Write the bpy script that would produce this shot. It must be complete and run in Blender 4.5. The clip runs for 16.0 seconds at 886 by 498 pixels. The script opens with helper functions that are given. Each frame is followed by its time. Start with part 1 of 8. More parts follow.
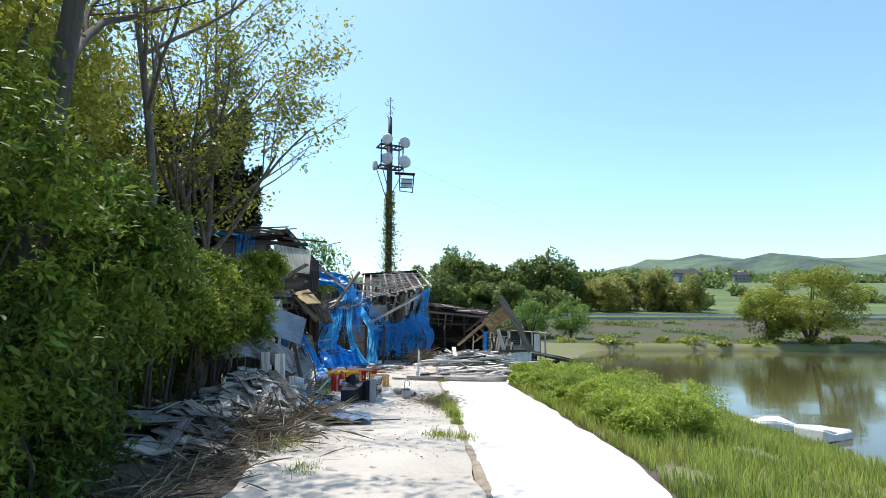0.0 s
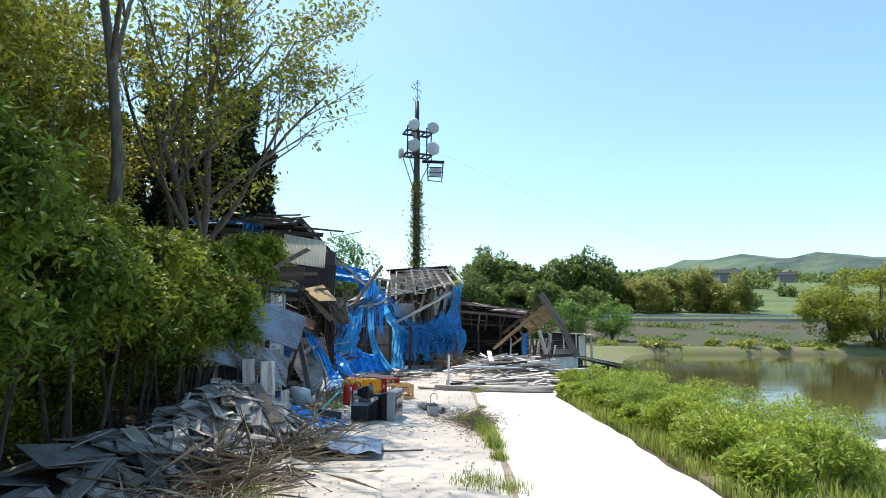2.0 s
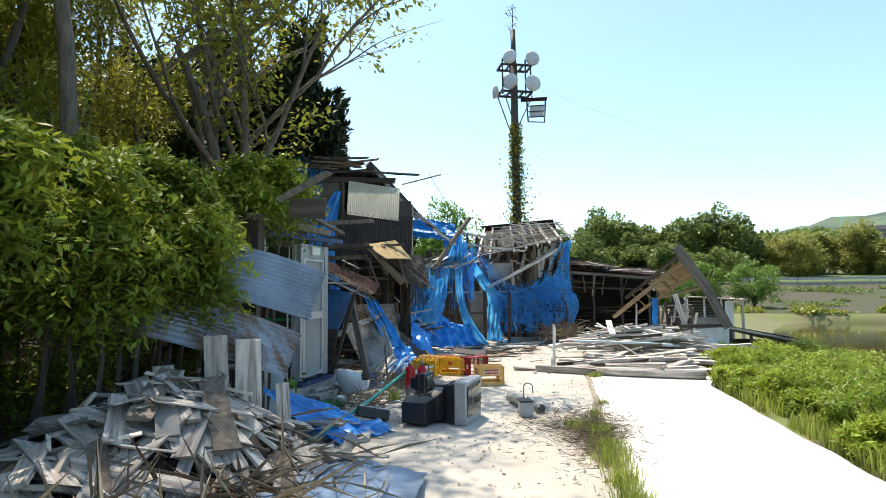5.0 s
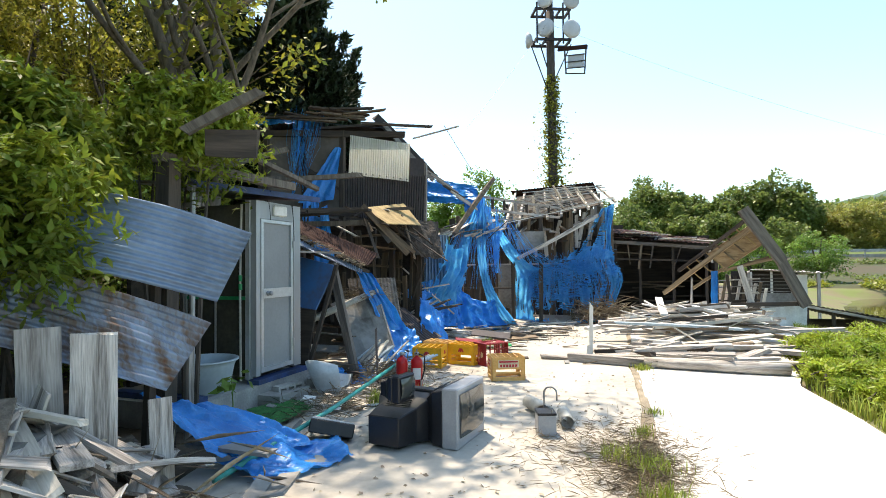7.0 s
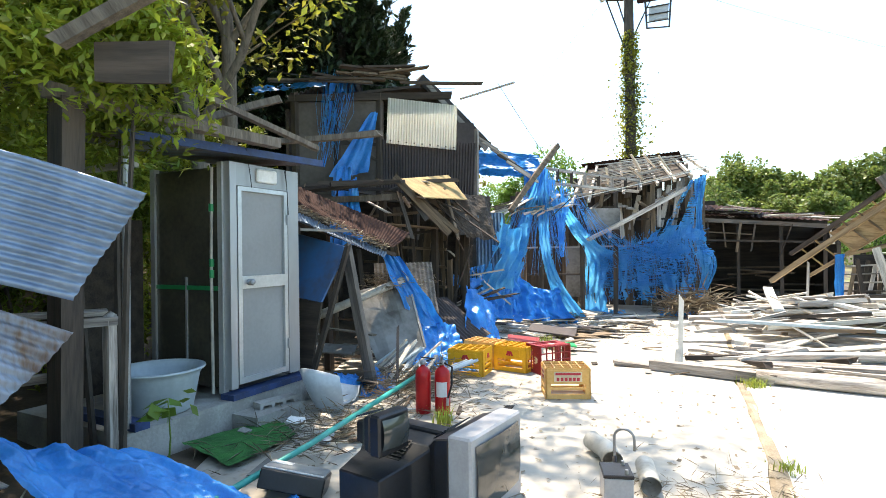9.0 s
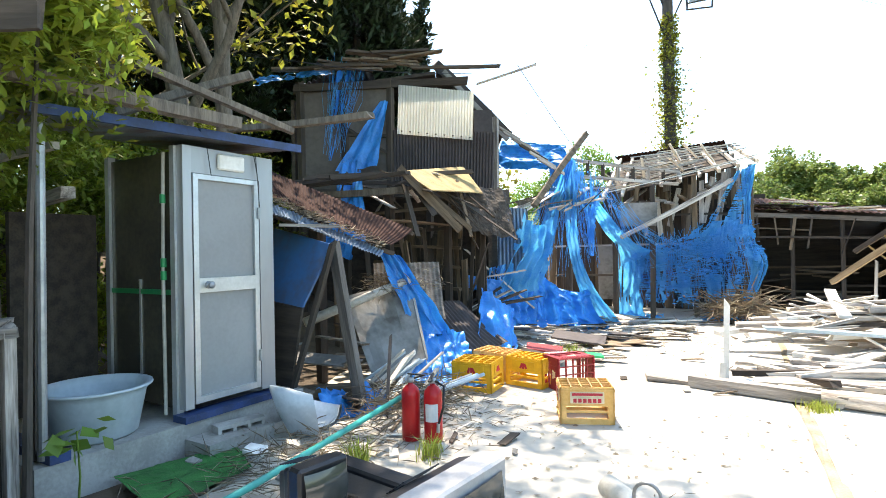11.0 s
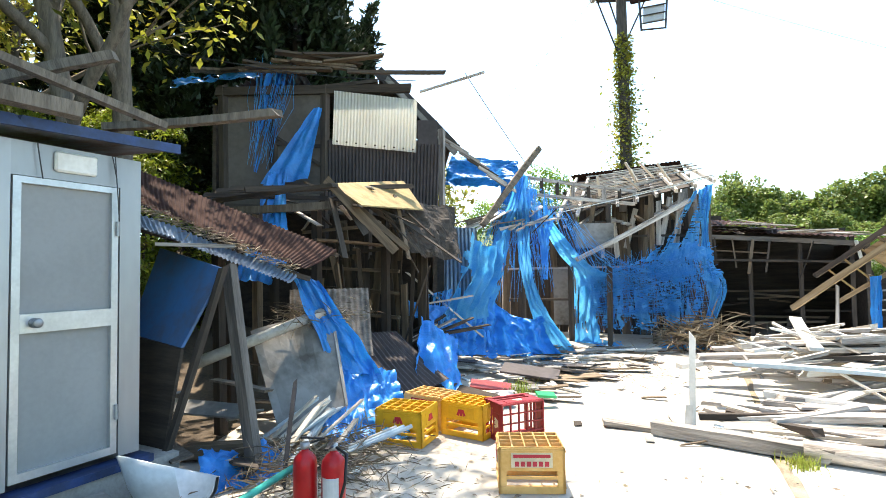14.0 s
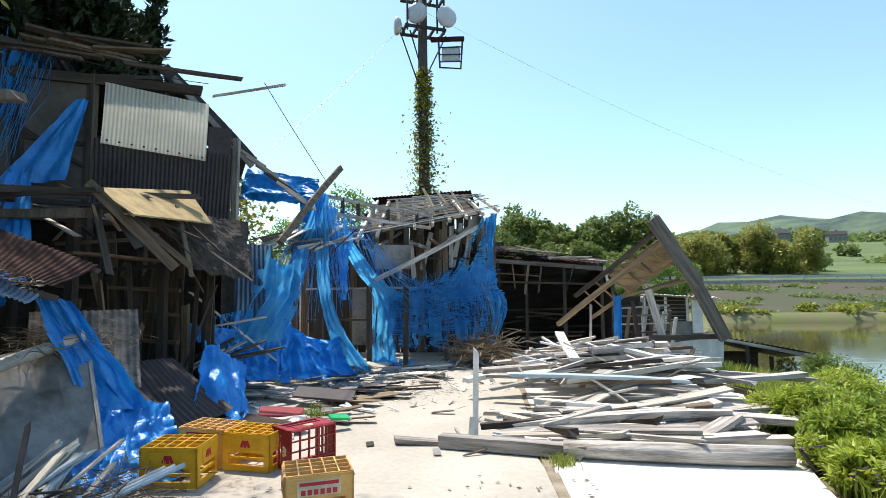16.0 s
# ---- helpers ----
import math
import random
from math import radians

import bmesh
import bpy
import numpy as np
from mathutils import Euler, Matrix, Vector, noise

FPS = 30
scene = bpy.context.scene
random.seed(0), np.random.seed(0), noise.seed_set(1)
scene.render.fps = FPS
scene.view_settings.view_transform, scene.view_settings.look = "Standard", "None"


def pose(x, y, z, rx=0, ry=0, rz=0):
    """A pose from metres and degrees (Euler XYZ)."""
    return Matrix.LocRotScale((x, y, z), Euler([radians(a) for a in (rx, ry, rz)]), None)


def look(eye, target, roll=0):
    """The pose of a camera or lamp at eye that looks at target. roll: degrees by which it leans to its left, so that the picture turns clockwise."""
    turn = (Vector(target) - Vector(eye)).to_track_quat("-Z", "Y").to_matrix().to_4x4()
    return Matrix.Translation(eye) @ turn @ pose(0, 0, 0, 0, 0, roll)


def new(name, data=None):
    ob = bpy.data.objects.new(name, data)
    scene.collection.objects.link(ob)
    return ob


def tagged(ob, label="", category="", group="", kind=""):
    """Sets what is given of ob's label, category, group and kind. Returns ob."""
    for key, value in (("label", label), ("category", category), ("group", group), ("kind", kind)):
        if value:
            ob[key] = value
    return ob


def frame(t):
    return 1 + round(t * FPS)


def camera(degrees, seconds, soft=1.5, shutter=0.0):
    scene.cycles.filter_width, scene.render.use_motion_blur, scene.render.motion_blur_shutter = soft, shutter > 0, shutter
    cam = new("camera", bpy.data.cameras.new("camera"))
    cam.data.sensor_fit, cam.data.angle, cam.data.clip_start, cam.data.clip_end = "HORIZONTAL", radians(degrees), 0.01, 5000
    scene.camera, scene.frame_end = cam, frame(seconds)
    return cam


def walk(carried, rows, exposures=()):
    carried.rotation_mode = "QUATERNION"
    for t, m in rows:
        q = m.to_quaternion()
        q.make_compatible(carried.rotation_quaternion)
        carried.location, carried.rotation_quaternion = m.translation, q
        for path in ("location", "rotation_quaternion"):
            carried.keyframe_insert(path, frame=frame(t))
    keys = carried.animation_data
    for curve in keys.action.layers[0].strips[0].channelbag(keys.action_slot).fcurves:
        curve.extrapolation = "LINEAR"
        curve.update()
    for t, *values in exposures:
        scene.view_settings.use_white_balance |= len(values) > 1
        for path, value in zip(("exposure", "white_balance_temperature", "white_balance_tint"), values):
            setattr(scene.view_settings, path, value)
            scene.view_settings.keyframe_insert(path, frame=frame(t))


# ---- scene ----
cam = camera(78.5, 16.0, soft=0.9)
METRES, EYE = 12.097, 1.5
ROWS = [
    (0.0, 0.0, 0.0, 0.0, -0.03, 7.39, -0.21),
    (0.5, 0.0034, 0.0542, -0.0028, 0.21, 7.44, -0.11),
    (1.0, 0.0041, 0.1026, -0.002, 1.08, 7.48, -0.18),
    (1.5, 0.0062, 0.1559, -0.0044, 1.6, 7.66, -0.05),
    (2.0, -0.0035, 0.2097, -0.0056, 3.35, 7.59, -0.18),
    (2.5, -0.006, 0.2592, -0.0084, 5.53, 7.75, -0.01),
    (3.0, -0.0105, 0.3113, -0.0097, 9.21, 7.47, 0.13),
    (3.5, -0.0061, 0.3597, -0.0114, 11.16, 7.25, 0.26),
    (4.0, -0.003, 0.4094, -0.0146, 12.44, 6.38, 0.41),
    (6.5, -0.0017, 0.6381, -0.0222, 18.33, 2.1, 0.57),
    (7.0, -0.0055, 0.679, -0.0232, 19.4, 1.65, 0.62),
    (7.5, -0.0152, 0.7184, -0.0239, 22.07, 1.61, 0.56),
    (8.0, -0.0179, 0.7558, -0.0261, 23.95, 1.62, 0.67),
    (8.5, -0.0216, 0.7929, -0.0283, 25.86, 1.06, 0.85),
    (9.0, -0.0253, 0.8254, -0.0268, 27.03, 0.09, 0.73),
    (9.5, -0.0277, 0.854, -0.0284, 27.48, -0.03, 0.8),
    (12.0, -0.0301, 0.9232, -0.0303, 32.52, 0.39, 1.03),
    (12.5, -0.0406, 0.9403, -0.0275, 31.54, 0.07, 0.85),
    (13.0, -0.043, 0.9627, -0.0305, 30.82, 0.3, 1.0),
    (13.5, -0.0463, 0.976, -0.0278, 29.87, 0.63, 1.06),
    (14.0, -0.0424, 0.9791, -0.0268, 26.89, 2.34, 0.85),
    (14.5, -0.04, 0.9812, -0.027, 19.16, 3.44, 0.87),
    (15.0, -0.0406, 0.9833, -0.0272, 12.44, 4.29, 0.65),
    (15.5, -0.0393, 0.985, -0.028, 8.4, 4.35, 0.68),
    (16.0, -0.0392, 0.9853, -0.0283, 6.22, 4.29, 0.63),
]
walk(cam, [(t, pose(0, 0, EYE) @ pose(METRES * x, METRES * y, METRES * z, 90 + pitch, roll, yaw)) for t, x, y, z, yaw, pitch, roll in ROWS],
     exposures=[(0.0, 0.75, 6450, 12), (4.0, 0.9, 6950, 11), (7.0, 1.2, 7600, 12), (9.0, 1.65, 7650, 13), (13.0, 1.98, 7550, 13), (14.2, 1.7, 7500, 12), (15.0, 1.38, 7450, 13), (15.5, 1.02, 7150, 12), (16.0, 0.82, 6850, 11)])

# ---- light ----
SUN_WAY = Vector((-0.27, 0.29, 0.918)).normalized()
world = bpy.data.worlds.new("sky")
scene.world = world
world.use_nodes = True
wn = world.node_tree
wn.nodes.clear()
sky = wn.nodes.new("ShaderNodeTexSky")
sky.sky_type = 'NISHITA'
sky.sun_disc = False
sky.sun_elevation = math.asin(SUN_WAY.z)
sky.sun_rotation = math.atan2(SUN_WAY.x, SUN_WAY.y)
sky.air_density, sky.dust_density, sky.ozone_density = 1.0, 0.9, 0.6
wbg = wn.nodes.new("ShaderNodeBackground")
wbg.inputs["Strength"].default_value = 0.15
wout = wn.nodes.new("ShaderNodeOutputWorld")
wtint = wn.nodes.new("ShaderNodeMix")
wtint.data_type, wtint.blend_type = 'RGBA', 'MULTIPLY'
wtint.inputs["Factor"].default_value = 1.0
wtint.inputs[7].default_value = (0.82, 1.01, 1.06, 1)
wn.links.new(sky.outputs[0], wtint.inputs[6])
wn.links.new(wtint.outputs[2], wbg.inputs[0])
wn.links.new(wbg.outputs[0], wout.inputs[0])
sun = new("sun", bpy.data.lights.new("sun", 'SUN'))
sun.data.energy, sun.data.angle, sun.data.color = 3.4, radians(0.6), (1.0, 0.95, 0.87)
sun.matrix_basis = look(SUN_WAY * 60, (0, 0, 0))
scene.view_settings.exposure = 0.0

# ---- materials ----
def mat(name, col, col2=None, rough=0.75, metal=0.0, scale=3.0, fine=30.0, bump=0.25, stretch=(1, 1, 1), spread=0.12, through_light=0.0, spec=0.4, third=None, island=False, lo=0.35, hi=0.65, alpha=1.0, crumple=0.0, worn=None):
    """A procedural surface: two colours mixed by coarse and fine noise, a third for stains, fine relief and a brightness spread from piece to piece."""
    m = bpy.data.materials.new(name)
    m.use_nodes = True
    t = m.node_tree
    n, l = t.nodes, t.links
    b = n["Principled BSDF"]
    co = n.new("ShaderNodeTexCoord")
    inf = n.new("ShaderNodeObjectInfo")
    mp = n.new("ShaderNodeMapping")
    mp.inputs["Scale"].default_value = stretch
    off = n.new("ShaderNodeVectorMath")
    off.operation = 'MULTIPLY_ADD'
    off.inputs[1].default_value = (17, 31, 23)
    l.new(inf.outputs["Random"], off.inputs[0])
    l.new(co.outputs["Object"], off.inputs[2])
    l.new(off.outputs[0], mp.inputs["Vector"])
    big = n.new("ShaderNodeTexNoise")
    big.inputs["Scale"].default_value, big.inputs["Detail"].default_value = scale, 6
    sm = n.new("ShaderNodeTexNoise")
    sm.inputs["Scale"].default_value, sm.inputs["Detail"].default_value = fine, 4
    l.new(mp.outputs[0], big.inputs["Vector"])
    l.new(mp.outputs[0], sm.inputs["Vector"])
    add = n.new("ShaderNodeMath")
    add.operation = 'MULTIPLY_ADD'
    add.inputs[1].default_value, add.inputs[2].default_value = 0.45, -0.22
    l.new(sm.outputs["Fac"], add.inputs[0])
    tot = n.new("ShaderNodeMath")
    tot.operation = 'ADD'
    l.new(big.outputs["Fac"], tot.inputs[0])
    l.new(add.outputs[0], tot.inputs[1])
    ramp = n.new("ShaderNodeValToRGB")
    c2 = col2 or tuple(c * 0.7 for c in col)
    ramp.color_ramp.elements[0].position, ramp.color_ramp.elements[1].position = lo, hi
    ramp.color_ramp.elements[0].color, ramp.color_ramp.elements[1].color = (*c2, 1), (*col, 1)
    if third:
        e = ramp.color_ramp.elements.new(lo - 0.12)
        e.color = (*third, 1)
    l.new(tot.outputs[0], ramp.inputs["Fac"])
    hsv = n.new("ShaderNodeHueSaturation")
    rnd = n.new("ShaderNodeMapRange")
    rnd.inputs["To Min"].default_value, rnd.inputs["To Max"].default_value = 1 - spread, 1 + spread
    if island:
        geo = n.new("ShaderNodeNewGeometry")
        l.new(geo.outputs["Random Per Island"], rnd.inputs["Value"])
        hr = n.new("ShaderNodeMapRange")
        hr.inputs["To Min"].default_value, hr.inputs["To Max"].default_value = 0.482, 0.518
        l.new(geo.outputs["Random Per Island"], hr.inputs["Value"])
        l.new(hr.outputs[0], hsv.inputs["Hue"])
    else:
        l.new(inf.outputs["Random"], rnd.inputs["Value"])
    l.new(rnd.outputs[0], hsv.inputs["Value"])
    l.new(ramp.outputs[0], hsv.inputs["Color"])
    l.new(hsv.outputs[0], b.inputs["Base Color"])
    b.inputs["Roughness"].default_value, b.inputs["Metallic"].default_value = rough, metal
    b.inputs["Specular IOR Level"].default_value = spec
    if bump:
        bp = n.new("ShaderNodeBump")
        bp.inputs["Strength"].default_value, bp.inputs["Distance"].default_value = bump, 0.02
        l.new(tot.outputs[0], bp.inputs["Height"])
        l.new(bp.outputs[0], b.inputs["Normal"])
        if crumple:
            # sharp creases of stiff sheet, as on crushed paper
            vo = n.new("ShaderNodeTexVoronoi")
            vo.feature = 'DISTANCE_TO_EDGE'
            vo.inputs["Scale"].default_value = 5.5
            wv = n.new("ShaderNodeVectorMath")
            wv.operation = 'MULTIPLY_ADD'
            wv.inputs[1].default_value = (0.35, 0.35, 0.35)
            l.new(big.outputs["Color"], wv.inputs[0])
            l.new(mp.outputs[0], wv.inputs[2])
            l.new(wv.outputs[0], vo.inputs["Vector"])
            b2 = n.new("ShaderNodeBump")
            b2.inputs["Strength"].default_value, b2.inputs["Distance"].default_value = crumple, 0.16
            l.new(vo.outputs["Distance"], b2.inputs["Height"])
            l.new(bp.outputs[0], b2.inputs["Normal"])
            l.new(b2.outputs[0], b.inputs["Normal"])
    if through_light:
        tr = n.new("ShaderNodeBsdfTranslucent")
        mx = n.new("ShaderNodeMixShader")
        mx.inputs[0].default_value = through_light
        l.new(hsv.outputs[0], tr.inputs["Color"])
        l.new(b.outputs[0], mx.inputs[1])
        l.new(tr.outputs[0], mx.inputs[2])
        l.new(mx.outputs[0], n["Material Output"].inputs["Surface"])
    b.inputs["Alpha"].default_value = alpha
    if worn:
        # threadbare weave: fine gaps between the threads that are left
        wm = n.new("ShaderNodeMapping")
        wm.inputs["Scale"].default_value = worn
        wn = n.new("ShaderNodeTexNoise")
        wn.inputs["Scale"].default_value, wn.inputs["Detail"].default_value = 3.0, 3
        l.new(co.outputs["Object"], wm.inputs["Vector"])
        l.new(wm.outputs[0], wn.inputs["Vector"])
        sc = n.new("ShaderNodeMath")
        sc.operation = 'ADD'
        l.new(wn.outputs["Fac"], sc.inputs[0])
        sb = n.new("ShaderNodeMath")
        sb.operation = 'MULTIPLY_ADD'
        sb.inputs[1].default_value, sb.inputs[2].default_value = 0.8, -0.4
        bl = n.new("ShaderNodeTexNoise")
        bl.inputs["Scale"].default_value = 1.6
        l.new(co.outputs["Object"], bl.inputs["Vector"])
        l.new(bl.outputs["Fac"], sb.inputs[0])
        l.new(sb.outputs[0], sc.inputs[1])
        wr = n.new("ShaderNodeMapRange")
        wr.inputs["From Min"].default_value, wr.inputs["From Max"].default_value = 0.53, 0.62
        wr.inputs["To Max"].default_value = 0.9
        l.new(sc.outputs[0], wr.inputs["Value"])
        tp = n.new("ShaderNodeBsdfTransparent")
        m2 = n.new("ShaderNodeMixShader")
        l.new(wr.outputs[0], m2.inputs[0])
        l.new((mx if through_light else b).outputs[0], m2.inputs[1])
        l.new(tp.outputs[0], m2.inputs[2])
        l.new(m2.outputs[0], n["Material Output"].inputs["Surface"])
    return m


M_CONC = mat("pale_concrete", (0.60, 0.57, 0.52), (0.50, 0.47, 0.42), rough=0.9, scale=0.9, fine=24, bump=0.15, third=(0.38, 0.35, 0.30))
M_YARD = mat("dusty_yard_concrete", (0.54, 0.495, 0.425), (0.43, 0.385, 0.325), rough=0.92, scale=0.7, fine=18, bump=0.2, third=(0.26, 0.22, 0.18))
M_CONC_OLD = mat("old_concrete", (0.38, 0.37, 0.34), (0.26, 0.25, 0.23), rough=0.92, scale=4, fine=40)
M_SOIL = mat("soil_and_litter", (0.12, 0.09, 0.062), (0.06, 0.046, 0.034), rough=0.95, scale=2, fine=30, bump=0.7)
M_BANK = mat("grassy_soil", (0.14, 0.17, 0.05), (0.17, 0.14, 0.08), rough=0.95, scale=0.8, fine=14, bump=0.6)
M_FIELD = mat("bare_field", (0.078, 0.058, 0.038), (0.054, 0.068, 0.024), rough=0.95, scale=0.09, fine=0.9, bump=0.3)
M_TERRACE = mat("green_terraces", (0.12, 0.16, 0.045), (0.07, 0.10, 0.032), rough=0.95, scale=0.03, fine=0.4, stretch=(1, 5, 1), bump=0.3)
# distance haze is put into the hills' darker tone as a blue cast
M_HILL = mat("wooded_hills", (0.10, 0.145, 0.075), (0.032, 0.055, 0.052), rough=0.95, scale=0.011, fine=0.07, bump=0.6)
M_BED = mat("pond_bed", (0.16, 0.14, 0.08), rough=0.95, scale=0.5)
M_GREY = mat("silvered_wood", (0.56, 0.51, 0.46), (0.23, 0.20, 0.175), rough=0.85, scale=6, fine=34, stretch=(0.22, 3.4, 3.4), bump=0.7, spread=0.34, third=(0.10, 0.085, 0.07))
M_PALE = mat("pale_dry_wood", (0.64, 0.58, 0.49), (0.42, 0.37, 0.30), rough=0.85, scale=5, fine=26, stretch=(0.25, 3, 3), bump=0.35, spread=0.2)
M_BROWN = mat("brown_wood", (0.215, 0.155, 0.10), (0.105, 0.075, 0.05), rough=0.8, scale=5, fine=24, stretch=(0.25, 3, 3), bump=0.4, spread=0.25)
M_TAN = mat("raw_tan_wood", (0.36, 0.255, 0.15), (0.20, 0.135, 0.075), rough=0.8, scale=5, fine=26, stretch=(0.25, 3, 3), bump=0.4, spread=0.2)
M_GABLE = mat("grey_brown_timber", (0.20, 0.17, 0.145), (0.10, 0.083, 0.07), rough=0.85, scale=5, fine=26, stretch=(0.25, 3, 3), bump=0.5)
M_LITTER = mat("dry_litter_soil", (0.34, 0.285, 0.21), (0.21, 0.17, 0.12), rough=0.95, scale=5, fine=60, bump=0.8)
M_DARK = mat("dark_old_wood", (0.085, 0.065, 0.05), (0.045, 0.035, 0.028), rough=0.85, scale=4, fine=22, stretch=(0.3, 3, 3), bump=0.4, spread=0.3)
M_PLY = mat("yellow_plywood", (0.42, 0.30, 0.135), (0.26, 0.18, 0.08), rough=0.8, scale=3, fine=18, stretch=(0.4, 3, 3), third=(0.16, 0.11, 0.06))
M_GALV = mat("galvanised_sheet", (0.23, 0.32, 0.44), (0.15, 0.205, 0.28), rough=0.38, metal=0.35, scale=2.2, fine=20, bump=0.1)
M_GALVRUST = mat("rust_streaked_sheet", (0.24, 0.30, 0.38), (0.15, 0.105, 0.08), rough=0.45, metal=0.3, scale=2.2, fine=14, stretch=(1, 4, 1), bump=0.15, third=(0.13, 0.06, 0.035))
M_RUST = mat("brown_rusty_sheet", (0.052, 0.024, 0.019), (0.03, 0.015, 0.013), rough=0.85, scale=3, fine=18, stretch=(1, 3, 1), third=(0.10, 0.07, 0.055), lo=0.30, spec=0.12)
M_CORBROWN = mat("dark_brown_cladding", (0.066, 0.052, 0.052), (0.042, 0.033, 0.032), rough=0.6, scale=2, fine=16, bump=0.1)
M_TARP = mat("blue_tarpaulin", (0.010, 0.295, 0.78), (0.006, 0.195, 0.58), rough=0.36, scale=4, fine=60, bump=0.3, through_light=0.15, spread=0.08, spec=0.55, crumple=0.16)
M_TARPOLD = mat("faded_blue_tarpaulin", (0.12, 0.52, 0.86), (0.028, 0.34, 0.74), rough=0.45, scale=3, fine=60, bump=0.3, through_light=0.55, spread=0.08, spec=0.3, crumple=0.14)
M_TARPNET = mat("threadbare_blue_tarpaulin", (0.12, 0.49, 0.84), (0.035, 0.33, 0.70), rough=0.5, scale=3, fine=60, bump=0.3, through_light=0.55, spread=0.08, spec=0.3, worn=(2.2, 2.2, 11))
M_TARPRAG = mat("frayed_blue_tarpaulin", (0.10, 0.46, 0.86), (0.03, 0.31, 0.74), rough=0.5, scale=3, fine=60, bump=0.3, through_light=0.4, spread=0.08, spec=0.3, worn=(13, 5, 1.1))
M_WHITECOR = mat("white_plastic_sheet", (0.86, 0.85, 0.79), (0.78, 0.77, 0.71), rough=0.45, scale=2, fine=14, bump=0.05, through_light=0.55)
M_WHITE = mat("weathered_white_paint", (0.78, 0.77, 0.73), (0.64, 0.62, 0.57), rough=0.6, scale=4, fine=30, bump=0.1)
M_ALU = mat("dull_aluminium", (0.62, 0.63, 0.64), (0.50, 0.51, 0.52), rough=0.38, metal=0.65, scale=3, fine=40, bump=0.03, spread=0.04)
M_PANEL = mat("grey_door_panel", (0.29, 0.295, 0.295), (0.25, 0.255, 0.255), rough=0.45, scale=2, fine=30, bump=0.04, spread=0.03)
M_CABIN = mat("cabin_grey_enamel", (0.44, 0.45, 0.46), (0.35, 0.355, 0.36), rough=0.36, metal=0.4, scale=1.5, fine=8, bump=0.02, stretch=(1, 1, 0.3))
M_SMOKE = mat("smoked_panel", (0.085, 0.076, 0.056), (0.05, 0.046, 0.036), rough=0.2, scale=2, fine=20, bump=0.02)
M_BLUEPAINT = mat("blue_painted_edge", (0.035, 0.075, 0.21), (0.03, 0.05, 0.11), rough=0.5, scale=6, fine=30, bump=0.1)
M_BLUEBOARD = mat("blue_painted_board", (0.035, 0.14, 0.33), (0.06, 0.10, 0.17), rough=0.5, scale=2, fine=14, bump=0.1, third=(0.10, 0.09, 0.07))
M_BEIGE = mat("stained_wall_board", (0.135, 0.115, 0.10), (0.085, 0.072, 0.06), rough=0.85, scale=1.4, fine=12, bump=0.15)
M_SLATE = mat("weathered_grey_board", (0.27, 0.26, 0.245), (0.15, 0.143, 0.13), rough=0.8, scale=2.4, fine=14, bump=0.2, third=(0.10, 0.088, 0.075))
M_PVC = mat("dirty_white_pipe", (0.52, 0.49, 0.43), (0.33, 0.30, 0.25), rough=0.5, scale=4, fine=30, bump=0.1)
M_YEL = mat("yellow_crate_plastic", (0.80, 0.43, 0.025), (0.68, 0.34, 0.02), rough=0.45, scale=6, fine=40, bump=0.05, spread=0.05)
M_ORG = mat("faded_orange_crate_plastic", (0.78, 0.47, 0.17), (0.66, 0.36, 0.10), rough=0.5, scale=6, fine=40, bump=0.05, spread=0.05)
M_MAROON = mat("dark_red_crate_plastic", (0.34, 0.03, 0.035), (0.24, 0.02, 0.025), rough=0.45, scale=6, fine=40, bump=0.05)
M_REDLAB = mat("red_print", (0.55, 0.03, 0.05), (0.45, 0.025, 0.04), rough=0.5, bump=0)
M_CREAM = mat("cream_print", (0.74, 0.62, 0.42), rough=0.5, bump=0)
M_RED = mat("red_enamel", (0.50, 0.012, 0.015), (0.40, 0.01, 0.012), rough=0.3, scale=6, fine=40, bump=0.03)
M_BLACK = mat("black_plastic", (0.022, 0.022, 0.025), (0.014, 0.014, 0.016), rough=0.38, scale=6, fine=60, bump=0.06)
M_GREYPL = mat("silver_grey_plastic", (0.42, 0.42, 0.43), (0.34, 0.34, 0.35), rough=0.4, scale=5, fine=60, bump=0.04)
M_SCREEN = mat("tube_glass", (0.055, 0.06, 0.058), (0.04, 0.045, 0.043), rough=0.08, bump=0, spec=0.6)
M_IRON = mat("dark_iron", (0.07, 0.062, 0.06), (0.045, 0.04, 0.038), rough=0.6, metal=0.4, scale=6, fine=40)
M_STEEL = mat("grey_steel", (0.38, 0.39, 0.40), (0.28, 0.29, 0.30), rough=0.4, metal=0.6, scale=6, fine=40, bump=0.05)
M_DISH = mat("pale_grey_dish", (0.62, 0.62, 0.62), (0.52, 0.52, 0.52), rough=0.5, bump=0.02)
M_TEAL = mat("teal_plastic_pole", (0.03, 0.36, 0.30), (0.025, 0.28, 0.24), rough=0.4, scale=8, fine=40, bump=0.05)
M_GREENMAT = mat("green_artificial_turf", (0.03, 0.17, 0.04), (0.02, 0.10, 0.025), rough=0.95, scale=6, fine=120, bump=0.8)
M_GREENTAPE = mat("green_tape", (0.01, 0.36, 0.12), rough=0.4, bump=0)
M_TUB = mat("pale_blue_tub", (0.44, 0.52, 0.56), (0.36, 0.43, 0.47), rough=0.4, scale=4, fine=30, bump=0.04)
M_PORC = mat("dirty_porcelain", (0.66, 0.72, 0.76), (0.50, 0.56, 0.60), rough=0.3, scale=4, fine=30, bump=0.03)
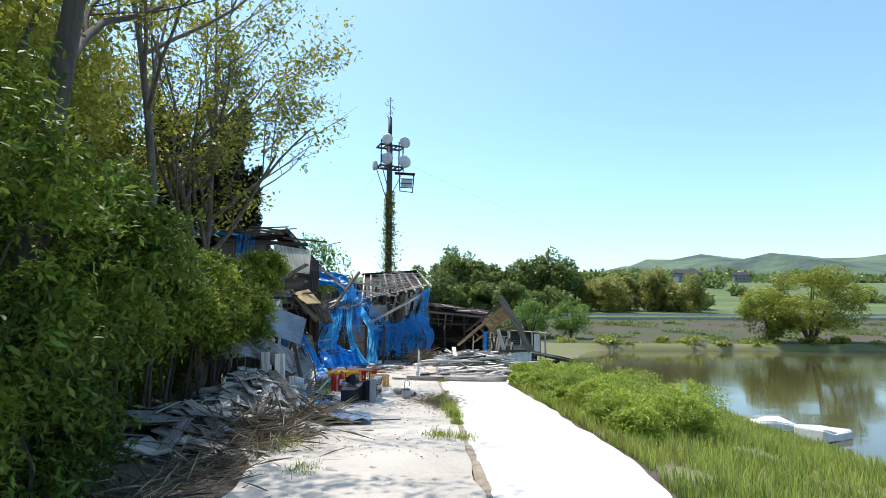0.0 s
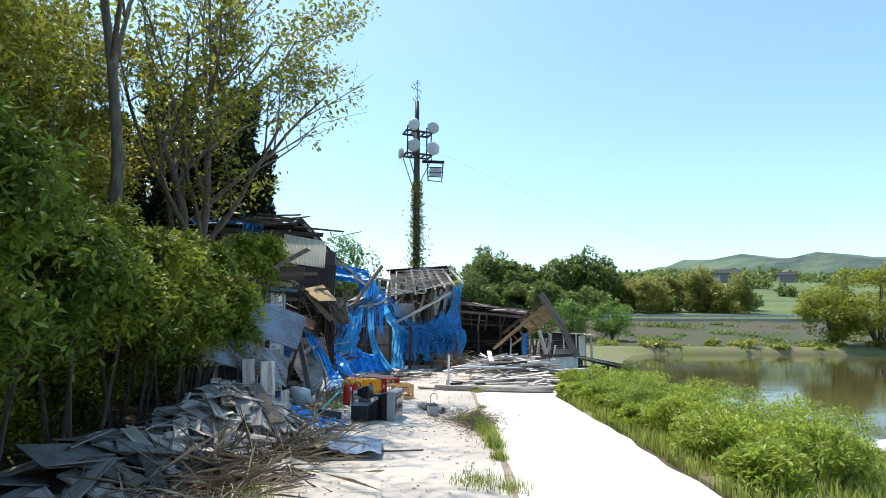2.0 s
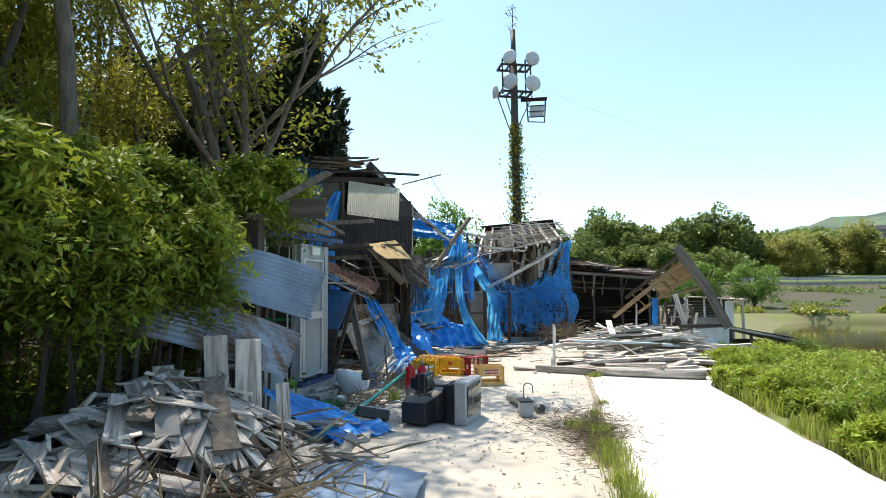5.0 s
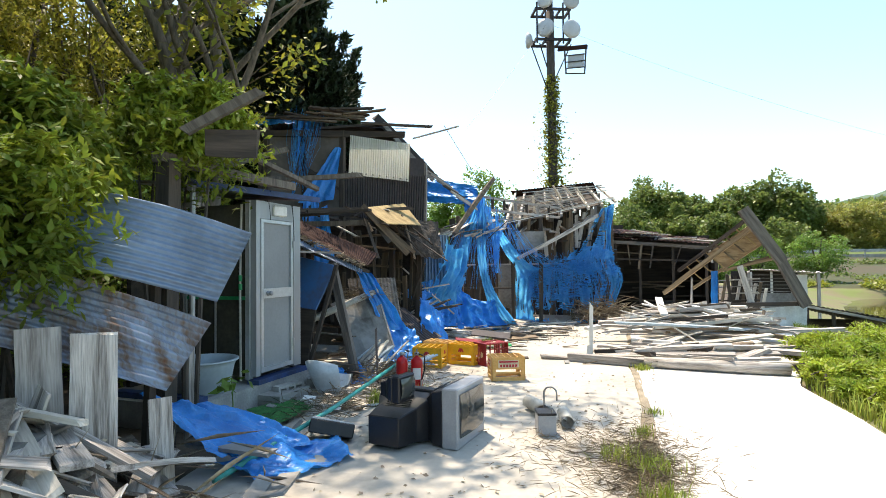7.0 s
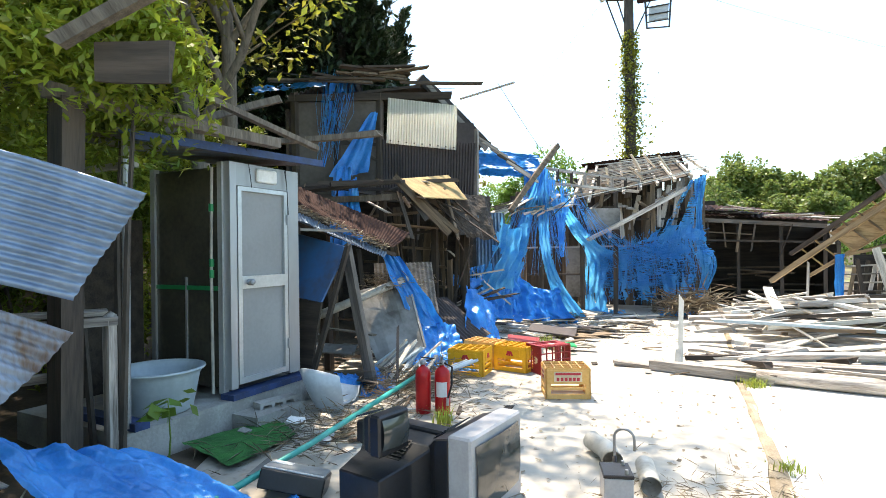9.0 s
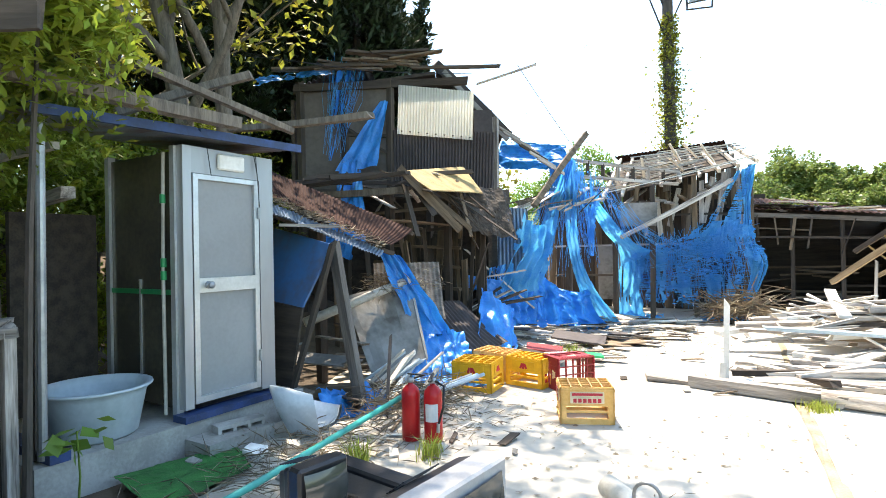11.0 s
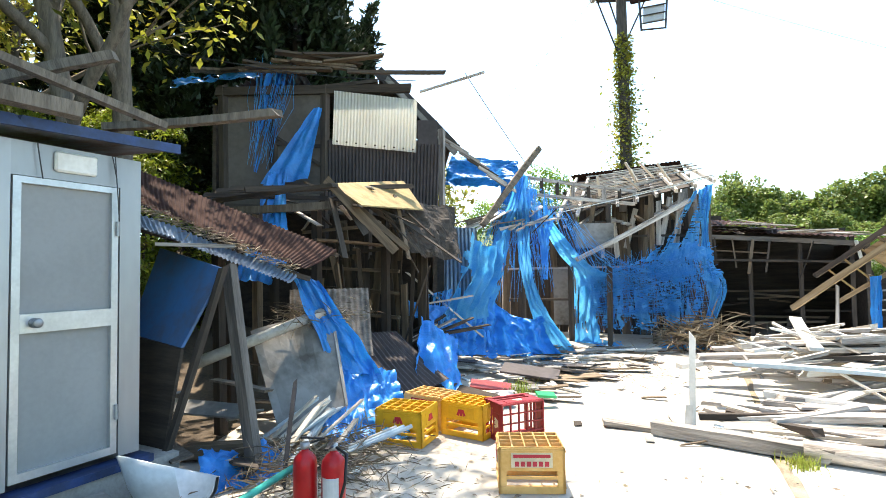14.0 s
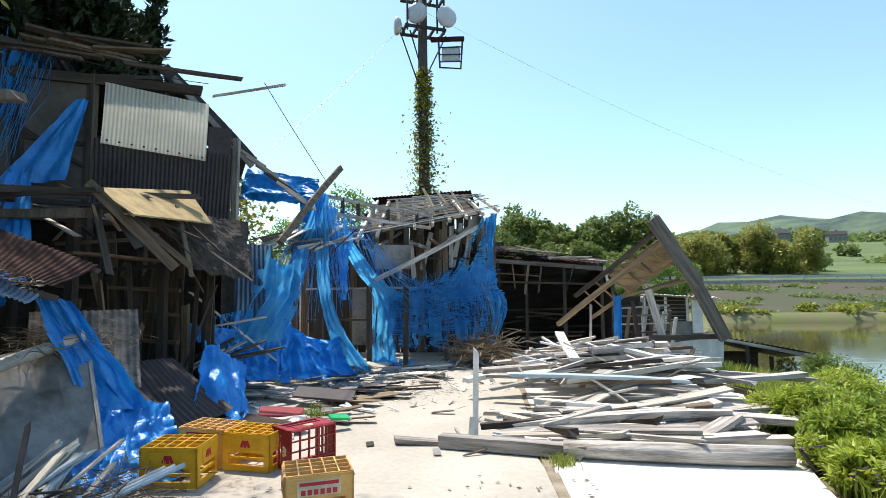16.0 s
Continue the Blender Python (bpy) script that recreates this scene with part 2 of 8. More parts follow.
M_BARK = mat("grey_brown_bark", (0.20, 0.165, 0.13), (0.11, 0.09, 0.07), rough=0.9, scale=6, fine=30, stretch=(3, 3, 0.5), bump=0.6)
M_BARKD = mat("dark_bark", (0.10, 0.08, 0.065), (0.06, 0.05, 0.04), rough=0.9, scale=6, fine=30, stretch=(3, 3, 0.5), bump=0.6)
M_TWIG = mat("dry_twigs", (0.36, 0.30, 0.22), (0.22, 0.175, 0.125), rough=0.9, scale=6, fine=40, spread=0.3, island=True, bump=0.1)


def leafmat(name, col, col2, spread=0.4, tl=0.45, rough=0.45):
    return mat(name, col, col2, rough=rough, scale=0.7, fine=6, bump=0, spread=spread, through_light=tl, island=True, spec=0.35)


M_LSHRUB = leafmat("shrub_leaves", (0.20, 0.27, 0.032), (0.08, 0.13, 0.020), tl=0.36, rough=0.55)
M_LYEL = leafmat("young_yellow_leaves", (0.36, 0.34, 0.05), (0.19, 0.23, 0.036))
M_LWOOD = leafmat("woodland_leaves", (0.35, 0.33, 0.055), (0.17, 0.185, 0.036))
M_LCON = leafmat("dark_conifer_foliage", (0.032, 0.055, 0.024), (0.020, 0.034, 0.016), tl=0.12)
M_LFERN = leafmat("bright_bank_leaves", (0.36, 0.42, 0.05), (0.22, 0.30, 0.04))
M_LGRASS = leafmat("grass_blades", (0.36, 0.40, 0.085), (0.23, 0.29, 0.05))
M_LFAR = leafmat("far_wood_leaves", (0.21, 0.26, 0.065), (0.12, 0.17, 0.045), spread=0.3)
M_LBAMB = leafmat("bamboo_leaves", (0.36, 0.34, 0.08), (0.22, 0.24, 0.06), spread=0.3)
M_LOLIVE = leafmat("olive_willow_leaves", (0.33, 0.34, 0.045), (0.20, 0.235, 0.036), spread=0.3)
# brighter copy of the shrub leaf, sunlight put into its colour
M_LHEDGE = leafmat("sunlit_hedge_leaves", (0.28, 0.33, 0.038), (0.12, 0.17, 0.024), tl=0.40, rough=0.55)
M_LFRESH = leafmat("fresh_green_leaves", (0.19, 0.30, 0.05), (0.13, 0.23, 0.04), spread=0.3)

M_WATER = bpy.data.materials.new("pond_water")
M_WATER.use_nodes = True
_n, _l = M_WATER.node_tree.nodes, M_WATER.node_tree.links
_b = _n["Principled BSDF"]
_b.inputs["Base Color"].default_value = (0.072, 0.064, 0.026, 1)
_b.inputs["Roughness"].default_value, _b.inputs["IOR"].default_value = 0.06, 1.33
_co, _w, _w2 = _n.new("ShaderNodeTexCoord"), _n.new("ShaderNodeTexNoise"), _n.new("ShaderNodeTexNoise")
_mp = _n.new("ShaderNodeMapping")
_mp.inputs["Scale"].default_value = (0.5, 1.6, 1)
_w.inputs["Scale"].default_value, _w.inputs["Detail"].default_value = 1.2, 5
_bp = _n.new("ShaderNodeBump")
_bp.inputs["Strength"].default_value, _bp.inputs["Distance"].default_value = 0.10, 0.05
_l.new(_co.outputs["Object"], _mp.inputs["Vector"])
_l.new(_mp.outputs[0], _w.inputs["Vector"])
_l.new(_w.outputs["Fac"], _bp.inputs["Height"])
_l.new(_bp.outputs[0], _b.inputs["Normal"])

# ---- builders ----
RNG = random.Random(5)
NR = np.random.default_rng(7)


def finish(name, bm, material, smooth=False):
    me = bpy.data.meshes.new(name)
    bm.normal_update()
    bm.to_mesh(me)
    bm.free()
    me.materials.append(material)
    if smooth:
        for p in me.polygons:
            p.use_smooth = True
    return me


def thing(name, at=(0, 0, 0), label="", category="", group="", kind="", m=None):
    ob = new(name)
    ob.empty_display_size = 0.1
    ob.matrix_basis = m if m is not None else Matrix.Translation(at)
    return tagged(ob, label, category, group, kind)


def part(name, bm, material, parent, label="", world=False, smooth=False):
    """Links a bmesh as one part of a thing; world: its vertices are in world places, the thing only moved."""
    if world:
        top = parent.parent or parent
        bmesh.ops.transform(bm, matrix=top.matrix_basis.inverted(), verts=bm.verts)
    ob = new(name, finish(name, bm, material, smooth))
    ob.parent = parent
    return tagged(ob, label)


def solo(name, bm, material, m=None, label="", category="", group="", kind="", smooth=False):
    ob = new(name, finish(name, bm, material, smooth))
    if m is not None:
        ob.matrix_basis = m
    return tagged(ob, label, category, group, kind)


def B():
    return bmesh.new()


def box(bm, size, m=None, bevel=0.0):
    r = bmesh.ops.create_cube(bm, size=1, matrix=(m if m is not None else Matrix()) @ Matrix.Diagonal((*size, 1)))
    if bevel:
        es = list({e for v in r["verts"] for e in v.link_edges})
        bmesh.ops.bevel(bm, geom=es, offset=bevel, segments=1, affect='EDGES')
    return bm


def along(p0, p1, roll=0.0):
    """The pose whose x axis runs from p0 to p1, at their middle, and the length."""
    p0, p1 = Vector(p0), Vector(p1)
    d = p1 - p0
    x = d.normalized()
    up = Vector((0, 0, 1)) if abs(x.z) < 0.95 else Vector((0, 1, 0))
    y = up.cross(x).normalized()
    z = x.cross(y)
    m = Matrix((x, y, z)).transposed().to_4x4()
    m = m @ Matrix.Rotation(radians(roll), 4, 'X')
    m.translation = (p0 + p1) / 2
    return m, d.length


def plank(L, w, h, seed=0, bow=0.01, rag=0.02, segs=4):
    """A weathered board along x: bowed, with uneven ends and a slightly worn section."""
    r = random.Random(seed)
    rag = max(rag, min(0.06, 0.07 * L) * r.random())
    bm = B()
    rings = []
    a, c = r.uniform(-bow, bow) * L, r.uniform(-bow, bow) * L * 0.5
    for i in range(segs + 1):
        u = i / segs
        k = 4 * u * (1 - u)
        wv, hv = w * r.uniform(0.94, 1.0), h * r.uniform(0.9, 1.0)
        ring = []
        for sy, sz in ((-1, -1), (1, -1), (1, 1), (-1, 1)):
            e = r.uniform(-rag, rag) if i in (0, segs) else 0
            ring.append(bm.verts.new(((u - 0.5) * L + e, sy * wv / 2 + c * k, sz * hv / 2 + a * k)))
        rings.append(ring)
    for p, q in zip(rings, rings[1:]):
        for j in range(4):
            bm.faces.new((p[j], q[j], q[(j + 1) % 4], p[(j + 1) % 4]))
    bm.faces.new(rings[0])
    bm.faces.new(rings[-1][::-1])
    bmesh.ops.recalc_face_normals(bm, faces=bm.faces)
    return bm


def plank_part(name, p0, p1, w, h, material, parent, roll=0.0, label="", seed=None, bow=0.006):
    m, L = along(p0, p1, roll)
    bm = plank(L, w, h, seed if seed is not None else RNG.randint(0, 9999), bow)
    top = parent.parent or parent
    ob = new(name, finish(name, bm, material))
    ob.parent = parent
    ob.matrix_basis = top.matrix_basis.inverted() @ m
    return tagged(ob, label)


def plank_thing(name, p0, p1, w, h, material, roll=0.0, label="", category="plank", group="", seed=None, bow=0.01):
    m, L = along(p0, p1, roll)
    return solo(name, plank(L, w, h, seed if seed is not None else RNG.randint(0, 9999), bow), material, m, label, category, group)


def tube(bm, pts, radii, sides=8, cap=True):
    """A tapered tube along points."""
    pts = [Vector(p) for p in pts]
    if not hasattr(radii, "__len__"):
        radii = [radii] * len(pts)
    rings = []
    x = None
    for i, p in enumerate(pts):
        d = (pts[min(i + 1, len(pts) - 1)] - pts[max(i - 1, 0)]).normalized()
        if x is None:
            x = d.orthogonal().normalized()
        x = (x - d * x.dot(d)).normalized()
        y = d.cross(x)
        rings.append([bm.verts.new(p + (x * math.cos(a) + y * math.sin(a)) * radii[i]) for a in (2 * math.pi * k / sides for k in range(sides))])
    for a, b in zip(rings, rings[1:]):
        for k in range(sides):
            bm.faces.new((a[k], a[(k + 1) % sides], b[(k + 1) % sides], b[k]))
    if cap:
        bm.faces.new(rings[0][::-1])
        bm.faces.new(rings[-1])
    return bm


def lathe(bm, profile, sides=20, m=None):
    """Turns (radius, height) pairs round z."""
    rings = [[bm.verts.new((m or Matrix()) @ Vector((r * math.cos(2 * math.pi * k / sides), r * math.sin(2 * math.pi * k / sides), z))) for k in range(sides)] for r, z in profile]
    for a, b in zip(rings, rings[1:]):
        for k in range(sides):
            bm.faces.new((a[k], a[(k + 1) % sides], b[(k + 1) % sides], b[k]))
    bm.faces.new(rings[0][::-1])
    bm.faces.new(rings[-1])
    return bm


def quad_at(c, u, v):
    """Bilinear place in the corners c = (u0v0, u1v0, u1v1, u0v1)."""
    a, b, d, e = (Vector(p) for p in c)
    return (a * (1 - u) + b * u) * (1 - v) + (e * (1 - u) + d * u) * v


def corrugated(c, pitch=0.076, depth=0.009, nv=6, bend=0.0, seed=0, thick=0.0015, ragged=0.0):
    """A corrugated sheet over four corners; ridges run from edge v=0 to v=1, bent by bend metres."""
    bm = B()
    c = [Vector(p) for p in c]
    wide = (c[1] - c[0]).length
    nu = max(8, int(wide / pitch * 6))
    nrm = (c[1] - c[0]).cross(c[3] - c[0]).normalized()
    g = []
    for i in range(nu + 1):
        u = i / nu
        row = []
        for j in range(nv + 1):
            v = j / nv
            vv = v
            if ragged and j in (0, nv):
                vv += noise.noise((u * 9, seed, j)) * ragged
            p = quad_at(c, u, vv)
            b = bend * 4 * v * (1 - v) + bend * 0.8 * noise.noise((u * 2.2, v * 2.2, seed))
            row.append(bm.verts.new(p + nrm * (depth * math.sin(u * wide / pitch * 2 * math.pi) + b)))
        g.append(row)
    for i in range(nu):
        for j in range(nv):
            bm.faces.new((g[i][j], g[i + 1][j], g[i + 1][j + 1], g[i][j + 1]))
    r = bmesh.ops.extrude_face_region(bm, geom=bm.faces[:])
    bmesh.ops.translate(bm, vec=-nrm * max(thick, 0.002), verts=[v for v in r["geom"] if isinstance(v, bmesh.types.BMVert)])
    return bm


def cloth(c, nu=40, nv=40, fold=0.06, freq=5.0, seed=0, sag=0.0, hole=None, along_v=1.0, fine=0.3):
    """Hanging or lying cloth over four corners, with folds that run along v; hole(u, v) tells where it is torn away."""
    bm = B()
    c = [Vector(p) for p in c]
    nrm = (c[1] - c[0]).cross(c[3] - c[0]).normalized()
    g = {}
    for i in range(nu + 1):
        for j in range(nv + 1):
            u, v = i / nu, j / nv
            p = quad_at(c, u, v)
            n1 = noise.noise((u * freq, v * freq * 0.22 * along_v, seed))
            n2 = noise.noise((u * freq * 3.1, v * freq * 0.8 * along_v, seed + 7))
            n3 = 1 - 2.4 * abs(noise.noise((u * freq * 1.9 + n1, v * freq * 0.9 + n2 * 0.5, seed + 13)))
            n4 = 1 - 2.4 * abs(noise.noise((u * freq * 4.2 + n2, v * freq * 3.1, seed + 17)))
            p = p + nrm * (fold * n1 * 1.6 + fold * fine * n2 + fold * 0.30 * n3 + fold * 0.13 * n4) - Vector((0, 0, sag * 4 * u * (1 - u) * (1 - 0.75 * v)))
            p += Vector((noise.noise((u * 4, v * 4, seed + 3)), noise.noise((u * 4, v * 4, seed + 5)), 0)) * fold * 0.5
            g[i, j] = p
    vs = {}

    def vert(k):
        if k not in vs:
            vs[k] = bm.verts.new(g[k])
        return vs[k]
    for i in range(nu):
        for j in range(nv):
            if hole and hole((i + 0.5) / nu, (j + 0.5) / nv):
                continue
            bm.faces.new((vert((i, j)), vert((i + 1, j)), vert((i + 1, j + 1)), vert((i, j + 1))))
    return bm


def torn(seed, amount=0.0, fu=26.0, fv=2.5, edge=0.08):
    """Where a shredded cloth is gone: long tears that run along v, and a ragged rim."""
    def f(u, v):
        rim = min(u, 1 - u, v * 1.5) + 0.10 * noise.noise((u * 14, v * 5, seed + 2))
        big = noise.noise((u * 3.0, v * 2.2, seed + 9))
        return rim < edge * 0.4 or noise.noise((u * fu, v * fv, seed)) + 0.9 * big > 0.42 - amount
    return f


def leaves(name, centres, size, material, parent=None, elong=0.42, tilt=0.7, droop=0.25, seed=1, **tags):
    """Many single folded leaves, one mesh, each an island."""
    r = np.random.default_rng(seed)
    c = np.asarray(centres, float)
    n = len(c)
    d = r.normal(size=(n, 3))
    d[:, 2] = d[:, 2] * tilt - droop
    d /= np.linalg.norm(d, axis=1, keepdims=True)
    w = np.cross(d, r.normal(size=(n, 3)) * (0.5, 0.5, 0.2) + (0, 0, 1.0))
    w /= np.linalg.norm(w, axis=1, keepdims=True) + 1e-9
    s = size * r.uniform(0.55, 1.25, (n, 1))
    nrm = np.cross(w, d)
    mid = c + d * s * 0.5 - nrm * s * 0.06
    v = np.stack([c, mid + w * s * elong / 2 + nrm * s * 0.1, c + d * s, mid - w * s * elong / 2 + nrm * s * 0.1], 1).reshape(-1, 3)
    me = bpy.data.meshes.new(name)
    me.vertices.add(4 * n)
    me.vertices.foreach_set("co", v.astype(np.float32).ravel())
    k = np.arange(n)[:, None] * 4
    tri = np.concatenate([k + [0, 1, 2], k + [0, 2, 3]], 1).reshape(-1)
    me.loops.add(6 * n)
    me.loops.foreach_set("vertex_index", tri.astype(np.int32))
    me.polygons.add(2 * n)
    me.polygons.foreach_set("loop_start", (np.arange(2 * n) * 3).astype(np.int32))
    me.polygons.foreach_set("loop_total", np.full(2 * n, 3, np.int32))
    me.update(calc_edges=True)
    me.validate()
    me.materials.append(material)
    ob = new(name, me)
    if parent is not None:
        ob.parent = parent
        top = parent.parent or parent
        ob.matrix_basis = top.matrix_basis.inverted()
    return tagged(ob, **tags)


def blades(name, bases, height, material, width=0.012, lean=0.45, seed=1, parent=None, **tags):
    """Bent grass blades."""
    r = np.random.default_rng(seed)
    b = np.asarray(bases, float)
    n = len(b)
    a = r.uniform(0, 2 * np.pi, n)
    h = height * r.uniform(0.45, 1.15, n)
    out = np.stack([np.cos(a), np.sin(a), np.zeros(n)], 1)
    side = np.stack([-np.sin(a), np.cos(a), np.zeros(n)], 1) * width * r.uniform(0.6, 1.3, (n, 1)) / 2
    ln = (lean * r.uniform(0.2, 1.2, n) * h)[:, None]
    up = np.zeros((n, 3))
    up[:, 2] = 1
    mid = b + up * (h * 0.6)[:, None] + out * ln * 0.35
    tip = b + up * h[:, None] * 0.95 + out * ln
    v = np.stack([b - side, b + side, mid - side * 0.8, mid + side * 0.8, tip], 1).reshape(-1, 3)
    me = bpy.data.meshes.new(name)
    me.vertices.add(5 * n)
    me.vertices.foreach_set("co", v.astype(np.float32).ravel())
    k = np.arange(n)[:, None] * 5
    tri = np.concatenate([k + [0, 1, 3], k + [0, 3, 2], k + [2, 3, 4]], 1).reshape(-1)
    me.loops.add(9 * n)
    me.loops.foreach_set("vertex_index", tri.astype(np.int32))
    me.polygons.add(3 * n)
    me.polygons.foreach_set("loop_start", (np.arange(3 * n) * 3).astype(np.int32))
    me.polygons.foreach_set("loop_total", np.full(3 * n, 3, np.int32))
    me.update(calc_edges=True)
    me.validate()
    me.materials.append(material)
    ob = new(name, me)
    if parent is not None:
        ob.parent = parent
        top = parent.parent or parent
        ob.matrix_basis = top.matrix_basis.inverted()
    return tagged(ob, **tags)


def lerp_table(x, xs, ys):
    return float(np.interp(x, xs, ys))


def smooth01(a, b, x):
    t = min(1, max(0, (x - a) / (b - a)))
    return t * t * (3 - 2 * t)


def bank_edge(y):
    return lerp_table(y, [-20, 4, 7, 12.5, 16.3, 20, 23, 40, 52], [2.3, 2.1, 2.4, 2.3, 1.95, 2.9, 3.4, 4.5, 8])


def shore(y):
    return lerp_table(y, [-40, 17, 22, 25, 30, 38, 46, 53], [9.2, 8.8, 7.2, 6.2, 6.6, 8.8, 11.5, 14.5])


WATER_Z = -1.4


def ground_z(x, y):
    base = -0.03 * min(max(y, 0), 12.5) - 0.03
    if y < 54 and x > bank_edge(y):
        e, s = bank_edge(y), shore(y)
        k = (x - e) / (s - e)
        z = base + (WATER_Z - base) * min(1, k) ** 1.3
        if k > 1:
            z = WATER_Z - 1.2 * smooth01(s, s + 4, x)
        far = smooth01(51.6, 53.6, y)
        return z * (1 - far) + (-0.75) * far + 0.05 * noise.noise((x * 0.8, y * 0.8, 0))
    if y >= 54:
        z = lerp_table(y, [54, 60, 66, 84, 90, 140, 250, 400, 620, 900, 1200, 2500], [-0.75, -0.55, 0.0, 1.4, 2.0, 6, 19, 28, 44, 100, 124, 90])
        k = smooth01(300, 700, y)
        far = 1 + k * (0.22 * noise.noise((x * 0.006 + 3.1, y * 0.002, 2)) + 0.16 * noise.noise((x * 0.02, y * 0.008, 5)))
        side = lerp_table(x, [-400, 150, 330, 430, 530, 650, 860, 1500], [0.7, 0.75, 0.85, 1.0, 1.08, 0.92, 1.2, 1.15]) if y > 300 else 1
        z = z * far * (1 + (side - 1) * k) if y > 60 else z
        return z + (0.25 * noise.noise((x * 0.1, y * 0.1, 1)) if y < 300 else 0)
    left = max(0, -5.0 - x)
    return base + min(2.6, 0.28 * left) * smooth01(-4.5, -9, x) + 0.03 * noise.noise((x, y, 0))

# ---- land and water ----
def make_ground():
    def axis(dense, step, ends):
        a = list(np.arange(dense[0], dense[1] + 1e-6, step))
        lo, hi, s = a[0], a[-1], step
        while lo > ends[0]:
            s *= 1.22
            lo -= s
            a.insert(0, lo)
        s = step
        while hi < ends[1]:
            s *= 1.13
            hi += s
            a.append(hi)
        return a
    xs = axis((-10, 16), 0.5, (-1500, 2200))
    ys = axis((-4, 30), 0.5, (-300, 2600))
    ys = sorted(set(ys) | {51.6, 52.3, 53, 53.6, 54.5, 57, 60, 84, 87})
    verts = [(x, y, ground_z(x, y)) for y in ys for x in xs]
    nx = len(xs)
    faces, mi = [], []
    for j in range(len(ys) - 1):
        for i in range(nx - 1):
            faces.append((j * nx + i, j * nx + i + 1, (j + 1) * nx + i + 1, (j + 1) * nx + i))
            x, y = (xs[i] + xs[i + 1]) / 2, (ys[j] + ys[j + 1]) / 2
            if y > 290:
                k = 4
            elif y > 86:
                k = 3
            elif y > 53.8:
                k = 2
            elif y > 50 or x > bank_edge(y):
                k = 5 if (y < 51.5 and x > shore(y) + 0.3) else 1
            else:
                k = 0
            mi.append(k)
    me = bpy.data.meshes.new("ground")
    me.from_pydata(verts, [], faces)
    for m in (M_SOIL, M_BANK, M_FIELD, M_TERRACE, M_HILL, M_BED):
        me.materials.append(m)
    me.polygons.foreach_set("material_index", mi)
    me.polygons.foreach_set("use_smooth", [True] * len(mi))
    tagged(new("ground", me), "uneven soil, grassy bank, fields and wooded hills", "ground", kind="structure")


make_ground()
bm = B()
box(bm, (400, 180, 0.02), Matrix.Translation((203, -36, WATER_Z - 0.01)))
solo("water", bm, M_WATER, None, "still olive-brown pond water with soft ripples", "water", kind="structure")


def slab(name, edge_l, edge_r, ys, label, material=None):
    """A concrete slab on the ground between two wavering edges."""
    bm = B()
    top, bot = [], []
    for y in ys:
        z = -0.03 * min(max(y, 0), 12.5)
        row, rowb = [], []
        for k in range(7):
            u = k / 6
            x = edge_l(y) * (1 - u) + edge_r(y) * u
            row.append(bm.verts.new((x, y, z + 0.006 * noise.noise((x, y, 4)))))
            rowb.append(bm.verts.new((x, y, z - 0.14)))
        top.append(row)
        bot.append(rowb)
    for a, b in zip(top, top[1:]):
        for k in range(6):
            bm.faces.new((a[k], a[k + 1], b[k + 1], b[k]))
    for k0, flip in ((0, 1), (6, 0)):
        for a, b, c, d in zip(top, top[1:], bot, bot[1:]):
            f = (a[k0], b[k0], d[k0], c[k0])
            bm.faces.new(f if flip else f[::-1])
    for r0, r1, flip in ((top[0], bot[0], 0), (top[-1], bot[-1], 1)):
        for k in range(6):
            f = (r0[k], r0[k + 1], r1[k + 1], r1[k])
            bm.faces.new(f if flip else f[::-1])
    bmesh.ops.recalc_face_normals(bm, faces=bm.faces)
    return solo(name, bm, material or M_CONC, None, label, "pavement", kind="structure")


def joint_x(y):
    return lerp_table(y, [-6, 5, 8, 10, 12.5, 15, 17, 25], [0.5, 0.46, 0.34, 0.28, 0.12, 0.0, -0.12, -0.3])


YS = [y * 0.25 for y in range(-24, 104)]
slab("pavement_lane", lambda y: joint_x(y) + 0.035 + 0.03 * noise.noise((y * 1.7, 0, 0)),
     lambda y: bank_edge(y) - 0.05 + 0.12 * noise.noise((y * 1.1, 3, 0)) + 0.05 * noise.noise((y * 4, 3, 0)), YS, "sunlit pale concrete lane with a broken edge")
slab("pavement_yard", lambda y: lerp_table(y, [-6, 5, 8, 10, 12, 14, 16, 26], [-2.2, -2.1, -2.3, -2.9, -3.4, -4.2, -5, -6]) + 0.15 * noise.noise((y * 0.8, 8, 0)),
     lambda y: joint_x(y) - 0.035 + 0.03 * noise.noise((y * 1.7, 5, 0)) - 0.08 * max(0, noise.noise((y * 0.9, 6, 0))) - 0.30 * math.exp(-((y - 12.4) / 1.1) ** 2) * (0.8 + noise.noise((y * 2.5, 9, 0))), YS, "pale concrete yard under patches of tree shade", M_YARD)

bm = B()
_rows = []
for y in [k * 0.25 for k in range(-24, 100)]:
    w = 0.06 + 0.05 * noise.noise((y * 1.3, 2, 0)) + 0.36 * math.exp(-((y - 12.3) / 1.2) ** 2)
    z = -0.03 * min(max(y, 0), 12.5) - 0.012
    _rows.append([bm.verts.new((joint_x(y) - w + (w + 0.10) * k / 4, y, z + (0.012 if 0 < k < 4 else -0.02) + 0.012 * noise.noise((k * 0.9, y * 4, 1)))) for k in range(5)])
for a, b in zip(_rows, _rows[1:]):
    for k in range(4):
        bm.faces.new((a[k], a[k + 1], b[k + 1], b[k]))
solo("pavement_joint", bm, M_LITTER, None, "dry soil and litter filling the concrete joint", "pavement", kind="structure")

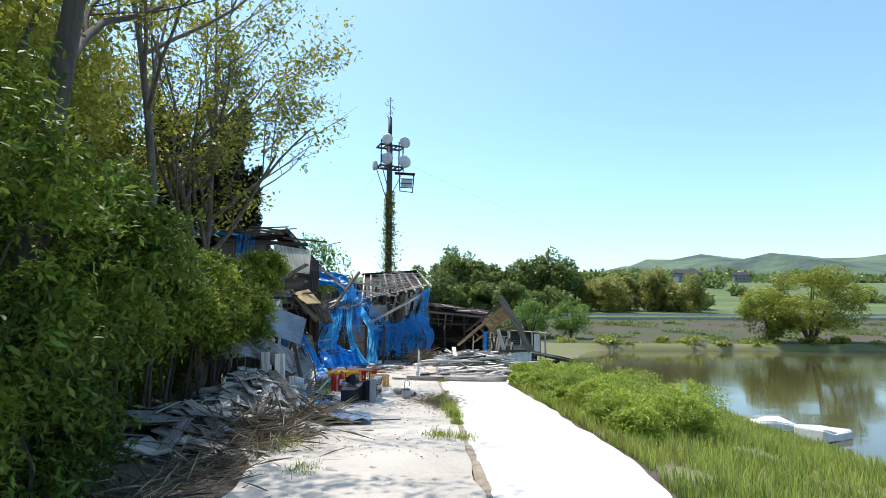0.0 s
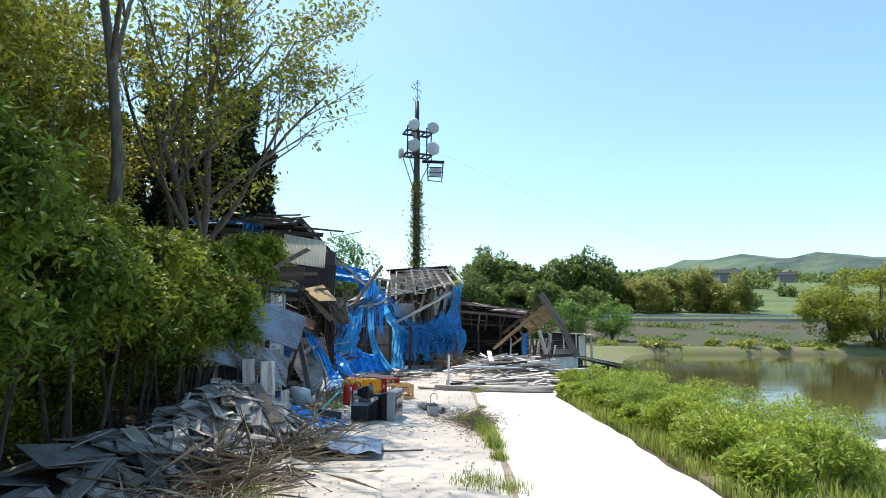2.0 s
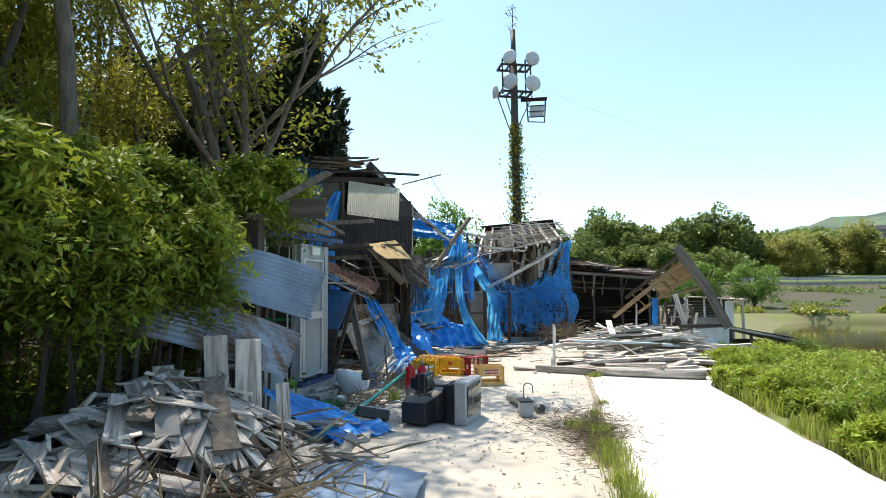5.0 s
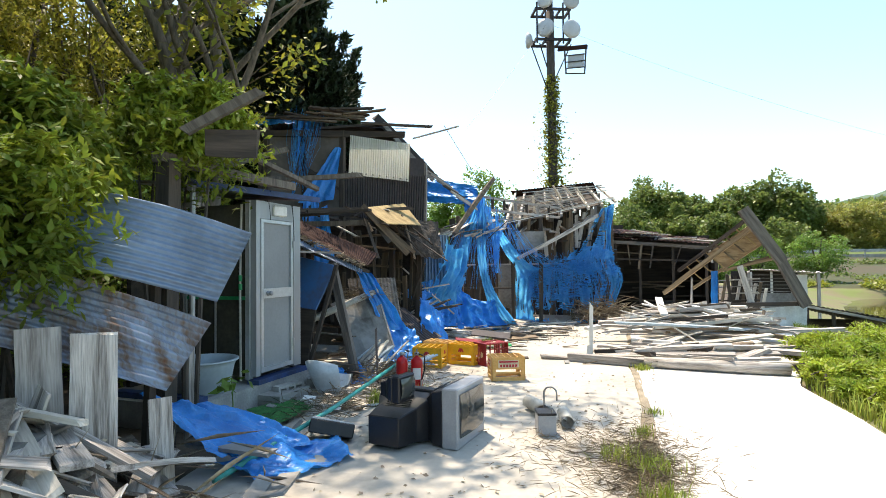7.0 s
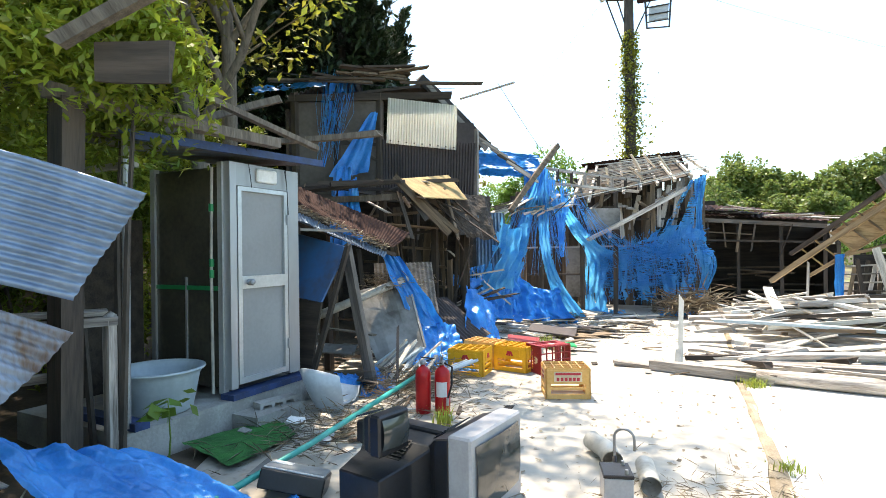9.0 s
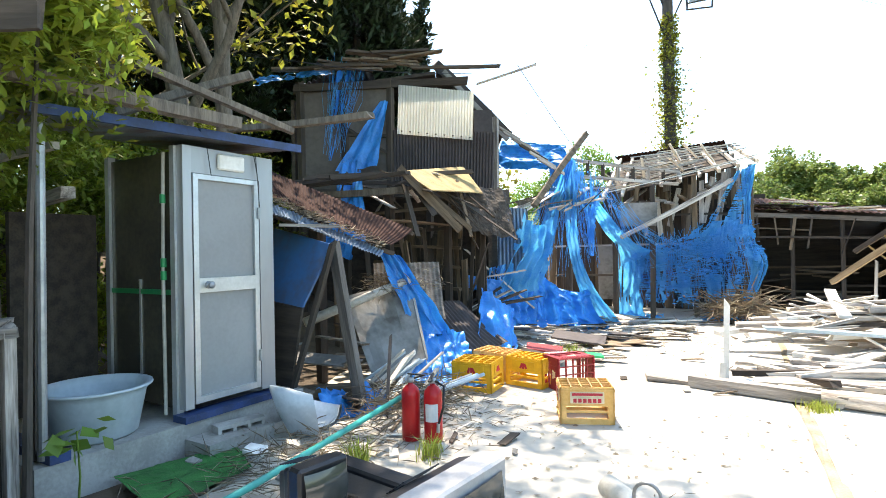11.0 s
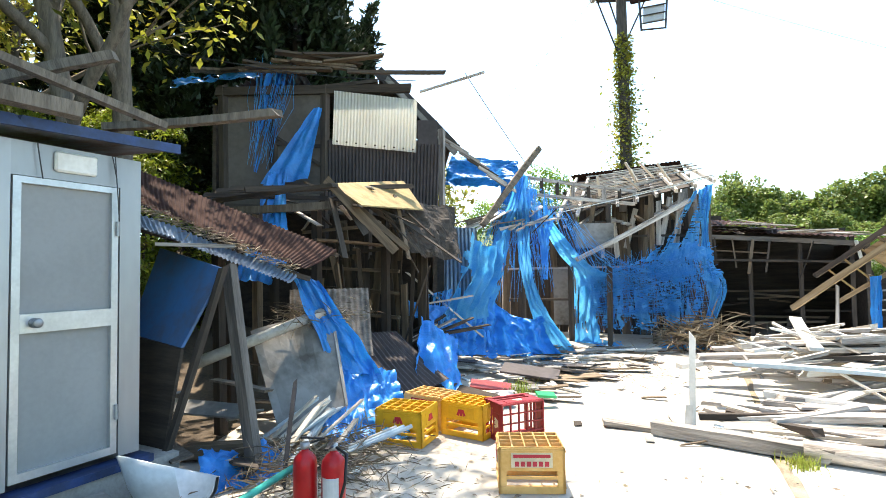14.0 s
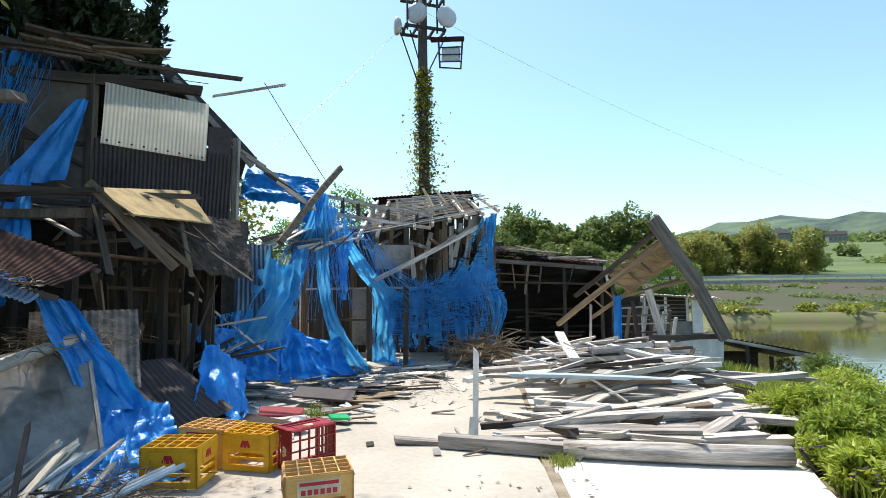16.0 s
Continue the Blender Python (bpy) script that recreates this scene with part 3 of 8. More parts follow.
# ---- the upper house: gable end, cladding, broken roof ----
def on_wall(s, z, out=0.0):
    """A place on the gable wall: s metres along it, out metres in front."""
    return Vector((-5.95 + 0.867 * s + 0.499 * out, 18.85 + 0.499 * s - 0.867 * out, z))


def make_house():
    h = thing("ruined_house", (-6.0, 20.5, -0.4), "ruined two-storey wooden house with broken gable roof and dark cladding", "house")
    back = lambda p, d: Vector(p) + Vector((-0.499, 0.867, 0)) * d

    def slabw(name, s0, s1, z0, z1, out, material, label="", thick=0.08):
        bm = B()
        m, _ = along(on_wall(s0, 0, out), on_wall(s1, 0, out))
        m.translation = (on_wall(s0, (z0 + z1) / 2, out) + on_wall(s1, (z0 + z1) / 2, out)) / 2
        box(bm, (abs(s1 - s0), thick, z1 - z0), m)
        return part(name, bm, material, h, label, world=True)

    slabw("wall_board", -1.75, -1.02, 1.7, 4.05, 0.0, M_BEIGE, "stained beige wall board")
    slabw("wall_board", -0.98, -0.22, 2.2, 4.12, 0.02, M_BEIGE)
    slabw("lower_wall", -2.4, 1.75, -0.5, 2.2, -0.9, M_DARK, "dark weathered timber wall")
    # timber frame seen between the boards
    for s in (-1.8, -1.0, -0.18):
        plank_part("post", on_wall(s, -0.4, 0.06), on_wall(s, 4.2, 0.06), 0.11, 0.11, M_DARK, h)
    plank_part("crossbeam", on_wall(-1.9, 2.25, 0.05), on_wall(1.6, 2.12, 0.05), 0.1, 0.12, M_DARK, h)
    plank_part("crossbeam", on_wall(-1.9, 4.08, 0.08), on_wall(1.2, 4.15, 0.08), 0.1, 0.14, M_DARK, h)
    plank_part("rail", on_wall(-1.0, 3.25, 0.08), on_wall(-0.2, 3.2, 0.08), 0.04, 0.06, M_DARK, h)
    plank_part("brace", on_wall(-0.95, 3.35, 0.09), on_wall(-0.25, 2.9, 0.09), 0.05, 0.05, M_DARK, h)
    # dark corrugated cladding and the white sheet nailed over it
    part("cladding", corrugated([on_wall(-0.16, 3.30, 0.10), on_wall(1.66, 3.22, 0.10), on_wall(1.60, 2.02, 0.10), on_wall(-0.16, 2.35, 0.10)], 0.055, 0.010, 3, 0.008, 3), M_CORBROWN, h, "dark brown corrugated cladding", world=True)
    slabw("cladding_backing", -0.16, 1.62, 2.1, 3.2, 0.02, M_DARK)
    part("white_sheet", corrugated([on_wall(-0.02, 4.08, 0.17), on_wall(1.30, 3.93, 0.17), on_wall(1.27, 3.08, 0.15), on_wall(-0.06, 3.22, 0.15)], 0.05, 0.007, 6, 0.02, 5), M_WHITECOR, h, "white ribbed plastic sheet", world=True)
    slabw("gable_board", 1.30, 1.62, 3.2, 3.62, 0.06, M_CORBROWN)
    for k in range(9):
        bm = B()
        box(bm, (0.02, 0.02, 0.02), Matrix.Translation(on_wall(0.02 + 0.15 * k, 3.26 - 0.017 * k, 0.185)))
        part("nail", bm, M_DARK, h, world=True)
    # the roof: right slope still tiled, left slope loose boards and battens
    ridge0, ridge1 = on_wall(0.6, 4.78, -0.9), back(on_wall(0.6, 4.78, 0), 2.6)
    eave0, eave1 = on_wall(1.9, 3.42, -0.9), back(on_wall(1.9, 3.42, 0), 2.6)

    def roofplane(name, a, b, c, d, material, t=0.06):
        bm = B()
        vs = [bm.verts.new(Vector(p)) for p in (a, b, c, d)]
        f = bm.faces.new(vs)
        r = bmesh.ops.extrude_face_region(bm, geom=[f])
        bmesh.ops.translate(bm, vec=(0, 0, -t), verts=[v for v in r["geom"] if isinstance(v, bmesh.types.BMVert)])
        bmesh.ops.recalc_face_normals(bm, faces=bm.faces)
        return part(name, bm, material, h, world=True)

    roofplane("roof_slope", ridge0, eave0, eave1, ridge1, M_DARK)
    left0, left1 = on_wall(-2.2, 4.33, -0.9), back(on_wall(-2.2, 4.33, 0), 2.4)
    roofplane("roof_slope", left0, Vector(ridge0) - Vector((0, 0, 0.12)), Vector(ridge1) - Vector((0, 0, 0.12)), left1, M_DARK)
    plank_part("bargeboard", Vector(ridge0) + Vector((0, 0, 0.03)), Vector(eave0) + Vector((0.05, 0, 0.0)), 0.08, 0.2, M_IRON, h)
    plank_part("bargeboard", Vector(ridge0) + Vector((0.2, -0.02, -0.16)), Vector(eave0) + Vector((0.1, 0, -0.14)), 0.05, 0.10, M_SLATE, h)
    part("roof_sheet", corrugated([left0 + Vector((0, 0, 0.06)), on_wall(-0.6, 4.50, 0.35), back(on_wall(-0.6, 4.6, 0), 1.5), left1 * 0.5 + left0 * 0.5 + Vector((0, 0, 0.08))], 0.15, 0.03, 4, 0.03, 11), M_GALVRUST, h, "curled grey roofing sheet", world=True)
    rr = random.Random(12)
    for k in range(9):
        s0 = rr.uniform(-2.4, -0.3)
        z = 4.26 + rr.uniform(0.0, 0.16) + (s0 + 2.6) * 0.09
        plank_part("loose_batten", on_wall(s0, z, rr.uniform(0.1, 0.5)), on_wall(s0 + rr.uniform(0.8, 1.5), z + rr.uniform(-0.05, 0.18), rr.uniform(-0.4, 0.4)), rr.uniform(0.08, 0.2), 0.04, rr.choice([M_BARK, M_DARK, M_DARK]), h)
    plank_part("loose_batten", on_wall(0.2, 4.30, 0.4), on_wall(1.75, 4.22, 0.6), 0.07, 0.05, M_DARK, h)
    plank_part("loose_batten", on_wall(1.35, 4.02, 0.3), on_wall(2.35, 4.30, 0.4), 0.05, 0.03, M_GREY, h)
    plank_part("loose_batten", on_wall(-0.2, 4.52, 0.2), on_wall(0.75, 4.72, 0.0), 0.16, 0.03, M_BROWN, h)
    # broken rafters and tiles that have slid off the right-hand eave
    for k in range(7):
        a = on_wall(1.55 + 0.16 * k, 3.62 - 0.13 * k, -0.5)
        plank_part("rafter_end", a, a + Vector((0.42, 0.25, -0.30)), 0.06, 0.05, rr.choice([M_GREY, M_PALE, M_DARK]), h)
    plank_part("post", on_wall(1.7, 1.9, -0.4), on_wall(1.72, 3.6, -0.4), 0.09, 0.09, M_GREY, h)
    slabw("back_wall", -1.95, 1.7, -0.4, 3.9, -2.4, M_DARK)
    bm = B()
    m, L = along(on_wall(-1.95, 1.7, 0), back(on_wall(-1.95, 1.7, 0), 2.4))
    box(bm, (L, 0.06, 4.4), m)
    part("side_wall", bm, M_DARK, h, world=True)
    bm = B()
    m, L = along(on_wall(1.55, 1.5, -0.05), back(on_wall(1.55, 1.5, 0), 2.4))
    box(bm, (L, 0.06, 3.9), m)
    part("side_wall", bm, M_DARK, h, world=True)


make_house()


# ---- the collapsed lean-to under the house ----
def make_leanto():
    h = thing("collapsed_leanto", (-4.9, 17.6, -0.4), "collapsed timber lean-to with fallen plywood and splintered boards", "shed")
    P = lambda n, a, b, w, t, m, roll=0, label="": plank_part(n, a, b, w, t, m, h, roll, label)
    # plywood sheet slipped off the roof
    bm = B()
    c = [Vector(p) for p in ((-4.82, 17.25, 2.30), (-4.62, 18.7, 2.52), (-4.10, 18.35, 2.03), (-4.28, 17.15, 1.98))]
    vs = [bm.verts.new(quad_at(c, u / 6, v / 4) + Vector((0, 0, 0.03 * noise.noise((u, v, 1))))) for v in range(5) for u in range(7)]
    for v in range(4):
        for u in range(6):
            bm.faces.new((vs[v * 7 + u], vs[v * 7 + u + 1], vs[(v + 1) * 7 + u + 1], vs[(v + 1) * 7 + u]))
    r = bmesh.ops.extrude_face_region(bm, geom=bm.faces[:])
    bmesh.ops.translate(bm, vec=(0, 0, -0.018), verts=[v for v in r["geom"] if isinstance(v, bmesh.types.BMVert)])
    bmesh.ops.recalc_face_normals(bm, faces=bm.faces)
    part("plywood_sheet", bm, M_PLY, h, "yellowed plywood sheet with peeled edges", world=True)
    P("beam", (-4.75, 17.1, 2.30), (-4.05, 17.55, 1.42), 0.13, 0.11, M_BROWN, 0, "splintered brown beam")
    P("beam", (-4.66, 17.3, 2.17), (-4.0, 17.75, 1.45), 0.08, 0.07, M_BROWN)
    rr = random.Random(4)
    for k in range(9):
        a = Vector((-4.7 + 0.05 * k + rr.uniform(-0.1, 0.1), 17.35 + 0.1 * k + rr.uniform(-0.2, 0.2), 2.18 + rr.uniform(-0.2, 0.06)))
        P("fallen_board", a, a + Vector((rr.uniform(0.3, 1.0), rr.uniform(-0.35, 0.7), rr.uniform(-1.0, -0.35))), rr.uniform(0.04, 0.10), 0.015, rr.choice([M_DARK, M_BROWN, M_DARK, M_DARK]), rr.uniform(-45, 45))
    for k in range(12):
        a = Vector((rr.uniform(-6.4, -4.4), rr.uniform(17.0, 18.3), rr.uniform(1.9, 2.35)))
        P("roof_splinter", a, a + Vector((rr.uniform(-0.2, 0.8), rr.uniform(-0.5, 0.4), rr.uniform(-0.35, 0.15))), rr.uniform(0.04, 0.1), 0.02, rr.choice([M_GREY, M_BROWN, M_DARK, M_DARK]), rr.uniform(-30, 30))
    for k in range(10):
        a = Vector((rr.uniform(-5.9, -4.4), rr.uniform(17.6, 18.5), rr.uniform(-0.3, 0.2)))
        P("leaning_plank", a, a + Vector((rr.uniform(-0.5, 0.5), rr.uniform(-0.1, 0.3), rr.uniform(0.8, 1.6))), rr.uniform(0.05, 0.12), 0.025, rr.choice([M_BROWN, M_DARK, M_DARK]), rr.uniform(-30, 30))
    # the sagging sheet over the right side
    part("roof_sheet", cloth([(-4.55, 17.8, 2.18), (-4.05, 19.3, 2.18), (-3.75, 18.9, 1.32), (-4.1, 17.9, 1.42)], 50, 40, 0.07, 4, 21, hole=torn(91, -0.16, 6, 5)), M_DARK, h, "dark torn roofing felt", world=True)
    P("tie_beam", (-6.2, 17.0, 2.02), (-4.75, 17.25, 2.02), 0.09, 0.1, M_BARK)
    P("tie_beam", (-6.9, 16.8, 2.12), (-4.55, 17.0, 2.22), 0.07, 0.05, M_DARK)
    for x, y, z in ((-5.25, 17.45, 2.0), (-4.75, 18.4, 1.9), (-6.1, 17.3, 2.0), (-4.62, 19.2, 2.2), (-5.5, 19.0, 2.2), (-4.45, 18.9, 1.9)):
        P("post", (x, y, -0.38), (x + rr.uniform(-0.05, 0.05), y, z), 0.1, 0.1, rr.choice([M_DARK, M_BROWN]))
    for k in range(20):
        x = -6.2 + 0.1 * k
        P("wall_board", (x, 18.55 + rr.uniform(-0.05, 0.25), -0.38), (x + rr.uniform(-0.25, 0.25), 18.6 + rr.uniform(0, 0.2), rr.uniform(1.2, 1.95)), rr.uniform(0.05, 0.16), 0.02, rr.choice([M_DARK, M_DARK, M_BROWN, M_DARK]))
    for k in range(6):
        z = 0.3 + 0.3 * k
        P("rail", (-6.3, 18.45, z + rr.uniform(-0.1, 0.1)), (-4.6, 18.5, z + rr.uniform(-0.1, 0.1)), 0.05, 0.05, rr.choice([M_DARK, M_DARK, M_BROWN]))
    for k in range(5):
        P("broken_rafter", (-6.6 + 0.25 * k, 16.6, 2.15 + rr.uniform(-0.05, 0.1)), (-5.9 + 0.4 * k, 18.4, 2.3 + rr.uniform(-0.1, 0.15)), 0.06, 0.06, M_DARK)
    P("shelf_board", (-5.1, 17.3, 1.6), (-4.75, 18.4, 1.55), 0.2, 0.03, M_BROWN)
    # corrugated wall piece to the right, sheets on the ground
    part("wall_sheet", corrugated([(-4.88, 20.5, 1.98), (-4.28, 20.6, 1.92), (-4.22, 20.6, 0.55), (-4.9, 20.5, 0.7)], 0.07, 0.009, 3, 0.01, 2), M_GALV, h, "blue-grey corrugated wall sheet", world=True)
    P("leaning_lath", (-4.92, 19.3, 1.15), (-4.05, 20.3, 0.05), 0.035, 0.03, M_PALE)
    P("leaning_lath", (-4.95, 19.4, 0.62), (-4.0, 19.7, 0.78), 0.04, 0.03, M_PALE)
    P("stake", (-4.55, 18.6, -0.38), (-4.57, 18.6, 1.0), 0.09, 0.06, M_BROWN)
    for k in range(8):
        P("fallen_board", (-5.1 + 0.12 * k, 18.3 + 0.1 * k, -0.1 + 0.05 * k), (-4.35 + 0.1 * k, 18.9 + 0.1 * k, 0.35 + rr.uniform(-0.1, 0.2)), 0.12, 0.02, rr.choice([M_DARK, M_GREY, M_DARK]))


make_leanto()


# ---- the ruined rack house behind the tarpaulins ----
def make_rackhouse():
    h = thing("ruined_rack_house", (-2.6, 24.0, -0.4), "half-fallen wooden drying house with bare rafters and pale roof slats", "shed")
    P = lambda n, a, b, w, t, m, roll=0, label="": plank_part(n, a, b, w, t, m, h, roll, label)
    rr = random.Random(8)
    A, Bq, C, D = (Vector(p) for p in ((-3.35, 22.6, 2.22), (-0.55, 24.4, 2.98), (-1.2, 27.0, 3.80), (-3.8, 26.5, 3.62)))
    c = (A, Bq, C, D)
    for k in range(9):
        u = k / 8
        if k == 2:
            continue
        P("rafter", quad_at(c, u, -0.05), quad_at(c, u + rr.uniform(-0.03, 0.03), 1.0), 0.06, 0.08, rr.choice([M_GREY, M_PALE, M_GREY]))
    for k in range(20):
        v = 0.03 + k * 0.05
        u0 = rr.uniform(-0.05, 0.35) if k > 1 else rr.uniform(-0.05, 0.1)
        u1 = min(1.04, u0 + rr.uniform(0.4, 0.9)) if k > 1 else 1.02
        P("roof_slat", quad_at(c, u0, v) + Vector((0, 0, 0.07)), quad_at(c, u1, v + rr.uniform(-0.03, 0.03)) + Vector((0, 0, 0.07)), rr.uniform(0.06, 0.14), 0.02, rr.choice([M_PALE, M_PALE, M_WHITE, M_GREY]), 0)
    bm = B()
    f = bm.faces.new([bm.verts.new(quad_at(c, u, v) - Vector((0, 0, 0.08))) for u, v in ((0.05, 0.12), (0.9, 0.12), (0.95, 1.0), (0.0, 1.0))])
    r_ = bmesh.ops.extrude_face_region(bm, geom=[f])
    bmesh.ops.translate(bm, vec=(0, 0, -0.025), verts=[v for v in r_["geom"] if isinstance(v, bmesh.types.BMVert)])
    bmesh.ops.recalc_face_normals(bm, faces=bm.faces)
    part("roof_boarding", bm, M_DARK, h, "dark boarding under the slats", world=True)
    for k in range(14):
        u, v = rr.uniform(0, 0.8), rr.uniform(0, 0.5)
        p = quad_at(c, u, v) + Vector((0, 0, 0.12))
        P("loose_slat", p, p + Vector((rr.uniform(-0.45, 0.1), rr.uniform(-0.5, 0.2), rr.uniform(-0.05, 0.42))), 0.06, 0.025, M_PALE)
    part("ridge_sheet", corrugated([(-4.0, 26.4, 3.70), (-1.3, 26.9, 3.92), (-1.2, 27.8, 3.6), (-3.9, 27.6, 3.4)], 0.1, 0.012, 3, 0.02, 5), M_RUST, h, "rusty ridge sheet", world=True)
    # ladder-like truss left of the roof
    t0, t1 = Vector((-3.95, 22.4, 3.06)), Vector((-2.0, 23.6, 2.76))
    P("truss_chord", t0, t1, 0.06, 0.07, M_GREY)
    P("truss_chord", t0 - Vector((0, 0, 0.34)), t1 - Vector((0, 0, 0.26)), 0.06, 0.07, M_GREY)
    for k in range(8):
        u = k / 7
        p = t0 * (1 - u) + t1 * u
        P("truss_web", p, p - Vector((0, 0, 0.32 - 0.07 * u)), 0.07, 0.05, rr.choice([M_GREY, M_DARK]))
    P("fallen_pole", (-2.98, 22.5, 1.36), (-1.0, 24.2, 2.58), 0.10, 0.09, M_GREY, 0, "long fallen grey pole")
    P("prop", (-2.86, 23.3, 2.0), (-2.80, 23.5, 2.72), 0.09, 0.06, M_BROWN)
    # walls and posts inside
    for k in range(24):
        x = -5.7 + k * 0.215
        if 9 < k < 12:
            continue
        P("wall_board", (x, 25.3, -0.4), (x + rr.uniform(-0.05, 0.05), 25.3, rr.uniform(2.2, 2.9)), 0.2, 0.03, rr.choice([M_DARK, M_DARK, M_BROWN]))
    for k in range(15):
        P("gable_plank", (-4.1 + 0.21 * k, 26.3, 2.2), (-4.1 + 0.21 * k + rr.uniform(-0.04, 0.04), 26.3, 3.35 + rr.uniform(-0.25, 0.1)), 0.2, 0.03, rr.choice([M_DARK, M_DARK, M_BROWN, M_GREY]))
    for k in range(10):
        P("collapsed_rafter", (-3.3 + 0.26 * k, 22.9 + 0.15 * k, 2.0 + 0.07 * k + rr.uniform(-0.2, 0.1)), (-3.1 + 0.26 * k + rr.uniform(-0.5, 0.5), 24.6 + rr.uniform(0, 0.6), 2.3 + rr.uniform(-0.5, 0.4)), 0.07, 0.06, rr.choice([M_DARK, M_GREY, M_BROWN]))
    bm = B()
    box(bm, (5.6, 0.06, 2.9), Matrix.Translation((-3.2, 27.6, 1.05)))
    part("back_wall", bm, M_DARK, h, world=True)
    for x, y, zt in ((-4.05, 22.4, 2.6), (-3.2, 22.9, 2.4), (-2.5, 23.2, 2.5), (-1.7, 23.8, 2.7), (-1.0, 24.3, 2.8), (-0.62, 24.5, 2.9), (-4.8, 22.9, 2.6), (-3.7, 25.0, 3.1), (-2.1, 25.2, 3.2)):
        P("post", (x, y, -0.4), (x + rr.uniform(-0.06, 0.06), y, zt), 0.1, 0.1, rr.choice([M_GREY, M_DARK, M_BROWN]))
    for z in (0.5, 1.2, 1.9):
        P("rail", (-4.8, 23.6, z), (-0.7, 24.6, z + rr.uniform(-0.1, 0.1)), 0.07, 0.05, rr.choice([M_GREY, M_DARK]))
    for k in range(10):
        P("hanging_slat", (-3.0 + k * 0.23, 24.0 + k * 0.07, 2.15 + 0.08 * k), (-3.05 + k * 0.23 + rr.uniform(-0.2, 0.2), 23.9 + k * 0.07, 1.35 + rr.uniform(-0.3, 0.5)), rr.uniform(0.06, 0.14), 0.02, rr.choice([M_GREY, M_PALE, M_BROWN]))
    for k in range(6):
        P("slumped_roof_board", (-5.0 + 0.2 * k, 21.6 + 0.12 * k, 2.15 + 0.05 * k), (-3.9 + 0.2 * k, 22.0 + 0.1 * k, 2.0 + rr.uniform(0, 0.5)), 0.16, 0.025, rr.choice([M_GREY, M_PALE, M_GREY]))
    bm = B()
    for (x, y, z, sx, sz, rz) in ((-2.72, 23.0, 1.85, 0.75, 0.5, 20),):
        box(bm, (sx, 0.03, sz), pose(x, y, z, 6, 0, rz))
    part("hanging_panel", bm, M_SLATE, h, "pale hanging wall panel", world=True)
    bm = B()
    box(bm, (0.55, 0.03, 1.35), pose(-3.75, 24.6, 0.55, 0, 0, 8))
    part("inner_door", bm, M_SLATE, h, "grey inner door leaf", world=True)
    bm = B()
    box(bm, (0.6, 0.03, 1.3), pose(-3.35, 25.0, 0.55, 0, 0, 4))
    part("inner_door", bm, M_BEIGE, h, world=True)


make_rackhouse()


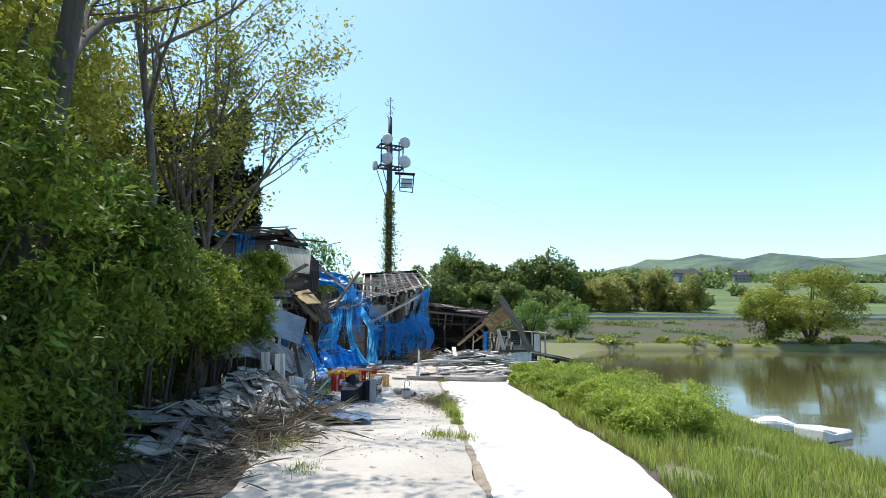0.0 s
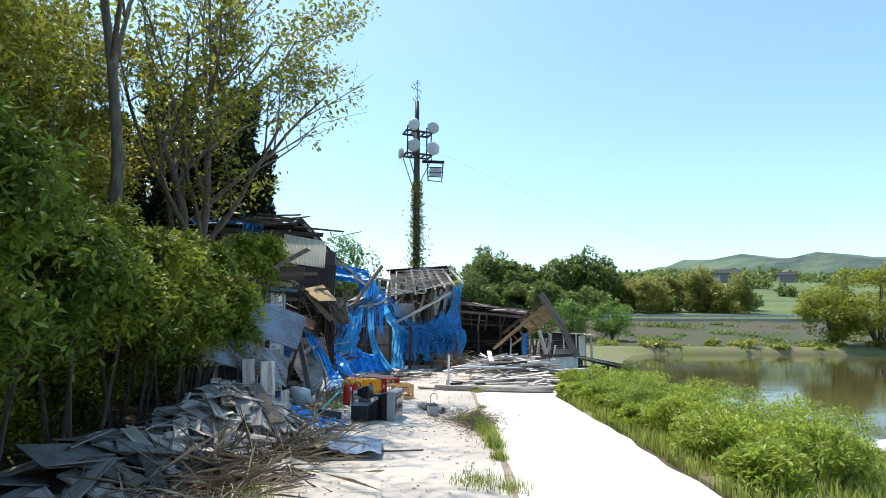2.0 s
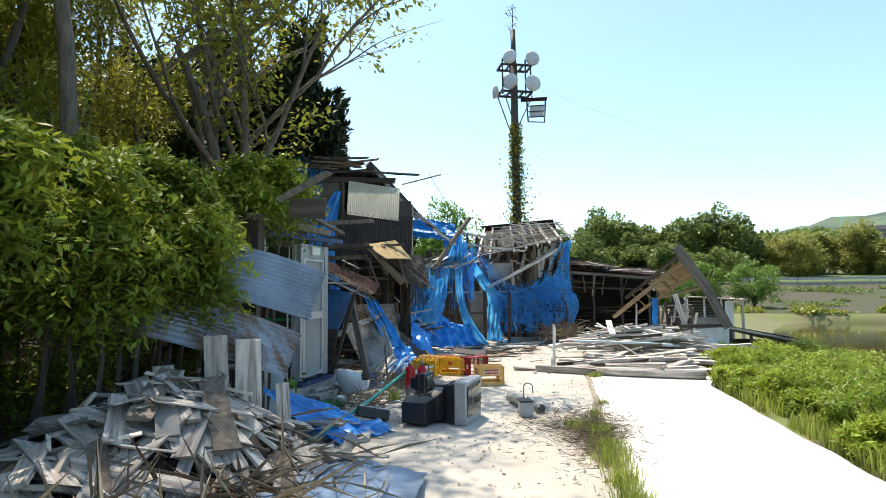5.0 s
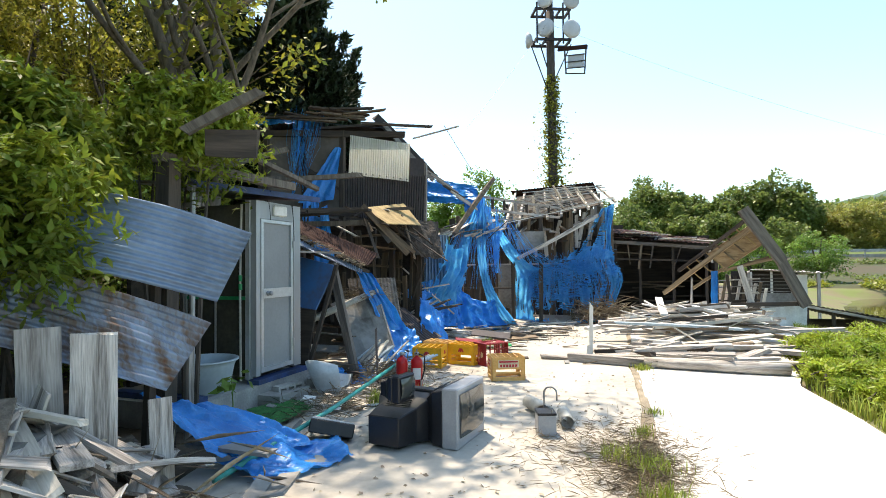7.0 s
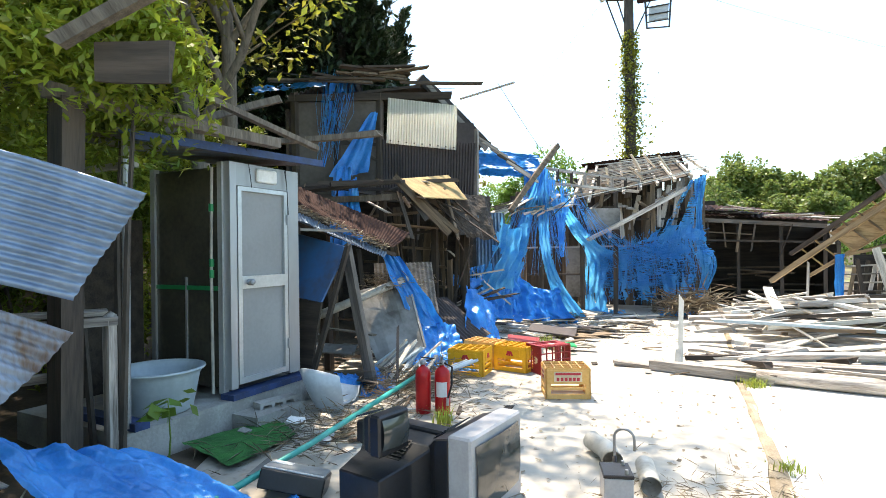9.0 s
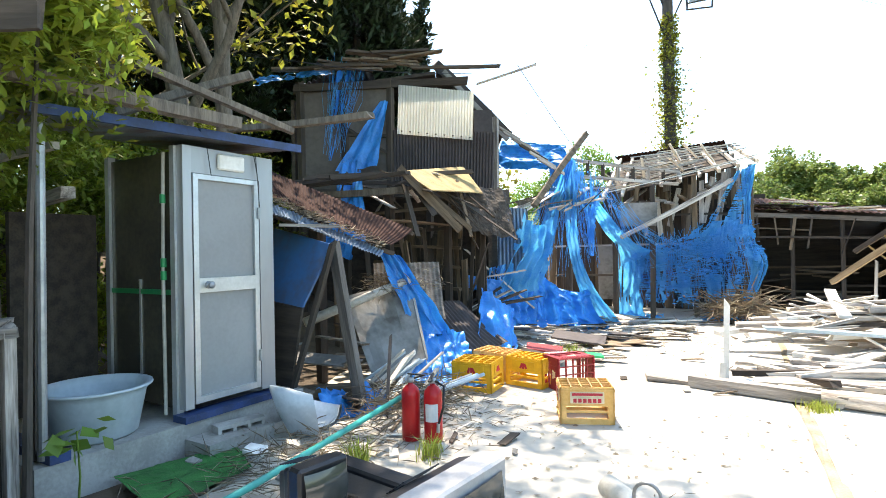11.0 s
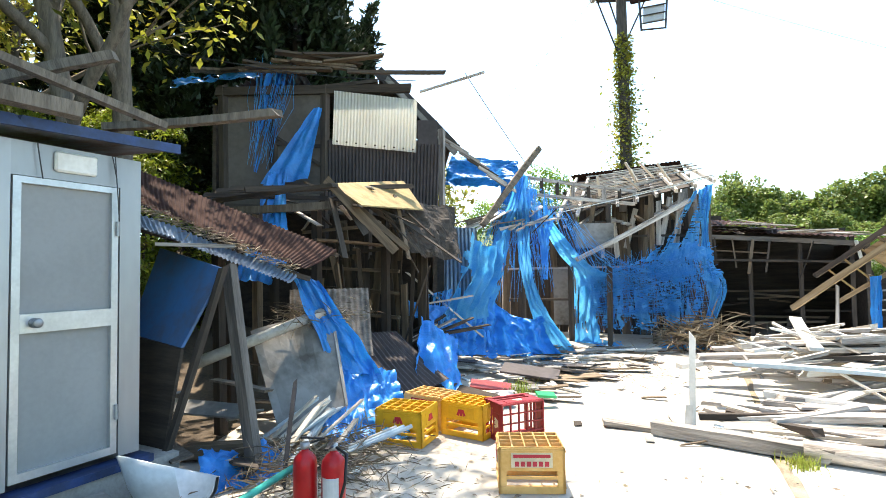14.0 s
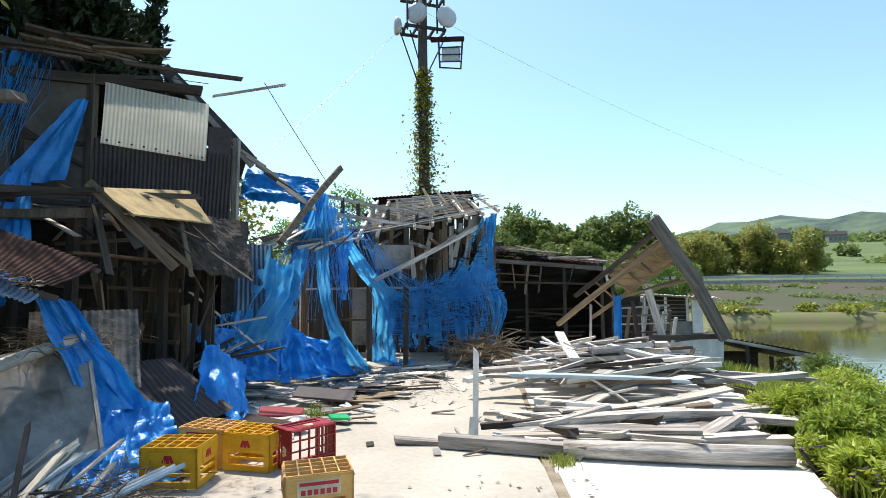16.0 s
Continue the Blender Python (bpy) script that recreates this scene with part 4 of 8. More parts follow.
# ---- the low open shed ----
def make_lowshed():
    h = thing("low_open_shed", (0.5, 26.5, -0.4), "low open-fronted shed with rusty sheet roof and dark inside", "shed")
    P = lambda n, a, b, w, t, m, roll=0, label="": plank_part(n, a, b, w, t, m, h, roll, label)
    part("roof", corrugated([(-1.2, 24.9, 2.02), (2.0, 25.0, 1.72), (2.2, 28.4, 2.0), (-1.1, 28.2, 2.35)], 0.12, 0.012, 5, 0.05, 31), M_RUST, h, "rust-streaked sheet roof", world=True)
    part("roof_patch", corrugated([(-0.7, 25.0, 2.12), (0.6, 25.1, 2.0), (0.7, 26.6, 2.15), (-0.6, 26.6, 2.3)], 0.12, 0.012, 4, 0.05, 33), M_RUST, h, world=True)
    P("eaves_beam", (-1.0, 24.95, 1.86), (1.95, 25.0, 1.6), 0.09, 0.1, M_GABLE)
    P("shelf_rail", (-0.9, 24.8, 1.34), (1.85, 24.85, 1.24), 0.1, 0.05, M_DARK)
    P("shelf_rail", (-0.8, 24.9, 1.55), (0.4, 24.9, 1.45), 0.12, 0.03, M_BROWN)
    rr = random.Random(3)
    for x in (-0.9, 0.1, 1.0, 1.85):
        P("post", (x, 25.05, -0.4), (x + rr.uniform(-0.04, 0.04), 25.05, 1.75), 0.08, 0.08, M_DARK)
    P("prop", (1.9, 24.9, 1.65), (1.98, 24.85, 1.2), 0.06, 0.05, M_PALE)
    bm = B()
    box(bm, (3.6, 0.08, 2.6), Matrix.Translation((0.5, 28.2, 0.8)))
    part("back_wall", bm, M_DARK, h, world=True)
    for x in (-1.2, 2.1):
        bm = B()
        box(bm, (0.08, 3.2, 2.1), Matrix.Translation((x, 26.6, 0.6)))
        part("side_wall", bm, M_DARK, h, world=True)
    for k in range(12):
        P("stored_board", (rr.uniform(-1, 1.5), rr.uniform(25.5, 27), -0.3 + 0.08 * k), (rr.uniform(-0.5, 2.0), rr.uniform(25.5, 27), -0.25 + 0.08 * k), 0.15, 0.04, rr.choice([M_DARK, M_DARK, M_BROWN]))
    P("slumped_roof_board", (-0.3, 24.8, 2.1), (0.9, 25.2, 2.02), 0.2, 0.02, M_PALE)
    P("slumped_roof_board", (-0.1, 25.2, 2.2), (0.5, 25.0, 2.05), 0.2, 0.02, M_PALE)
    for k in range(22):
        x, y = rr.uniform(-1.1, 1.7), rr.uniform(24.75, 26.2)
        z = 2.03 - 0.094 * (x + 1.2) + 0.09 * (y - 24.9)
        a = rr.gauss(0, 0.5)
        L = rr.uniform(0.3, 1.1)
        P("loose_roof_board", (x, y, z + 0.03), (x + L * math.cos(a), y + L * math.sin(a), z - 0.09 * L + rr.uniform(0.02, 0.12)), rr.uniform(0.05, 0.2), 0.02, rr.choice([M_PALE, M_GREY, M_WHITE, M_BROWN, M_RUST]), rr.uniform(-15, 15))
    for k in range(7):
        x = rr.uniform(-0.9, 1.8)
        P("hanging_lath", (x, 24.85, 1.75 - 0.08 * x), (x + rr.uniform(-0.25, 0.25), 24.8, rr.uniform(0.9, 1.4)), rr.uniform(0.03, 0.06), 0.02, rr.choice([M_DARK, M_BROWN, M_DARK]))


make_lowshed()
for k, (x, y, s) in enumerate(((0.9, 25.6, 0.32), (1.25, 25.7, 0.26), (0.45, 25.9, 0.4), (0.92, 25.65, 0.22))):
    bm = B()
    box(bm, (s * 1.2, s, s * 0.8), None, 0.01)
    solo("cardboard_box", bm, M_BEIGE, pose(x, y, -0.38 + s * 0.4 + (0.26 if k == 3 else 0), 0, 0, 20 * k), "dusty brown box stored in the dark shed", "box", "boxes in the shed")


# ---- the toppled gable frame ----
def make_gable():
    h = thing("toppled_roof_frame", (2.3, 22.6, -0.4), "toppled timber gable frame with plank bracing and a torn panel", "roof frame")
    P = lambda n, a, b, w, t, m, roll=0, label="": plank_part(n, a, b, w, t, m, h, roll, label)
    P("main_rafter", (2.32, 22.25, 2.42), (3.12, 22.4, 1.2), 0.10, 0.26, M_GABLE)
    P("main_rafter", (2.98, 22.4, 1.45), (3.58, 22.5, 0.22), 0.10, 0.24, M_GABLE)
    P("long_rafter", (2.62, 22.4, 2.06), (0.66, 23.4, 0.42), 0.12, 0.10, M_TAN)
    P("long_rafter", (2.5, 22.6, 2.25), (1.0, 23.4, 0.98), 0.10, 0.08, M_DARK)
    P("long_rafter", (2.95, 22.8, 1.75), (1.35, 23.4, 0.55), 0.11, 0.07, M_TAN)
    P("tie", (3.05, 22.8, 1.28), (1.95, 23.2, 0.98), 0.09, 0.06, M_TAN)
    P("collar", (2.95, 22.9, 1.3), (2.2, 23.1, 1.05), 0.06, 0.08, M_BROWN)
    P("strut", (2.30, 22.7, 1.10), (2.55, 22.7, 0.15), 0.14, 0.05, M_GREY)
    P("strut", (2.05, 22.9, 0.9), (2.18, 22.9, -0.2), 0.07, 0.06, M_DARK)
    P("strut", (1.75, 23.1, 1.0), (1.85, 23.1, -0.35), 0.06, 0.06, M_BROWN)
    P("strut", (1.30, 23.2, 0.8), (1.25, 23.2, -0.38), 0.05, 0.04, M_GREY)
    P("sill", (2.0, 22.6, 0.18), (3.6, 22.6, 0.24), 0.12, 0.10, M_DARK)
    rr = random.Random(6)
    bm = B()
    c = [Vector(p) for p in ((1.65, 23.0, 1.42), (2.55, 22.62, 2.10), (2.85, 22.7, 1.72), (2.0, 23.05, 1.05))]
    vs = [bm.verts.new(p + (c[1] - c[0]).cross(c[2] - c[1]).normalized() * s) for s in (0, 0.02) for p in c]
    for f in ((0, 1, 2, 3), (7, 6, 5, 4), (0, 4, 5, 1), (1, 5, 6, 2), (2, 6, 7, 3), (3, 7, 4, 0)):
        bm.faces.new([vs[i] for i in f])
    bmesh.ops.recalc_face_normals(bm, faces=bm.faces)
    part("torn_panel", bm, M_TAN, h, "warped brown panel", world=True)
    for k in range(7):
        u = k / 6
        a = Vector((2.45, 22.5, 2.15)) * (1 - u) + Vector((1.2, 23.3, 1.1)) * u
        P("batten", a, a + Vector((0.38, 0.0, -0.36)), 0.05, 0.03, rr.choice([M_PLY, M_BROWN, M_GREY]))
    for k in range(9):
        P("slat", (1.95 + 0.11 * k, 23.1, 0.1 + rr.uniform(-0.2, 0.2)), (2.05 + 0.11 * k, 23.15, 0.7 + rr.uniform(-0.2, 0.3)), 0.07, 0.02, rr.choice([M_GREY, M_PALE, M_BROWN, M_DARK]))
    for k in range(5):
        P("slat", (1.8, 23.2, 0.1 + 0.16 * k), (2.75, 23.0, 0.12 + 0.17 * k), 0.06, 0.03, rr.choice([M_GREY, M_PALE, M_DARK]))


make_gable()


# ---- the small waterside hut with its tin roofs ----
def make_hut():
    h = thing("waterside_hut", (4.2, 26.6, -0.5), "small white-painted waterside hut with a slatted window and thin roof", "hut")
    P = lambda n, a, b, w, t, m, roll=0, label="": plank_part(n, a, b, w, t, m, h, roll, label)
    bm = B()
    box(bm, (1.3, 0.05, 0.5), Matrix.Translation((4.1, 27.0, 0.0)))
    part("low_wall", bm, M_SLATE, h, world=True)
    bm = B()
    box(bm, (0.26, 0.08, 0.85), Matrix.Translation((4.62, 26.95, 0.38)))
    part("white_post", bm, M_WHITE, h, "white-painted post", world=True)
    for k in range(6):
        P("window_slat", (3.3, 27.0, 0.3 + 0.1 * k), (4.35, 27.0, 0.3 + 0.1 * k), 0.04, 0.02, M_SLATE)
    for x in (3.3, 3.85, 4.4):
        P("window_post", (x, 27.02, 0.2), (x, 27.02, 0.9), 0.06, 0.05, M_WHITE)
    bm = B()
    box(bm, (1.9, 0.06, 1.4), Matrix.Translation((3.9, 28.3, 0.2)))
    part("back_wall", bm, M_DARK, h, world=True)
    part("roof", corrugated([(3.55, 26.6, 0.98), (5.15, 26.7, 0.86), (5.2, 28.3, 0.80), (3.5, 28.3, 0.94)], 0.1, 0.01, 3, 0.01, 41), M_WHITE, h, "thin pale roof sheet", world=True)
    for x, y in ((3.2, 26.8), (5.0, 26.8), (5.0, 28.2)):
        P("post", (x, y, ground_z(x, y)), (x, y, 0.9), 0.08, 0.08, M_GREY)


make_hut()


def make_jetty():
    h = thing("waterside_leanto", (4.8, 24.4, -1.0), "low dark tin lean-to over the pond edge, pale side panel", "shed")
    part("roof", corrugated([(3.55, 23.4, 0.24), (5.85, 23.5, -0.22), (6.0, 25.6, -0.52), (4.0, 25.6, -0.04)], 0.1, 0.012, 4, 0.02, 43), M_CORBROWN, h, "dark tin roof", world=True)
    P = lambda n, a, b, w, t, m, roll=0, label="": plank_part(n, a, b, w, t, m, h, roll, label)
    for x, y, zt in ((3.85, 23.5, 0.12), (4.4, 23.55, 0.02), (5.6, 23.6, -0.2), (5.7, 25.4, -0.48), (4.3, 25.4, -0.12)):
        P("post", (x, y, ground_z(x, y) - 0.1), (x, y, zt), 0.07, 0.07, M_DARK)
    P("eaves_beam", (3.6, 23.45, 0.17), (5.8, 23.52, -0.27), 0.05, 0.07, M_GREY)
    part("side_panel", corrugated([(2.2, 22.75, 0.06), (3.68, 22.8, 0.20), (3.64, 22.8, -0.55), (2.2, 22.75, -0.40)], 0.25, 0.006, 2, 0.006, 9), M_PORC, h, "pale blue-white panel", world=True)
    bm = B()
    box(bm, (1.6, 0.05, 0.8), Matrix.Translation((4.6, 25.4, -0.75)))
    part("back_wall", bm, M_DARK, h, world=True)


make_jetty()

# ---- the prefabricated shower hut ----
def make_shower():
    h = thing("shower_cabin", (-4.8, 13.6, -0.36), "grey prefabricated shower cabin with an aluminium door and blue-edged roof", "cabin")
    P = lambda n, a, b, w, t, m, roll=0, label="": plank_part(n, a, b, w, t, m, h, roll, label, bow=0)

    def bx(name, lo, hi, material, label="", parent=None, bevel=0.0):
        bm = B()
        lo, hi = Vector(lo), Vector(hi)
        box(bm, hi - lo, Matrix.Translation((lo + hi) / 2), bevel)
        return part(name, bm, material, parent or h, label, world=True)

    bx("concrete_base", (-5.6, 12.42, -0.44), (-4.16, 14.62, -0.14), M_CONC_OLD, "rough concrete base")
    bx("concrete_step", (-4.16, 13.40, -0.44), (-3.86, 14.0, -0.25), M_CONC_OLD)
    bx("blue_sill", (-4.30, 13.40, -0.14), (-4.14, 14.40, -0.09), M_BLUEPAINT, "blue painted sill")
    bx("blue_sill", (-5.3, 12.5, -0.14), (-4.15, 12.62, -0.08), M_BLUEPAINT)
    # door wall
    bx("front_post", (-4.30, 13.455, -0.06), (-4.22, 13.53, 2.0), M_CABIN, "pale grey front post")
    bx("front_post", (-4.30, 14.19, -0.06), (-4.22, 14.34, 2.0), M_CABIN)
    bx("lintel", (-4.30, 13.53, 1.79), (-4.22, 14.19, 2.0), M_CABIN)
    bx("vent_plate", (-4.225, 13.76, 1.84), (-4.19, 14.02, 1.97), M_WHITE, "small raised vent plate", bevel=0.012)
    d = bx("door", (-4.275, 13.56, -0.02), (-4.245, 14.16, 1.77), M_PANEL, "grey panelled aluminium door")
    bx("door_stile", (-4.25, 13.54, -0.03), (-4.215, 13.585, 1.785), M_ALU, parent=d)
    bx("door_stile", (-4.25, 14.13, -0.03), (-4.215, 14.175, 1.785), M_ALU, parent=d)
    bx("door_rail", (-4.25, 13.585, 1.745), (-4.215, 14.13, 1.785), M_ALU, parent=d)
    bx("door_rail", (-4.25, 13.585, 0.84), (-4.213, 14.13, 0.955), M_ALU, parent=d)
    bx("door_rail", (-4.25, 13.585, -0.03), (-4.215, 14.13, 0.02), M_ALU, parent=d)
    bm = B()
    lathe(bm, [(0.030, 0), (0.030, 0.012), (0.012, 0.014), (0.012, 0.03), (0.026, 0.035), (0.030, 0.05), (0.022, 0.062)], 16, pose(-4.213, 13.66, 0.90, 0, 90, 0))
    part("door_knob", bm, M_STEEL, d, "round steel knob", world=True, smooth=True)
    for z in (0.25, 1.5):
        bm = B()
        tube(bm, [(-4.205, 14.165, z - 0.05), (-4.205, 14.165, z + 0.05)], 0.012, 8)
        part("hinge", bm, M_STEEL, d, world=True)
    # smoked side panel facing the open bay, behind it the far wall
    bx("side_panel", (-5.24, 13.46, -0.06), (-4.34, 13.475, 1.96), M_SMOKE, "dark smoked plastic panel")
    bx("side_frame", (-4.36, 13.435, -0.10), (-4.303, 13.495, 2.0), M_ALU)
    bx("side_frame", (-5.30, 13.435, -0.10), (-5.24, 13.495, 2.0), M_ALU)
    bx("side_mullion", (-4.82, 13.447, -0.06), (-4.80, 13.46, 0.95), M_ALU)
    bx("green_tape", (-5.24, 13.449, 0.83), (-4.36, 13.459, 0.87), M_GREENTAPE, "strip of green tape")
    bm = B()
    tube(bm, [(-4.40, 13.405, -0.1), (-4.41, 13.405, 1.0), (-4.39, 13.405, 1.95)], 0.014, 8)
    part("water_pipe", bm, M_PVC, h, "thin vertical water pipe", world=True)
    for z in (0.95, 1.05, 1.55):
        bm = B()
        tube(bm, [(-4.405, 13.405, z), (-4.405, 13.405, z + 0.07)], 0.022, 8)
        part("pipe_tape", bm, M_GREENTAPE, h, world=True)
    bx("back_wall", (-5.34, 13.48, -0.1), (-5.28, 14.5, 2.0), M_SMOKE)
    bx("far_wall", (-5.3, 14.30, -0.1), (-4.31, 14.34, 2.0), M_SMOKE)
    # roof and the bay's post
    bm = B()
    c = [Vector(p) for p in ((-4.10, 12.42, 2.03), (-4.06, 14.50, 2.09), (-5.35, 14.50, 2.17), (-4.95, 12.42, 2.10))]
    f = bm.faces.new([bm.verts.new(p) for p in c])
    r = bmesh.ops.extrude_face_region(bm, geom=[f])
    bmesh.ops.translate(bm, vec=(0, 0, 0.03), verts=[v for v in r["geom"] if isinstance(v, bmesh.types.BMVert)])
    bmesh.ops.recalc_face_normals(bm, faces=bm.faces)
    part("roof", bm, M_GALVRUST, h, "flat dented sheet roof", world=True)
    P("roof_edge", (-4.09, 12.40, 2.04), (-4.06, 13.5, 2.075), 0.03, 0.07, M_BLUEPAINT, 0, "bright blue roof edge")
    P("roof_edge", (-4.06, 13.5, 2.075), (-4.05, 14.52, 2.105), 0.03, 0.07, M_BLUEPAINT)
    bm = B()
    tube(bm, [(-4.24, 12.50, -0.12), (-4.24, 12.51, 2.05)], 0.028, 10)
    part("bay_post", bm, M_STEEL, h, "thin grey steel post", world=True)
    P("ceiling_rail", (-5.5, 12.6, 1.86), (-4.3, 12.6, 1.86), 0.05, 0.05, M_PVC)
    P("bay_rail", (-5.5, 13.0, 1.60), (-4.75, 12.9, 1.62), 0.09, 0.09, M_GREY)
    bx("bay_back_panel", (-5.40, 12.75, -0.1), (-5.34, 13.38, 1.5), M_DARK)
    # loose wires hanging from the lintel
    for y, l in ((13.66, 0.22), (14.12, 0.16), (14.14, 0.45)):
        bm = B()
        tube(bm, [(-4.20, y, 2.0), (-4.19, y + 0.01, 2.0 - l * 0.5), (-4.195, y + 0.03, 2.0 - l)], 0.004, 5)
        part("loose_wire", bm, M_BLACK, h, world=True)


make_shower()


def make_washtub():
    h = thing("wash_tub", (-4.52, 12.95, -0.14), "pale blue plastic wash tub on the cabin's concrete base", "tub")
    bm = B()
    lathe(bm, [(0.24, 0.0), (0.27, 0.02), (0.325, 0.30), (0.35, 0.34), (0.365, 0.345), (0.365, 0.36), (0.335, 0.36), (0.31, 0.30), (0.25, 0.04)], 32)
    part("basin", bm, M_TUB, h, smooth=True)
    bm = B()
    tube(bm, [(0.36 * math.cos(a), 0.36 * math.sin(a), 0.352) for a in (k * math.pi / 16 for k in range(33))], 0.012, 6, False)
    part("rim", bm, M_TUB, h, smooth=True)


make_washtub()

# roof pieces and leaning sheets between the cabin and the lean-to
tagged(thing("fallen_roof", (-4.5, 15.4, 0.0)), "fallen rust-brown corrugated roof covered with dry leaf litter", "roof")
fr = bpy.data.objects["fallen_roof"]
part("roof_sheet", corrugated([(-5.7, 15.0, 2.30), (-4.18, 16.55, 1.42), (-4.0, 15.85, 1.22), (-4.75, 14.55, 1.80)], 0.045, 0.006, 5, 0.03, 51), M_RUST, fr, "rust-brown corrugated sheet", world=True)
part("roof_sheet", corrugated([(-4.75, 14.50, 1.72), (-4.12, 15.9, 1.17), (-3.95, 15.55, 1.10), (-4.45, 14.48, 1.55)], 0.045, 0.007, 5, 0.03, 52, ragged=0.1), M_GALV, fr, "pale curled sheet edge", world=True)
plank_part("purlin", (-4.9, 14.6, 1.62), (-4.05, 15.95, 1.12), 0.06, 0.05, M_DARK, fr)
plank_part("purlin", (-5.5, 15.2, 2.12), (-4.2, 16.6, 1.36), 0.06, 0.05, M_DARK, fr)
plank_part("prop", (-4.2, 15.12, 1.24), (-3.74, 14.97, -0.36), 0.11, 0.08, M_GABLE, fr, 0, "grey leaning prop")
plank_part("prop", (-4.9, 15.6, 1.6), (-4.85, 15.6, -0.36), 0.09, 0.09, M_DARK, fr)
plank_part("prop", (-5.5, 16.3, 1.9), (-5.5, 16.3, -0.3), 0.09, 0.09, M_DARK, fr)
plank_part("lath", (-4.45, 14.6, 1.42), (-4.0, 15.0, 1.40), 0.07, 0.03, M_GREY, fr)
N = 700
_u, _v = NR.uniform(0, 1, N), NR.uniform(0.1, 0.95, N) ** 0.7
_c = [Vector(p) for p in ((-4.75, 14.52, 1.82), (-4.12, 15.92, 1.25), (-3.98, 15.65, 1.18), (-4.5, 14.50, 1.66))]
leaves("leaf_litter", [tuple(quad_at(_c, a, b) + Vector((0, 0, 0.015))) for a, b in zip(_u, _v)], 0.09, M_TWIG, fr, elong=0.12, tilt=0.15, droop=0.0, seed=3)

h = thing("blue_board", (-4.45, 14.8, -0.36), "faded blue painted board leaning in the collapsed shed", "board")
bm = B()
_c = [Vector(p) for p in ((-5.0, 15.05, 1.42), (-4.02, 14.9, 1.22), (-4.2, 14.66, 0.62), (-4.9, 14.7, 0.70))]
vs = [bm.verts.new(p + Vector((0.01, 0.02, 0)) * s) for s in (0, 1) for p in _c]
for f in ((0, 1, 2, 3), (7, 6, 5, 4), (0, 4, 5, 1), (1, 5, 6, 2), (2, 6, 7, 3), (3, 7, 4, 0)):
    bm.faces.new([vs[i] for i in f])
bmesh.ops.recalc_face_normals(bm, faces=bm.faces)
part("upper_panel", bm, M_BLUEBOARD, h, "faded blue panel", world=True)
bm = B()
_c = [Vector(p) for p in ((-4.9, 14.7, 0.69), (-4.2, 14.66, 0.61), (-4.32, 14.56, -0.37), (-4.9, 14.56, -0.37))]
vs = [bm.verts.new(p + Vector((0.01, 0.02, 0)) * s) for s in (0, 1) for p in _c]
for f in ((0, 1, 2, 3), (7, 6, 5, 4), (0, 4, 5, 1), (1, 5, 6, 2), (2, 6, 7, 3), (3, 7, 4, 0)):
    bm.faces.new([vs[i] for i in f])
bmesh.ops.recalc_face_normals(bm, faces=bm.faces)
part("lower_panel", bm, M_DARK, h, world=True)
plank_part("edge_batten", (-3.99, 14.88, 1.24), (-4.3, 14.54, -0.36), 0.05, 0.05, M_DARK, h)

h = thing("grey_board", (-4.1, 15.9, -0.36), "large weathered grey board leaning on rubble", "board")
part("sheet", cloth([(-4.62, 15.75, 0.62), (-4.12, 16.35, 0.82), (-3.62, 15.95, -0.05), (-3.98, 15.5, -0.30)], 10, 10, 0.02, 3, 4), M_SLATE, h, world=True)
plank_part("edge", (-4.12, 16.36, 0.82), (-3.62, 15.96, -0.06), 0.03, 0.02, M_GREY, h)
bm = B()
tube(bm, [(-4.72, 15.2, 0.38), (-4.4, 15.7, 0.58), (-4.05, 16.25, 0.80)], [0.055, 0.052, 0.05], 12)
solo("drain_pipe", bm, M_PVC, None, "dirty white plastic drain pipe lying on the rubble", "pipe", smooth=True)
part("ribbed", corrugated([(-4.62, 16.3, 1.0), (-4.02, 16.9, 1.0), (-3.75, 16.6, 0.30), (-4.35, 16.0, 0.35)], 0.06, 0.008, 4, 0.02, 15), M_GABLE, thing("roof_sheet_scrap", (-4.2, 16.5, 0.3), "rust-stained corrugated scrap on the rubble", "sheet"), world=True)
part("ribbed", corrugated([(-4.6, 17.2, 0.42), (-4.3, 17.95, 0.40), (-3.45, 17.75, -0.12), (-3.72, 16.95, -0.31)], 0.06, 0.008, 5, 0.03, 17), M_CORBROWN, thing("netted_sheet", (-4.0, 17.4, -0.3), "dark ribbed plastic sheet sloping to the ground", "sheet"), world=True)

